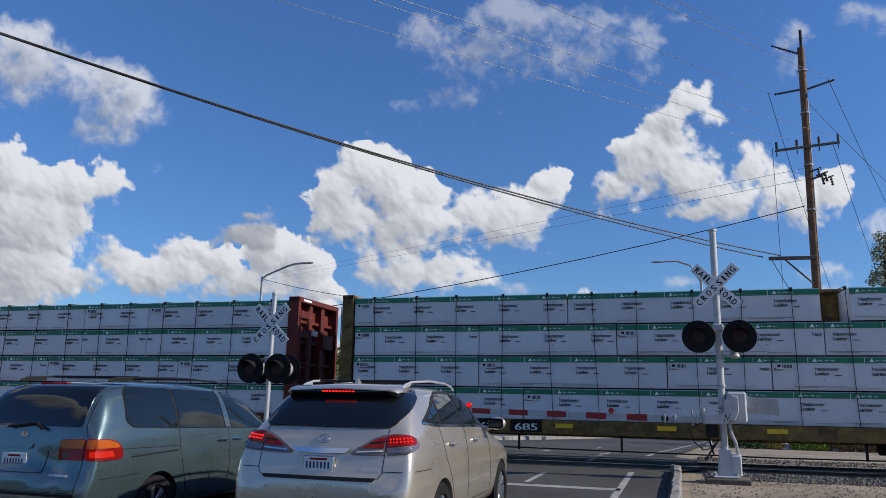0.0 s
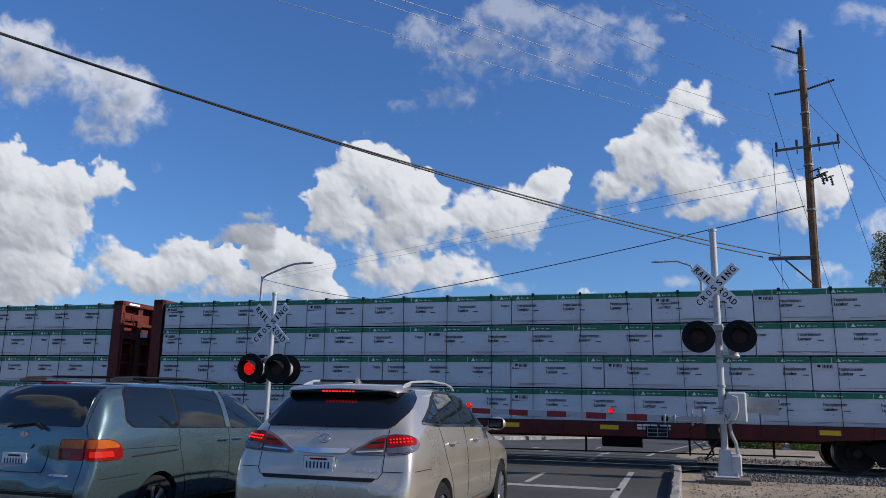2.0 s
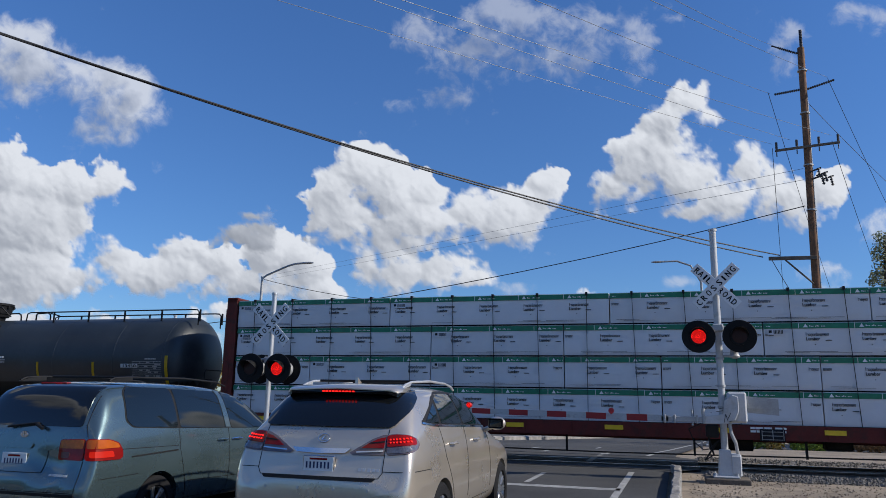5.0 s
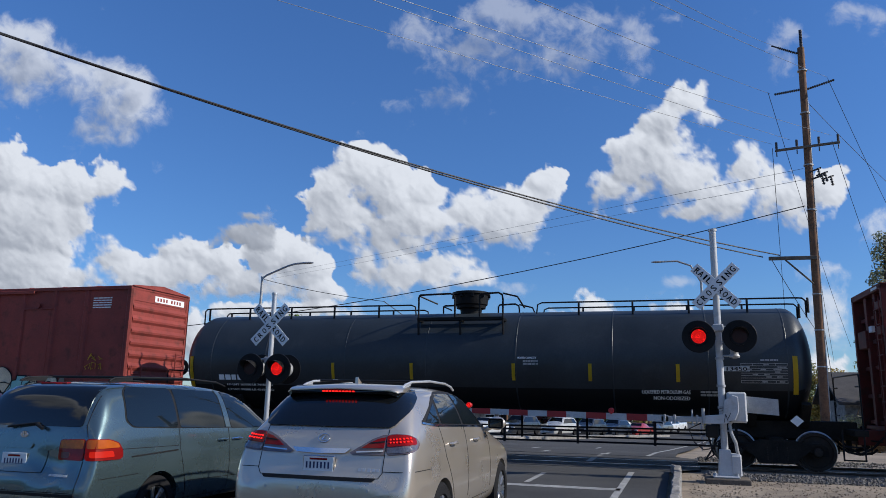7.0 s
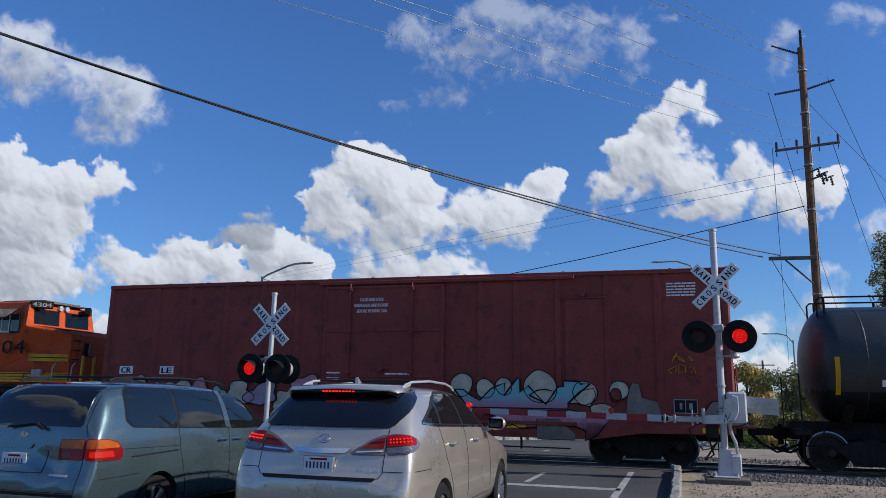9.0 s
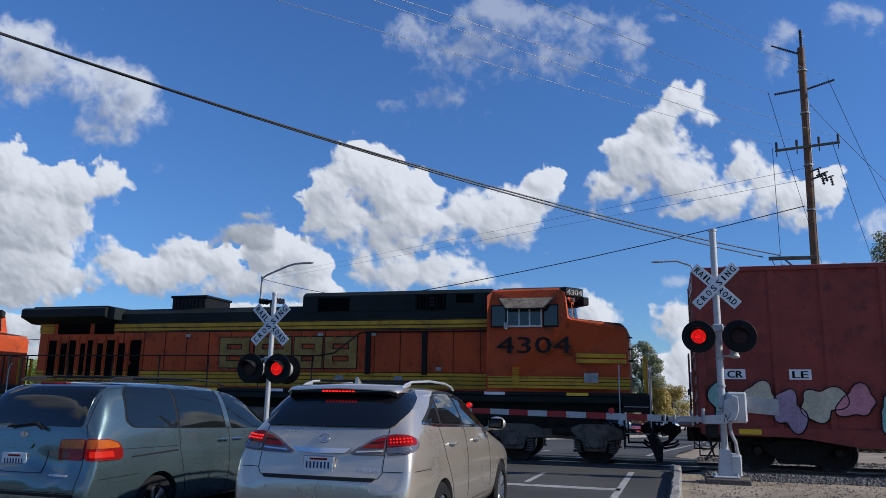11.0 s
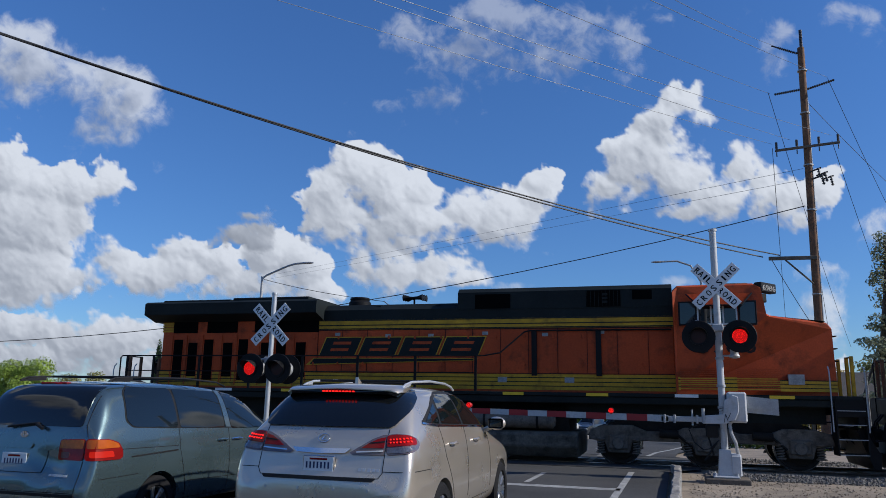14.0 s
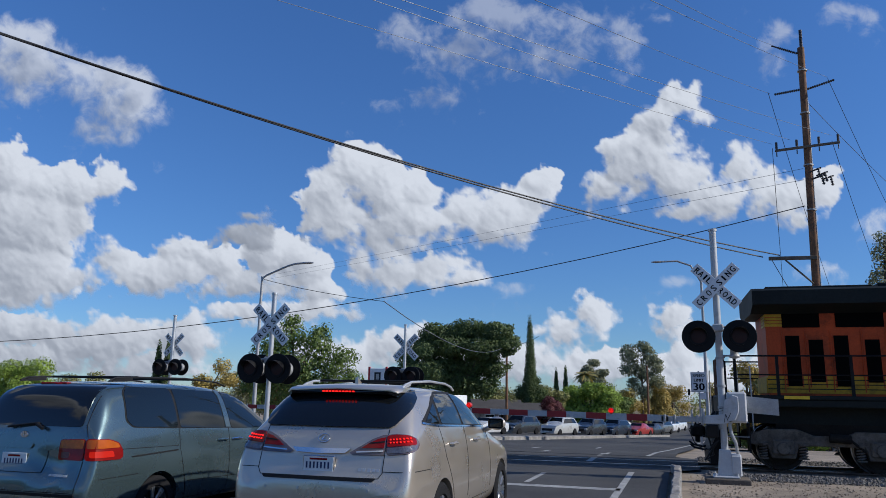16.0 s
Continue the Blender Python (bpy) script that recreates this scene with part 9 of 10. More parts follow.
def wire(a, b, r, drop, label, name="overhead_wire", mat="wire"):
    bm = bmesh.new()
    a, b = Vector(a), Vector(b)
    if name == "pole_wire":
        a, b, r, drop = farther(a), farther(b), r * FAR, drop * FAR
    tube(bm, sag(a, b, drop), r, 5)
    tagged(finish("overhead_wire", bm, M[mat], smooth=True), label, "wire", "overhead wires")


def insulator(bm, p, q, r=0.06, n=7):
    p, q = Vector(p), Vector(q)
    rod(bm, p, q, r * 0.45, 8)
    for i in range(n):
        c = p.lerp(q, (i + 0.5) / n)
        d = (q - p).normalized() * 0.02
        rod(bm, c - d, c + d, r, 10)


def utility_pole():
    top = thing("utility_pole", Matrix.Translation(farther((4.45, 27.0, ground_z(27) - 0.1))) @ Matrix.Rotation(radians(0.9), 4, "Y") @ Matrix.Scale(FAR, 4), "tall brown wooden utility pole with crossarms", "utility pole")
    bm = bmesh.new()
    n = 12
    rod(bm, (0, 0, 0), (0, 0, 14.3), 0.155, 16, r2=0.115)
    part("shaft", bm, M["wood"], top, "weathered brown wooden shaft", True)
    bm = bmesh.new()
    insulator(bm, (0.02, 0, 14.3), (0.02, 0, 15.0), 0.055, 11)
    part("top_insulator", bm, M["porcelain"], top)
    bm = bmesh.new()
    insulator(bm, (-0.12, 0, 14.1), (-0.75, 0, 14.4), 0.045, 11)
    rod(bm, (-0.75, 0, 14.4), (-0.95, 0, 14.5), 0.03, 6)
    part("post_insulator", bm, M["porcelain"], top)
    bm = bmesh.new()
    insulator(bm, (-0.12, 0, 12.72), (-0.95, 0, 12.62), 0.045, 12)
    part("post_insulator", bm, M["porcelain"], top)
    bm = bmesh.new()
    insulator(bm, (0.12, 0, 12.72), (1.0, 0, 12.98), 0.045, 12)
    part("post_insulator", bm, M["porcelain"], top)
    bm = bmesh.new()
    box(bm, -1.05, 1.0, -0.17, -0.09, 10.52, 10.60, bevel=0.01)
    for v in bm.verts:
        v.co.z += v.co.x * 0.08
    part("crossarm", bm, M["timber"], top, "grey weathered crossarm")
    for x in (-1.0, -0.35, 0.35, 0.95):
        bm = bmesh.new()
        insulator(bm, (x, -0.13, 10.62 + x * 0.08), (x, -0.13, 10.86 + x * 0.08), 0.042, 5)
        rod(bm, (x, -0.13, 10.5 + x * 0.08), (x, -0.13, 10.34 + x * 0.08), 0.02, 6)
        part("pin_insulator", bm, M["porcelain"], top)
    bm = bmesh.new()
    for x, z in ((0.25, 9.75), (0.45, 9.6), (0.62, 9.45), (0.35, 9.5)):
        insulator(bm, (x, -0.2, z), (x + 0.06, -0.2, z - 0.35), 0.05, 4)
        rod(bm, (x - 0.25, -0.1, z - 0.1), (x + 0.1, -0.2, z), 0.03, 6)
    part("cutout_fuses", bm, M["porcelain"], top, "cluster of cutout fuses")
    bm = bmesh.new()
    box(bm, -1.45, 0.05, -0.2, -0.1, 6.58, 6.70, bevel=0.01)
    rod(bm, (-0.95, -0.15, 6.6), (-0.1, -0.15, 5.75), 0.03, 8)
    part("lower_arm", bm, M["timber"], top, "grey lower crossarm with a brace")
    bm = bmesh.new()
    for z in (3.0, 4.2, 5.4, 8.3, 9.9, 11.8, 13.4):
        lathe(bm, [(z, 0.15), (z, 0.162), (z + 0.04, 0.162), (z + 0.04, 0.15)], 14, "z")
    rod(bm, (0.13, -0.09, 0.2), (0.10, -0.07, 12.5), 0.02, 6)
    part("pole_band", bm, M["galv"], top)


utility_pole()
P0 = Vector((4.45, 26.85, 0))
# heavy twin cable over the road
wire((-12.4, 10.0, 8.45), (3.46, 26.85, 6.53), 0.022, 0.38, "thick black cable slung across the road", "pole_wire")
wire((-12.4, 10.0, 8.43), (2.92, 26.85, 6.49), 0.022, 0.32, "thick black cable slung across the road", "pole_wire")
wire((-30.0, 26.0, 3.75), (4.38, 26.9, 8.22), 0.016, 0.86, "thin black service wire across the sky", "pole_wire")
for (ex, ez), (px_, pz) in (((-7.49, 9.49), (3.5, 10.55)), ((-5.36, 9.15), (4.1, 10.65)), ((-4.77, 9.06), (5.4, 10.7)), ((-2.19, 8.65), (3.55, 12.45)), ((-0.19, 8.33), (5.45, 12.85)), ((0.22, 8.26), (3.75, 14.3))):
    wire((ex, 12.0, ez), (px_, 27.0, pz), 0.006, 0.05, "thin grey power line overhead", "pole_wire", "powerline")
for (sx, sz), (ex, ez) in (((3.5, 10.4), (6.5, 4.0)), ((5.4, 10.5), (13.0, 4.5)), ((3.5, 12.5), (10.0, 5.0)), ((5.45, 12.8), (15.5, 5.5)), ((4.5, 8.6), (9.0, 4.2)), ((4.5, 8.2), (8.2, 4.0)), ((4.6, 12.2), (17.5, 9.6))):
    wire((sx, 27.0, sz), (ex, 50.0, ez), 0.010, 0.4, "thin power line running away along the track", "pole_wire")
wire((4.45, 26.9, 7.0), (6.0, 33.0, -0.3), 0.012, 0.0, "taut guy wire of the pole", "pole_wire")
wire((3.2, 26.9, 6.4), (6.2, 36.0, 4.2), 0.012, 0.1, "thin cable behind the pole", "pole_wire")
wire((-36.67, 60.0, 12.54), (4.42, 26.9, 9.55), 0.007, 0.05, "faint far power line", "pole_wire", "powerline")
wire((-36.65, 60.0, 12.20), (4.42, 26.9, 9.15), 0.007, 0.05, "faint far power line", "pole_wire", "powerline")


def street_lamp(x, y, h, reach, rise, label):
    top = thing("street_lamp", pose(x, y, ground_z(y)), label, "street lamp", "street lamps")
    z0 = ground_z(y)
    bm = bmesh.new()
    rod(bm, (0, 0, 0), (0, 0, h - z0), 0.10, 12, r2=0.06)
    box(bm, -0.18, 0.18, -0.18, 0.18, 0, 0.12, bevel=0.02)
    part("pole", bm, M["galv"], top, "", True)
    bm = bmesh.new()
    s = 1 if reach > 0 else -1
    if reach > 0:
        pts = [(0, 0, h - z0 - 0.1), (reach * 0.12, 0, h - z0 + rise * 0.10), (reach * 0.62, 0, h - z0 + rise * 0.80), (reach * 0.8, 0, h - z0 + rise * 0.96), (reach, 0, h - z0 + rise)]
    else:
        pts = [(0, 0, h - z0 - 0.2), (reach * 0.25, 0, h - z0 + rise * 0.72), (reach * 0.6, 0, h - z0 + rise * 1.0), (reach, 0, h - z0 + rise)]
    tube(bm, pts, 0.048, 8)
    part("arm", bm, M["galv"], top, "", True)
    bm = bmesh.new()
    lathe(bm, [(-0.1, 0.03), (0.0, 0.09), (0.35, 0.10), (0.55, 0.04)], 10, "x")
    for v in bm.verts:
        v.co.z *= 0.55
        v.co.x *= s
    hd = part("lamp_head", bm, M["galv"], top, "flat grey lamp head", True)
    hd.location = (reach, 0, h - z0 + rise)


street_lamp(-18.5, 30.0, 7.05, 2.1, 0.55, "grey street lamp with an upswept arm")
street_lamp(1.32, 40.0, 7.9, -1.9, 0.95, "grey street lamp with a curved arm")
street_lamp(8.2, 60.0, 6.2, -1.6, 0.5, "distant grey street lamp")
wire((-18.4, 30.0, 6.9), (-10.9, 26.6, 5.25), 0.012, 0.1, "thin sagging cable from the lamp")
wire((-10.9, 26.6, 5.25), (-18.0, 80.0, 7.4), 0.02, 1.3, "thin cable running off to a far pole", mat="powerline")


def speed_sign():
    top = thing("speed_limit_sign", pose(0.74, 31.0, ground_z(31)), "white speed limit sign with black letters on a post", "road sign")
    z = -ground_z(31)
    bm = bmesh.new()
    box(bm, -0.03, 0.03, 0.0, 0.05, 0, z + 2.78)
    part("post", bm, M["galv"], top)
    bm = bmesh.new()
    box(bm, -0.30, 0.30, -0.012, 0.0, z + 1.98, z + 2.74, bevel=0.004)
    pl = part("panel", bm, M["signwhite"], top)
    bm = bmesh.new()
    write(bm, "SPEED", 0.17, side_pose(-0.22, -0.015, z + 2.55), width=0.44, bold=0.006)
    write(bm, "LIMIT", 0.17, side_pose(-0.18, -0.015, z + 2.37), width=0.36, bold=0.006)
    write(bm, "30", 0.40, side_pose(-0.20, -0.015, z + 2.04), width=0.40, bold=0.014)
    for a, b, c, e in ((-0.285, -0.275, 2.0, 2.72), (0.275, 0.285, 2.0, 2.72), (-0.285, 0.285, 2.0, 2.01), (-0.285, 0.285, 2.71, 2.72)):
        box(bm, a, b, -0.016, -0.012, z + c, z + e)
    part("lettering", bm, M["ink"], pl)
    bm = bmesh.new()
    box(bm, 0.02, 0.24, -0.012, 0.0, z + 1.70, z + 1.95)
    part("small_panel", bm, M["signwhite"], top)


speed_sign()


def hoarding():
    top = thing("roadside_sign", pose(-18.7, 45.0, ground_z(45)), "small white board sign with a red frame", "sign")
    z = -ground_z(45)
    bm = bmesh.new()
    for x in (-0.6, 0.6):
        box(bm, x - 0.06, x + 0.06, -0.06, 0.06, 0, z + 3.5)
    part("post", bm, M["signred"], top)
    bm = bmesh.new()
    box(bm, -0.54, 0.54, -0.05, 0.05, z + 2.3, z + 3.4, bevel=0.02)
    bd = part("board", bm, M["whiteink"], top)
    bm = bmesh.new()
    box(bm, -0.22, 0.22, -0.06, -0.05, z + 2.6, z + 3.15)
    part("picture_panel", bm, M["ink"], bd)
    bm = bmesh.new()
    box(bm, -0.10, 0.12, -0.07, -0.06, z + 2.68, z + 3.05)
    part("picture_mark", bm, M["galv"], bd)


hoarding()


# ---------------------------------------------------------------- trees and the far side
def leaf_material(name, color, vary=0.35):
    m, nt, bs = blank(name)
    geo = nt.nodes.new("ShaderNodeNewGeometry")
    ramp = nt.nodes.new("ShaderNodeValToRGB")
    ramp.color_ramp.elements[0].color = (color[0] * (1 - vary), color[1] * (1 - vary), color[2] * (1 - vary), 1)
    ramp.color_ramp.elements[1].color = (min(1, color[0] * (1 + vary * 1.3)), min(1, color[1] * (1 + vary)), color[2] * (1 + vary * 0.4), 1)
    nt.links.new(geo.outputs["Random Per Island"], ramp.inputs["Fac"])
    nt.links.new(ramp.outputs["Color"], bs.inputs["Base Color"])
    bs.inputs["Roughness"].default_value = 0.65
    bs.inputs["Subsurface Weight"].default_value = 0.0
    tr = nt.nodes.new("ShaderNodeBsdfTranslucent")
    nt.links.new(ramp.outputs["Color"], tr.inputs["Color"])
    mix = nt.nodes.new("ShaderNodeMixShader")
    mix.inputs["Fac"].default_value = 0.3
    nt.links.new(bs.outputs[0], mix.inputs[1])
    nt.links.new(tr.outputs[0], mix.inputs[2])
    nt.links.new(mix.outputs[0], nt.nodes["Material Output"].inputs["Surface"])
    return m


LEAF = {"dark": leaf_material("dark_leaves", (0.12, 0.175, 0.065)), "mid": leaf_material("green_leaves", (0.125, 0.19, 0.045)), "bright": leaf_material("bright_leaves", (0.25, 0.36, 0.06)),
        "olive": leaf_material("olive_leaves", (0.23, 0.24, 0.09)), "yellow": leaf_material("yellow_leaves", (0.38, 0.30, 0.09)), "grey": leaf_material("grey_green_leaves", (0.24, 0.265, 0.17)),
        "purple": leaf_material("purple_leaves", (0.14, 0.045, 0.052)), "pine": leaf_material("pine_needles", (0.085, 0.13, 0.043)), "brown": leaf_material("brown_leaves", (0.28, 0.18, 0.085))}


def leaves(bm_parts, lobes, count, size, rnd, shell_bias=0.75):
    verts, faces = bm_parts
    vol = [a * b * c for _, _, _, a, b, c in lobes]
    for _ in range(count):
        x, y, z, a, b, c = rnd.choices(lobes, vol)[0]
        d = Vector((rnd.gauss(0, 1), rnd.gauss(0, 1), rnd.gauss(0, 1))).normalized()
        q = rnd.random() ** (1 - shell_bias) if rnd.random() < 0.8 else rnd.random()
        wob = 1 + 0.22 * noise.noise(Vector((d.x * 2.1 + x, d.y * 2.1 + y, d.z * 2.1 + z)))
        p = Vector((x + d.x * a * q * wob, y + d.y * b * q * wob, z + d.z * c * q * wob))
        n = (d + Vector((rnd.uniform(-.8, .8), rnd.uniform(-.8, .8), rnd.uniform(-.4, 1.0)))).normalized()
        u = n.orthogonal().normalized()
        u.rotate(Matrix.Rotation(rnd.uniform(0, 6.28), 3, n))
        w = n.cross(u)
        s = size * rnd.uniform(0.6, 1.3)
        o = len(verts)
        verts += [p + u * s * 0.5, p + w * s * 0.32, p - u * s * 0.5, p - w * s * 0.32 + n * s * 0.1]
        faces.append((o, o + 1, o + 2, o + 3))


def tree(x, y, height, lobes, count, size, leaf, label, trunk=0.25, seed=0, limbs=5, name="tree", trunk_h=0.6, crowd=1.5, shrink=0.82):
    """Tapered trunk with limbs into each lobe and a crown of many small leaves; lobes relative to the foot."""
    rnd = random.Random(seed + 5)
    top = thing(name, pose(x, y, ground_z(y) - 0.06), label, "tree" if name != "hedge" else "hedge", "trees")
    bm = bmesh.new()
    bend = [Vector((0.0, 0.0, 0.0)), Vector((rnd.uniform(-.2, .2), rnd.uniform(-.2, .2), height * 0.2)), Vector((rnd.uniform(-.4, .4), rnd.uniform(-.3, .3), height * 0.42)), Vector((rnd.uniform(-.3, .3), 0, height * trunk_h))]
    for i, (a, b) in enumerate(zip(bend, bend[1:])):
        rod(bm, a, b, trunk * (1 - i * 0.25), 9, r2=trunk * (0.75 - i * 0.25), caps=True)
    for lx, ly, lz, a, b, c in lobes[:9]:
        root = bend[1].lerp(bend[3], rnd.uniform(0.3, 0.95))
        tipp = Vector((lx, ly, lz))
        mid = root.lerp(tipp, 0.5) + Vector((0, 0, -0.1 * a))
        rod(bm, root, mid, trunk * 0.4, 6, r2=trunk * 0.28)
        rod(bm, mid, tipp, trunk * 0.28, 6, r2=trunk * 0.08)
    part("trunk", bm, M["bark"], top, "", True)
    vf = ([], [])
    leaves(vf, lobes, int(count * crowd), size * shrink, rnd)
    me = bpy.data.meshes.new("crown")
    me.from_pydata(vf[0], [], vf[1])
    me.materials.append(LEAF[leaf])
    crown = new("crown", me)
    crown.parent = top
    tagged(crown, kind="stuff")
    return top


def lobed(rnd, w, d, z0, z1, n, r):
    out = []
    for _ in range(n):
        a = rnd.uniform(0, 6.28)
        q = rnd.random() ** 0.5
        z = rnd.uniform(z0, z1)
        k = 1 - 0.5 * abs((z - (z0 + z1) / 2) / ((z1 - z0) / 2 + 1e-6)) ** 2
        out.append((math.cos(a) * w * q * k, math.sin(a) * d * q * k, z, r * rnd.uniform(0.7, 1.2), r * rnd.uniform(0.7, 1.2), r * rnd.uniform(0.55, 0.95)))
    return out


R = random.Random
def clumps(rnd, spans, r, per=9):
    """Small leaf clumps that fill crowns given as (x, y, z, half width, half depth, half height)."""
    out = []
    for x, y, z, a, b, c in spans:
        for _ in range(max(3, int(per * (a * b * c) ** 0.5))):
            d = Vector((rnd.gauss(0, 1), rnd.gauss(0, 1), rnd.gauss(0, 1))).normalized() * rnd.random() ** 0.4
            k = r * rnd.uniform(0.6, 1.3)
            out.append((x + d.x * a, y + d.y * b, z + d.z * c, k, k, k * 0.75))
    return out


def limbed(x, y, height, spans, r, per, count, size, leaf, label, trunk, seed, trunk_h=0.6):
    """A tree whose limbs reach into the broad parts of its crown."""
    return tree(x, y, height, spans + clumps(R(seed), spans, r, per), count, size, leaf, label, trunk, seed, trunk_h=trunk_h, crowd=1.0, shrink=1.0)


limbed(-24.6, 45, 7.6, [(-2.0, 0, 5.2, 1.5, 1.4, 1.5), (-0.6, 0.2, 6.5, 1.0, 1.0, 1.1), (-0.7, 0, 7.4, 0.45, 0.5, 0.6), (1.3, 0, 5.8, 1.3, 1.3, 1.3), (3.0, 0, 4.6, 1.3, 1.2, 1.1), (0.2, -0.5, 3.9, 2.2, 1.6, 1.4), (-2.9, 0, 3.6, 1.4, 1.3, 1.3), (2.6, 0.3, 3.0, 1.9, 1.4, 1.2), (0, 0, 2.2, 2.6, 1.6, 1.0), (1.9, 0, 6.7, 0.5, 0.5, 0.5), (4.1, 0, 3.4, 0.8, 0.8, 0.8)], 0.5, 10, 17000, 0.20, "mid", "broad green tree with some browning leaves", 0.2, 1)
tree(-26.6, 46.5, 6.0, lobed(R(2), 2.2, 2.0, 2.0, 5.0, 8, 1.1), 3000, 0.24, "brown", "tree with thin brownish autumn leaves", 0.18, 2)
limbed(-21.4, 76, 11.6, [(-3.2, 0, 10.2, 2.3, 2.0, 1.2), (0.0, 0.4, 10.6, 2.4, 2.2, 1.2), (2.9, 0, 10.2, 2.2, 2.0, 1.3), (4.4, -0.3, 9.0, 1.5, 1.4, 1.2), (-4.6, 0.4, 8.9, 1.6, 1.6, 1.1), (-1.6, -1.0, 8.8, 2.4, 2.0, 1.2), (1.8, -1.0, 8.6, 2.4, 2.0, 1.2), (0.4, 0.6, 7.0, 2.3, 1.8, 1.3), (2.8, 0.2, 6.6, 1.5, 1.4, 1.2), (-2.2, 0, 6.8, 2.0, 1.8, 1.3), (-0.6, 0, 5.0, 2.4, 1.8, 1.4), (1.9, 0, 4.6, 1.4, 1.4, 1.3), (-3.2, 0, 4.6, 1.6, 1.5, 1.5)], 0.62, 9, 52000, 0.26, "pine", "large dark green rounded pine", 0.4, 3)
limbed(-26.2, 74, 8.6, [(-1.2, 0, 7.6, 1.4, 1.3, 1.2), (0.7, 0, 8.2, 1.4, 1.3, 1.0), (-0.4, 0, 6.0, 2.1, 1.6, 1.3), (1.8, 0, 5.6, 1.6, 1.4, 1.5), (-1.6, 0, 4.4, 1.5, 1.4, 1.4), (0.8, 0, 3.8, 2.1, 1.6, 1.4)], 0.55, 9, 20000, 0.24, "dark", "grey-green conifer below the large pine", 0.3, 73)
tree(-25.6, 74, 9.0, lobed(R(4), 2.2, 2.0, 2.5, 6.8, 10, 1.3), 5000, 0.30, "dark", "dark green spreading tree", 0.3, 4)
def cypress(x, y, h, w, seed):
    tree(x, y, h, [(0, 0, h * (0.12 + 0.8 * k / 12), w * (1 - 0.75 * (k / 12) ** 1.6) + 0.1, w * (1 - 0.75 * (k / 12) ** 1.6) + 0.1, h / 10) for k in range(13)], int(1100 * h), 0.20, "pine", "narrow dark green cypress tree", 0.15, seed, name="cypress_tree")
cypress(-17.3, 90, 14.1, 0.85, 5)
cypress(-63.8, 80, 10.3, 0.75, 6)
cypress(-62.4, 80, 10.5, 0.72, 7)
cypress(-17.6, 112, 8.8, 0.5, 8)
cypress(-16.2, 112, 9.1, 0.5, 9)
cypress(-31.0, 112, 9.0, 0.5, 10)
limbed(-4.9, 108, 12.6, [(-1.6, 0, 10.6, 1.5, 1.4, 1.4), (0.4, 0, 11.6, 1.1, 1.1, 0.9), (0.9, 0, 10.2, 1.3, 1.2, 1.2), (-1.9, 0, 8.6, 1.3, 1.2, 1.2), (0.2, 0, 8.3, 1.5, 1.4, 1.3), (2.1, 0, 9.0, 1.0, 1.0, 1.1), (1.9, 0, 7.0, 1.2, 1.1, 1.0), (-1.2, 0, 6.6, 1.1, 1.0, 0.9), (0.3, 0, 5.4, 1.2, 1.1, 1.0)], 0.55, 8, 10000, 0.27, "grey", "tall open grey-green eucalyptus", 0.22, 11, 0.8)
limbed(-3.2, 110, 8.0, [(0.2, 0, 6.2, 1.2, 1.1, 1.2), (0.6, 0, 4.4, 1.5, 1.3, 1.4), (-0.8, 0, 3.4, 1.5, 1.3, 1.4), (0.8, 0, 2.6, 1.6, 1.4, 1.2)], 0.5, 8, 9000, 0.26, "yellow", "olive green roadside tree turning yellow", 0.2, 12)
limbed(-11.0, 98, 6.6, [(-2.2, 0, 4.6, 1.7, 1.5, 1.4), (0.2, 0, 5.2, 1.9, 1.6, 1.3), (2.3, 0, 4.4, 1.7, 1.5, 1.3), (-1.6, 0, 2.8, 2.2, 1.6, 1.3), (1.8, 0, 2.7, 2.3, 1.6, 1.3)], 0.55, 9, 17000, 0.26, "bright", "bright green leafy tree by the queue", 0.25, 13)
limbed(-17.35, 90.5, 7.4, [(0, 0, 5.6, 1.1, 1.0, 1.6), (-0.9, 0, 4.6, 1.2, 1.0, 1.2), (0.9, 0, 4.6, 1.2, 1.0, 1.2)], 0.4, 8, 6000, 0.22, "pine", "dark conifer round the foot of the cypress", 0.2, 55)
tree(-8.0, 104, 6.6, lobed(R(9), 2.4, 2.0, 1.5, 5.2, 10, 1.2), 4000, 0.32, "mid", "green leafy tree beyond the road", 0.2, 14)
tree(-12.2, 112, 11.2, lobed(R(10), 2.0, 1.7, 5.0, 10.2, 16, 0.9), 7000, 0.30, "grey", "thin grey-green tree among the others", 0.22, 15)
tree(-16.8, 92, 6.4, lobed(R(11), 3.6, 2.2, 1.2, 5.0, 14, 1.2), 6000, 0.30, "olive", "broad olive shrubbery beyond the road", 0.2, 16)
tree(-20.5, 84, 5.0, lobed(R(12), 2.6, 2.2, 1.2, 4.2, 9, 1.1), 3600, 0.28, "olive", "olive green bush beside the house", 0.2, 17)
tree(-14.3, 84, 4.3, lobed(R(13), 1.9, 1.6, 0.8, 3.6, 16, 0.7), 9000, 0.20, "purple", "dark purple-leaved bush by the road", 0.15, 18)
tree(-41.5, 60, 7.2, lobed(R(14), 2.4, 2.0, 1.5, 5.8, 12, 1.05), 4500, 0.26, "yellow", "yellowing autumn tree beyond the road", 0.2, 19)
tree(-37.0, 62, 6.0, lobed(R(15), 3.0, 2.0, 1.5, 4.9, 12, 1.1), 4500, 0.26, "olive", "olive green tree beyond the road", 0.2, 20)
tree(-33.0, 58, 6.4, lobed(R(16), 2.4, 2.0, 1.5, 4.9, 10, 1.1), 4000, 0.26, "mid", "green roadside tree with dense leaves", 0.2, 21)
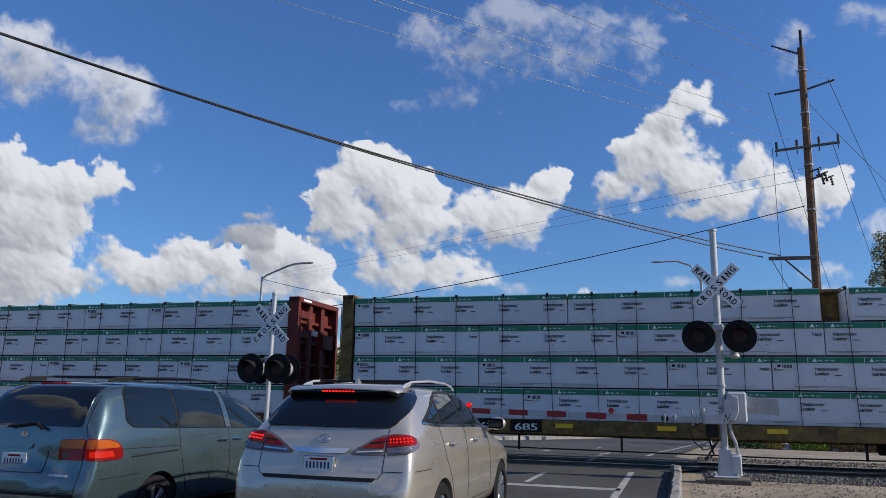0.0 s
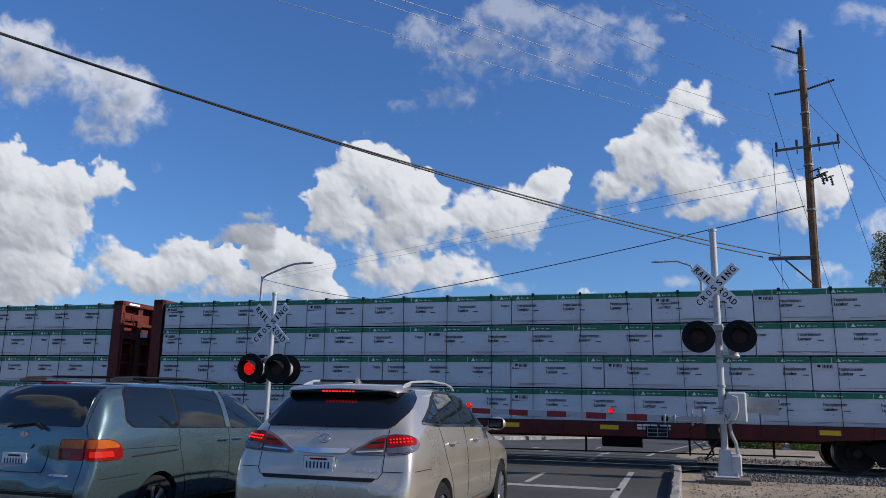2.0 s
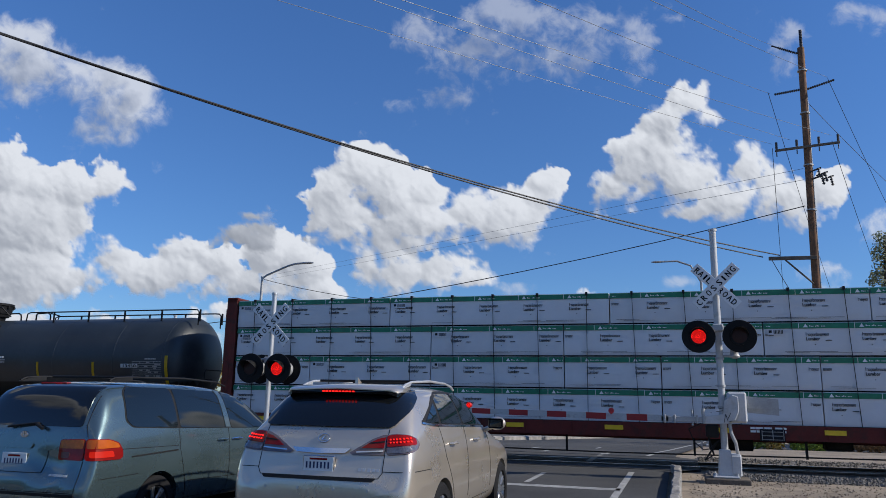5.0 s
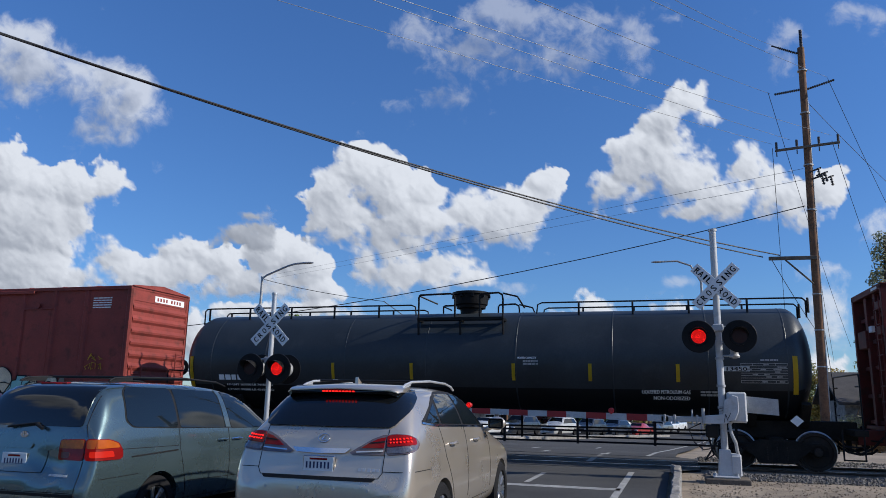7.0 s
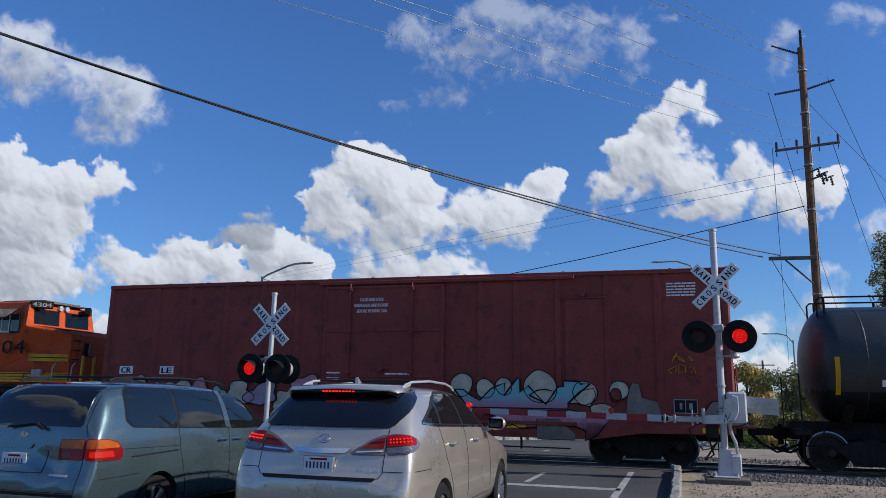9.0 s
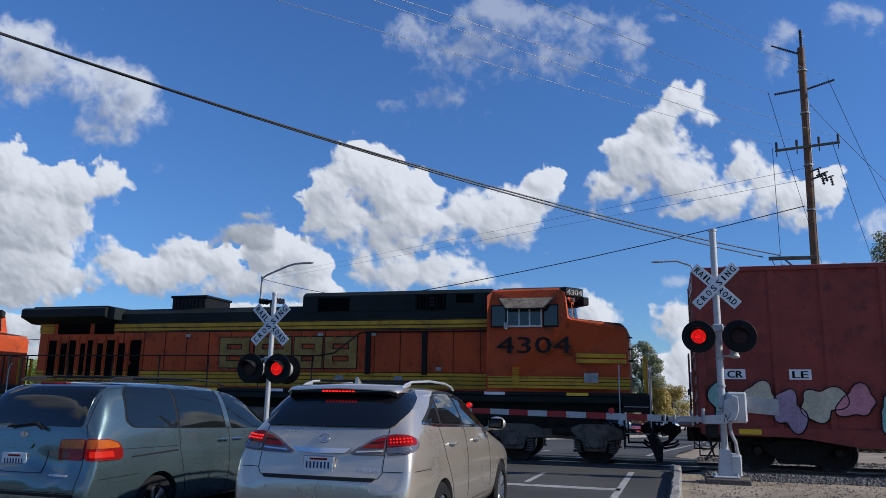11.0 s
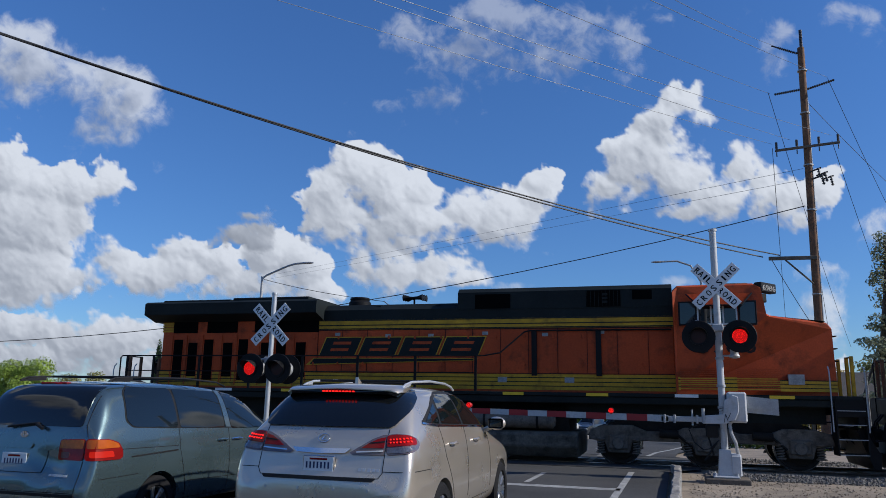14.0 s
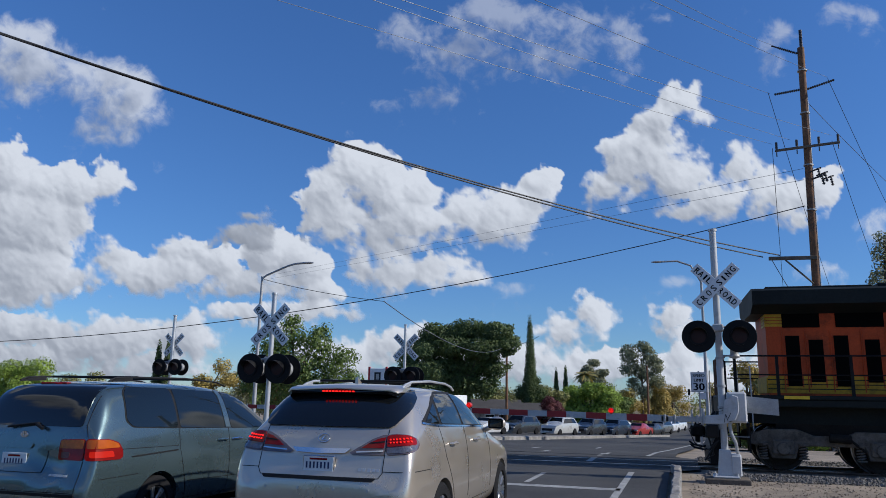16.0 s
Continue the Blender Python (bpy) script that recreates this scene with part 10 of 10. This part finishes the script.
tree(-52.0, 88, 7.5, lobed(R(17), 4.5, 2.4, 2.0, 6.2, 14, 1.4), 5000, 0.34, "grey", "grey-green tree far behind the road", 0.25, 22)
tree(-56.4, 60, 5.2, lobed(R(18), 2.6, 2.0, 0.8, 4.4, 10, 1.1), 4600, 0.26, "olive", "loose olive shrub beside the hedge", 0.15, 23)
for k in range(4):
    tree(-60.5 - k * 3.6, 59 + k, 6.4, lobed(R(30 + k), 2.6, 2.2, 0.8, 5.2, 12, 1.2), 5200, 0.26, "bright", "tall bright green hedge of young trees", 0.15, 30 + k)
tree(-64.0, 54, 2.6, lobed(R(36), 4.5, 1.2, 0.4, 1.8, 10, 0.8), 3200, 0.22, "brown", "dry brown bank of low shrubs", 0.1, 36, name="hedge")
tree(-56.0, 55, 2.4, lobed(R(37), 4.5, 1.2, 0.4, 1.6, 10, 0.8), 3000, 0.22, "brown", "dry brown bank of low shrubs", 0.1, 37, name="hedge")
# right of the pole
for k, (x, y, h, lf) in enumerate(((5.2, 62, 6.8, "yellow"), (7.6, 60, 7.4, "olive"), (10.2, 61, 7.0, "yellow"), (12.6, 58, 7.0, "olive"), (3.4, 66, 6.2, "yellow"))):
    tree(x, y, h, lobed(R(40 + k), 1.9, 1.7, 1.0, h - 1.4, 12, 1.0), 4200, 0.25, lf, "yellow-olive tree behind the track", 0.2, 40 + k)
for k, (x, y, h, w, lf) in enumerate(((11.2, 46, 12.2, 2.2, "pine"), (13.5, 44, 9.0, 2.2, "dark"))):
    lob = []
    rr = R(50 + k)
    for i in range(26):
        t = i / 25
        z = 1.2 + (h - 1.6) * t
        for _ in range(2):
            a = rr.uniform(0, 6.28)
            q = w * (1 - t) * rr.uniform(0.4, 1.0)
            lob.append((math.cos(a) * q, math.sin(a) * q, z, 0.45 + 0.5 * (1 - t), 0.45 + 0.5 * (1 - t), 0.28))
    tree(x, y, h, lob, 5000, 0.2, "grey", "tall grey-green conifer beyond the track", 0.25, 50 + k, name="conifer_tree", trunk_h=0.97)
def clipped_hedge(x, y, w, h, leaf, seed, label):
    """A low hedge cut square, with loose leaves on its faces."""
    rr = R(seed)
    lob = [(-w + 0.3 + k * 0.42 + rr.uniform(-.1, .1), d, z, 0.34, 0.34, 0.26) for k in range(int(2 * w / 0.42)) for d in (-0.4, 0.4) for z in (h * 0.3, h * 0.72)]
    tree(x, y, h, lob, int(2600 * w), 0.13, leaf, label, 0.06, seed, name="hedge", crowd=1.0, shrink=1.0)


for k, (x, y, w, h, lf, label) in enumerate(((3.2, 42, 0.85, 0.86, "mid", "low green hedge clipped square beyond the track"), (4.35, 42, 0.42, 0.76, "yellow", "low yellowing hedge beyond the track"), (6.1, 42, 0.95, 0.76, "bright", "low yellow-green hedge beyond the track"),
                                             (8.4, 42, 1.2, 0.95, "brown", "rounded red-brown bush beyond the track"), (10.9, 42, 1.2, 1.05, "mid", "low green bush beyond the track"), (14.0, 42, 1.6, 1.2, "dark", "low green bush beyond the track"), (18.0, 42, 1.8, 1.3, "brown", "rounded red-brown bush beyond the track"))):
    clipped_hedge(x, y, w, h, lf, 60 + k, label)



# a loose belt of garden trees behind the waiting cars
for k, (x, y, h, lf) in enumerate(((-24.5, 104, 6.6, "olive"), (-21.0, 106, 6.2, "mid"), (-18.2, 108, 6.8, "olive"), (-14.8, 110, 7.2, "bright"), (-9.6, 112, 7.6, "mid"), (-6.6, 108, 6.6, "yellow"), (-1.2, 118, 7.4, "yellow"), (9.5, 100, 6.2, "olive"), (13.0, 96, 6.6, "mid"))):
    tree(x, y, h, lobed(R(80 + k), 2.3, 1.9, 1.2, h - 1.3, 13, 1.15), 3600, 0.30, lf, "leafy garden tree behind the waiting cars", 0.2, 80 + k)


def palm(x, y, h, label):
    top = thing("palm_tree", pose(x, y, ground_z(y)), label, "tree", "trees")
    bm = bmesh.new()
    rod(bm, (0, 0, 0), (0.1, 0, h), 0.28, 10, r2=0.2)
    part("trunk", bm, M["bark"], top)
    rr = R(9)
    for k in range(26):
        a, e = k * 2.4, rr.uniform(-0.2, 1.3)
        bm = bmesh.new()
        d = Vector((math.cos(a), math.sin(a), 0))
        pts = [Vector((0.1, 0, h)) + d * (t * 1.9 * math.cos(e * (1 - t * 0.4))) + Vector((0, 0, 1.6 * math.sin(e) * t - 1.1 * t * t)) for t in (0, 0.25, 0.5, 0.75, 1.0)]
        side = Vector((-d.y, d.x, 0))
        rows = []
        for t, p in zip((0.15, 0.8, 1, 0.7, 0.05), pts):
            rows.append([bm.verts.new(p - side * 0.28 * t - Vector((0, 0, 0.1 * t))), bm.verts.new(p), bm.verts.new(p + side * 0.28 * t - Vector((0, 0, 0.1 * t)))])
        for r0, r1 in zip(rows, rows[1:]):
            for i in range(2):
                bm.faces.new((r0[i], r0[i + 1], r1[i + 1], r1[i]))
        part("frond", bm, LEAF["yellow" if k % 3 == 0 else "olive"], top)


palm(-12.0, 100.5, 7.4, "short palm with yellowing fronds")


def far_woods():
    rr = R(70)
    vf = ([], [])
    lob = []
    for k in range(210):
        x = rr.uniform(-150, 75)
        y = rr.uniform(145, 190)
        lob.append((x, y, -2.5 + rr.uniform(1.0, 4.2), rr.uniform(2.5, 4.5), 2.5, rr.uniform(1.8, 3.2)))
    leaves(vf, lob, 52000, 0.5, rr)
    me = bpy.data.meshes.new("far_woods")
    me.from_pydata(vf[0], [], vf[1])
    me.materials.append(LEAF["olive"])
    tagged(new("far_woods", me), "distant olive green line of trees", "woods", kind="stuff")


far_woods()


def belt_behind():
    """Unseen trees added to close the view back and darken the car reflections."""
    rr = R(71)
    vf = ([], [])
    lob = []
    for k in range(120):
        side = k % 3
        x, y = (rr.uniform(-60, 50), rr.uniform(-48, -38)) if side else (rr.uniform(-62, -52), rr.uniform(-40, 25))
        lob.append((x, y, rr.uniform(0.6, 6.5), rr.uniform(2.0, 3.6), 2.4, rr.uniform(1.6, 2.8)))
    leaves(vf, lob, 26000, 0.75, rr)
    me = bpy.data.meshes.new("unseen_tree_belt")
    me.from_pydata(vf[0], [], vf[1])
    me.materials.append(LEAF["dark"])
    tagged(new("unseen_tree_belt", me), "unseen dark tree belt added for the car reflections", "woods", kind="stuff")


belt_behind()


def house(x, y, w, d, h, turn, label):
    top = thing("house", pose(x, y, ground_z(y), 0, 0, turn), label, "house", "houses")
    bm = bmesh.new()
    box(bm, -w / 2, w / 2, -d / 2, d / 2, 0, h)
    part("wall", bm, M["concrete"], top, "pale plaster wall")
    bm = bmesh.new()
    prism(bm, [(-d / 2 - 0.5, h - 0.1), (0, h + d * 0.22), (d / 2 + 0.5, h - 0.1), (d / 2 + 0.5, h - 0.25), (0, h + d * 0.22 - 0.2), (-d / 2 - 0.5, h - 0.25)], "x", -w / 2 - 0.4, w / 2 + 0.4)
    part("roof", bm, M["roofgrey"], top, "low grey shingle roof")
    for k in range(3):
        bm = bmesh.new()
        xx = -w / 2 + w * (0.2 + 0.3 * k)
        box(bm, xx, xx + 1.1, -d / 2 - 0.04, -d / 2 + 0.02, 1.0, 2.0)
        wn2 = part("window", bm, M["whitepaint"], top)
        bm = bmesh.new()
        box(bm, xx + 0.08, xx + 1.02, -d / 2 - 0.06, -d / 2 - 0.03, 1.08, 1.92)
        part("pane", bm, M["sideglass"], wn2)


M["roofgrey"] = surface("shingles", (0.06, 0.055, 0.052), 0.9, 0, 0.25, 1.5, 0.4, 15)
house(-20.2, 84, 5, 5, 2.5, 20, "low house with a grey roof behind the trees")
house(-17.8, 88, 5, 5, 2.3, 20, "low house with a grey roof behind the trees")
house(16.0, 52, 14, 8, 2.8, 0, "low pale building behind the hedges")


def far_pole(x, y, h, arm, label):
    top = thing("utility_pole", pose(x, y, ground_z(y)), label, "utility pole")
    bm = bmesh.new()
    rod(bm, (0, 0, 0), (0, 0, h), 0.16, 10, r2=0.11)
    part("shaft", bm, M["wood"], top)
    bm = bmesh.new()
    box(bm, -arm, arm, -0.06, 0.06, h - 0.6, h - 0.48)
    part("crossarm", bm, M["wood"], top)


far_pole(-18.0, 80, 9.2, 0.2, "distant brown wooden pole")
far_pole(9.5, 95, 9.0, 1.3, "distant wooden power pole with a crossarm")
far_pole(-3.9, 100, 8.6, 0.1, "distant wooden pole beside the road")
wire((-18.0, 80.0, 7.2), (-14.5, 80.5, 8.4), 0.025, 0.2, "thin drop wire at a pole")


def traffic_signal(x, y, label):
    top = thing("traffic_signal", pose(x, y, ground_z(y)), label, "traffic light", "traffic lights")
    bm = bmesh.new()
    rod(bm, (0, 0, 0), (0, 0, 6.2), 0.1, 8)
    rod(bm, (0, 0, 5.8), (-6.0, 0, 6.1), 0.07, 8)
    part("pole", bm, M["galv"], top)
    for xx in (-1.8, -3.6, -5.6):
        bm = bmesh.new()
        box(bm, xx - 0.2, xx + 0.2, -0.2, 0.1, 5.2, 6.3, bevel=0.04)
        part("signal_head", bm, M["black"], top)


traffic_signal(3.4, 140, "distant traffic signal on a mast arm")


# waiting cars beyond the crossing
def far_car(x, y, turn, kind, paint, label):
    car = thing("car" if kind != "pickup" else "pickup_truck", pose(x, y, ground_z(y), 0, 0, turn), label, "car", "oncoming queue")
    if kind == "sedan":
        top = [(0, 0.45), (0.05, 0.95), (0.95, 1.03), (1.35, 1.36), (1.7, 1.44), (2.4, 1.44), (3.0, 1.12), (3.4, 1.02), (4.4, 0.82), (4.6, 0.5)]
        glassband, W = (0.98, 1.36), 0.9
    else:
        top = [(0, 0.5), (0.05, 1.05), (0.25, 1.45), (0.5, 1.68), (1.2, 1.75), (2.6, 1.72), (3.25, 1.22), (3.6, 1.12), (4.5, 0.98), (4.75, 0.55)]
        glassband, W = (1.12, 1.62), 0.94
    bm = bmesh.new()
    rings = []
    for yy, zt in top:
        w = W * (0.86 if yy in (top[0][0], top[-1][0]) else 1)
        belt = min(zt - 0.04, glassband[0])
        rw = w * (0.95 if zt < glassband[0] + 0.1 else 0.74)
        half = [(0, 0.26), (w * 0.9, 0.26), (w, 0.55), (w * 0.98, belt), (rw, zt - 0.05), (rw * 0.8, zt), (0, zt + 0.01)]
        rings.append([bm.verts.new((a, yy, b)) for a, b in half] + [bm.verts.new((-a, yy, b)) for a, b in half[-2:0:-1]])
    n = len(rings[0])
    for a, b in zip(rings, rings[1:]):
        for k in range(n):
            bm.faces.new((a[k], a[(k + 1) % n], b[(k + 1) % n], b[k]))
    bm.faces.new(rings[0][::-1])
    bm.faces.new(rings[-1])
    bmesh.ops.recalc_face_normals(bm, faces=bm.faces[:])
    body = part("body", bm, paint, car, "", 40)
    bvh = tree_of(body.data)
    i0 = 3 if kind == "sedan" else 2
    lo, hi = glassband
    a, b = (1.15, 2.75) if kind == "sedan" else (0.45, 3.0)
    for s in (1, -1):
        bm = bmesh.new()
        poly = rounded([(a, lo + 0.04), (b + 0.15, lo + 0.04), (b - 0.45, hi - 0.02), (a + 0.28, hi - 0.02)], 0.06)
        q = patch(bvh, poly, "x", 0.012, 0.2)
        bm.free()
        if s < 0:
            for v in q.verts:
                v.co.x *= -1
            bmesh.ops.reverse_faces(q, faces=q.faces[:])
        part("side_window", q, M["autoglass"], car)
    # windscreen on the front slope
    (y1, z1), (y0, z0) = [(yy, z) for yy, z in top if z > glassband[0] + 0.3][-1], [(yy, z) for yy, z in top if z <= glassband[0] + 0.15 and yy > 2.5][0]
    bm = bmesh.new()
    p0, p1 = Vector((0, y1 + 0.08, z1 - 0.03)), Vector((0, y0 - 0.08, z0 + 0.03))
    up = Vector((0, z1 - z0, y0 - y1)).normalized() * 0.02
    q = [bm.verts.new(p + Vector((sx, 0, 0)) + up) for p, sx in ((p0, -W * 0.62), (p0, W * 0.62), (p1, W * 0.8), (p1, -W * 0.8))]
    bm.faces.new(q)
    bmesh.ops.solidify(bm, geom=bm.faces[:], thickness=0.02)
    part("windscreen", bm, M["autoglass"], car)
    end = top[-1][0]
    bm = bmesh.new()
    box(bm, -0.55, 0.55, end - 0.12, end + 0.03, 0.5, 0.72, bevel=0.02)
    part("grille", bm, M["plastic"], car)
    for s in (-1, 1):
        bm = bmesh.new()
        box(bm, s * 0.72 - 0.16, s * 0.72 + 0.16, end - 0.25, end - 0.02, 0.66, 0.80, bevel=0.04)
        apart("headlight", bm, M["clearlens"], car)
        for yy in (0.85, end - 0.9):
            key = "farwheel"
            if key not in PARTS:
                w2 = bmesh.new()
                lathe(w2, [(-0.1, 0.2), (-0.1, 0.31), (-0.06, 0.34), (0.06, 0.34), (0.1, 0.31), (0.1, 0.2)], 20, "x")
                lathe(w2, [(-0.085, 0.001), (-0.085, 0.2), (0.085, 0.2), (0.085, 0.001)], 20, "x", mi=1)
                PARTS[key] = proto(finish("wheel", w2, [M["rubber"], M["rim"]]))
            same("wheel", PARTS[key], car, pose(s * (W - 0.07), yy, 0.34))
    bm = bmesh.new()
    box(bm, -0.26, 0.26, end + 0.025, end + 0.045, 0.36, 0.47)
    part("plate", bm, M["whiteink"], car)


PAINT = {k: surface("paint_" + k, c, 0.3, 0.2, 0.05, 2, 0, 100, coat=0.8) for k, c in (("white", (0.7, 0.71, 0.72)), ("dark", (0.03, 0.033, 0.038)), ("silver", (0.5, 0.5, 0.48)), ("red", (0.35, 0.03, 0.025)), ("navy", (0.02, 0.03, 0.05)), ("grey", (0.13, 0.135, 0.14)))}
queue = [(-15.0, 62.0, "sedan", "white", "white sedan waiting beyond the crossing"), (-13.3, 68.0, "suv", "dark", "dark grey SUV waiting beyond the crossing"), (-10.6, 74.0, "suv", "silver", "pale silver SUV waiting in the queue"),
         (-8.3, 79.5, "suv", "dark", "black SUV waiting in the queue"), (-6.1, 84.0, "suv", "navy", "dark blue SUV waiting in the queue"), (-3.9, 88.0, "sedan", "red", "red sedan waiting in the queue"), (-2.7, 93.5, "sedan", "dark", "black sedan waiting in the queue"),
         (-1.8, 99.5, "suv", "grey", "grey SUV waiting in the queue"), (-0.9, 106, "suv", "white", "white SUV far back in the queue"), (0.0, 113, "suv", "white", "white SUV far back in the queue"), (-6.5, 101, "sedan", "white", "white sedan parked beyond the queue"), (-9.5, 96, "suv", "white", "white SUV parked beyond the queue")]
for x, y, kind, paint, label in queue:
    far_car(x, y + 2.2, 180 - 20, kind, PAINT[paint], label)


def delivery_truck():
    top = thing("box_truck", pose(-17.2, 58, ground_z(58), 0, 0, 160), "white box truck behind the crossing", "truck")
    bm = bmesh.new()
    box(bm, -1.1, 1.1, 0, 4.5, 0.9, 3.0, bevel=0.05)
    part("cargo_box", bm, M["whitepaint"], top)
    bm = bmesh.new()
    box(bm, -1.0, 1.0, 4.6, 6.2, 0.5, 2.3, bevel=0.15)
    part("cab", bm, M["whitepaint"], top)
    bm = bmesh.new()
    box(bm, -0.85, 0.85, 6.12, 6.22, 1.4, 2.05, bevel=0.03)
    part("windscreen", bm, M["autoglass"], top)
    for s in (-1, 1):
        for yy in (0.9, 5.3):
            same("wheel", PARTS["farwheel"], top, pose(s * 0.95, yy, 0.34))
    bm = bmesh.new()
    box(bm, -0.9, 0.9, 0.1, 6.0, 0.45, 0.9)
    part("chassis", bm, M["underframe"], top)


delivery_truck()


# ---------------------------------------------------------------- what moves
def motions():
    for ob, s0 in MOVING:
        walk(ob, [(t, on_track(s0 + V * t)) for t in (0.0, 8.0, 16.0)])
    for ob, a, b in CLOUDS:
        walk(ob, [(0.0, a), (16.0, b)])
    for ob, x, r in SPIN:
        step = 1 / 15
        walk(ob, [(i * step, pose(x, 0, r) @ Matrix.Rotation(V * i * step / r, 4, "Y")) for i in range(241)])
    for lens, place, lit in FLASH:
        rows = [(0.0, pose(*place, 0, 0, 180))]
        for a, b in lit:
            fa, fb = round(a * 30), round(b * 30)
            rows += [((fa - 2 + k) / 30, pose(*place, 0, 0, 180 - 60 * k)) for k in range(4)]
            if b < 15.88:
                rows += [((fb - 1 + k) / 30, pose(*place, 0, 0, -60 * k)) for k in range(4)]
        rows.append((16.0, pose(*place, 0, 0, 180 if lit[-1][1] < 15.88 else 0)))
        walk(lens, rows)


motions()
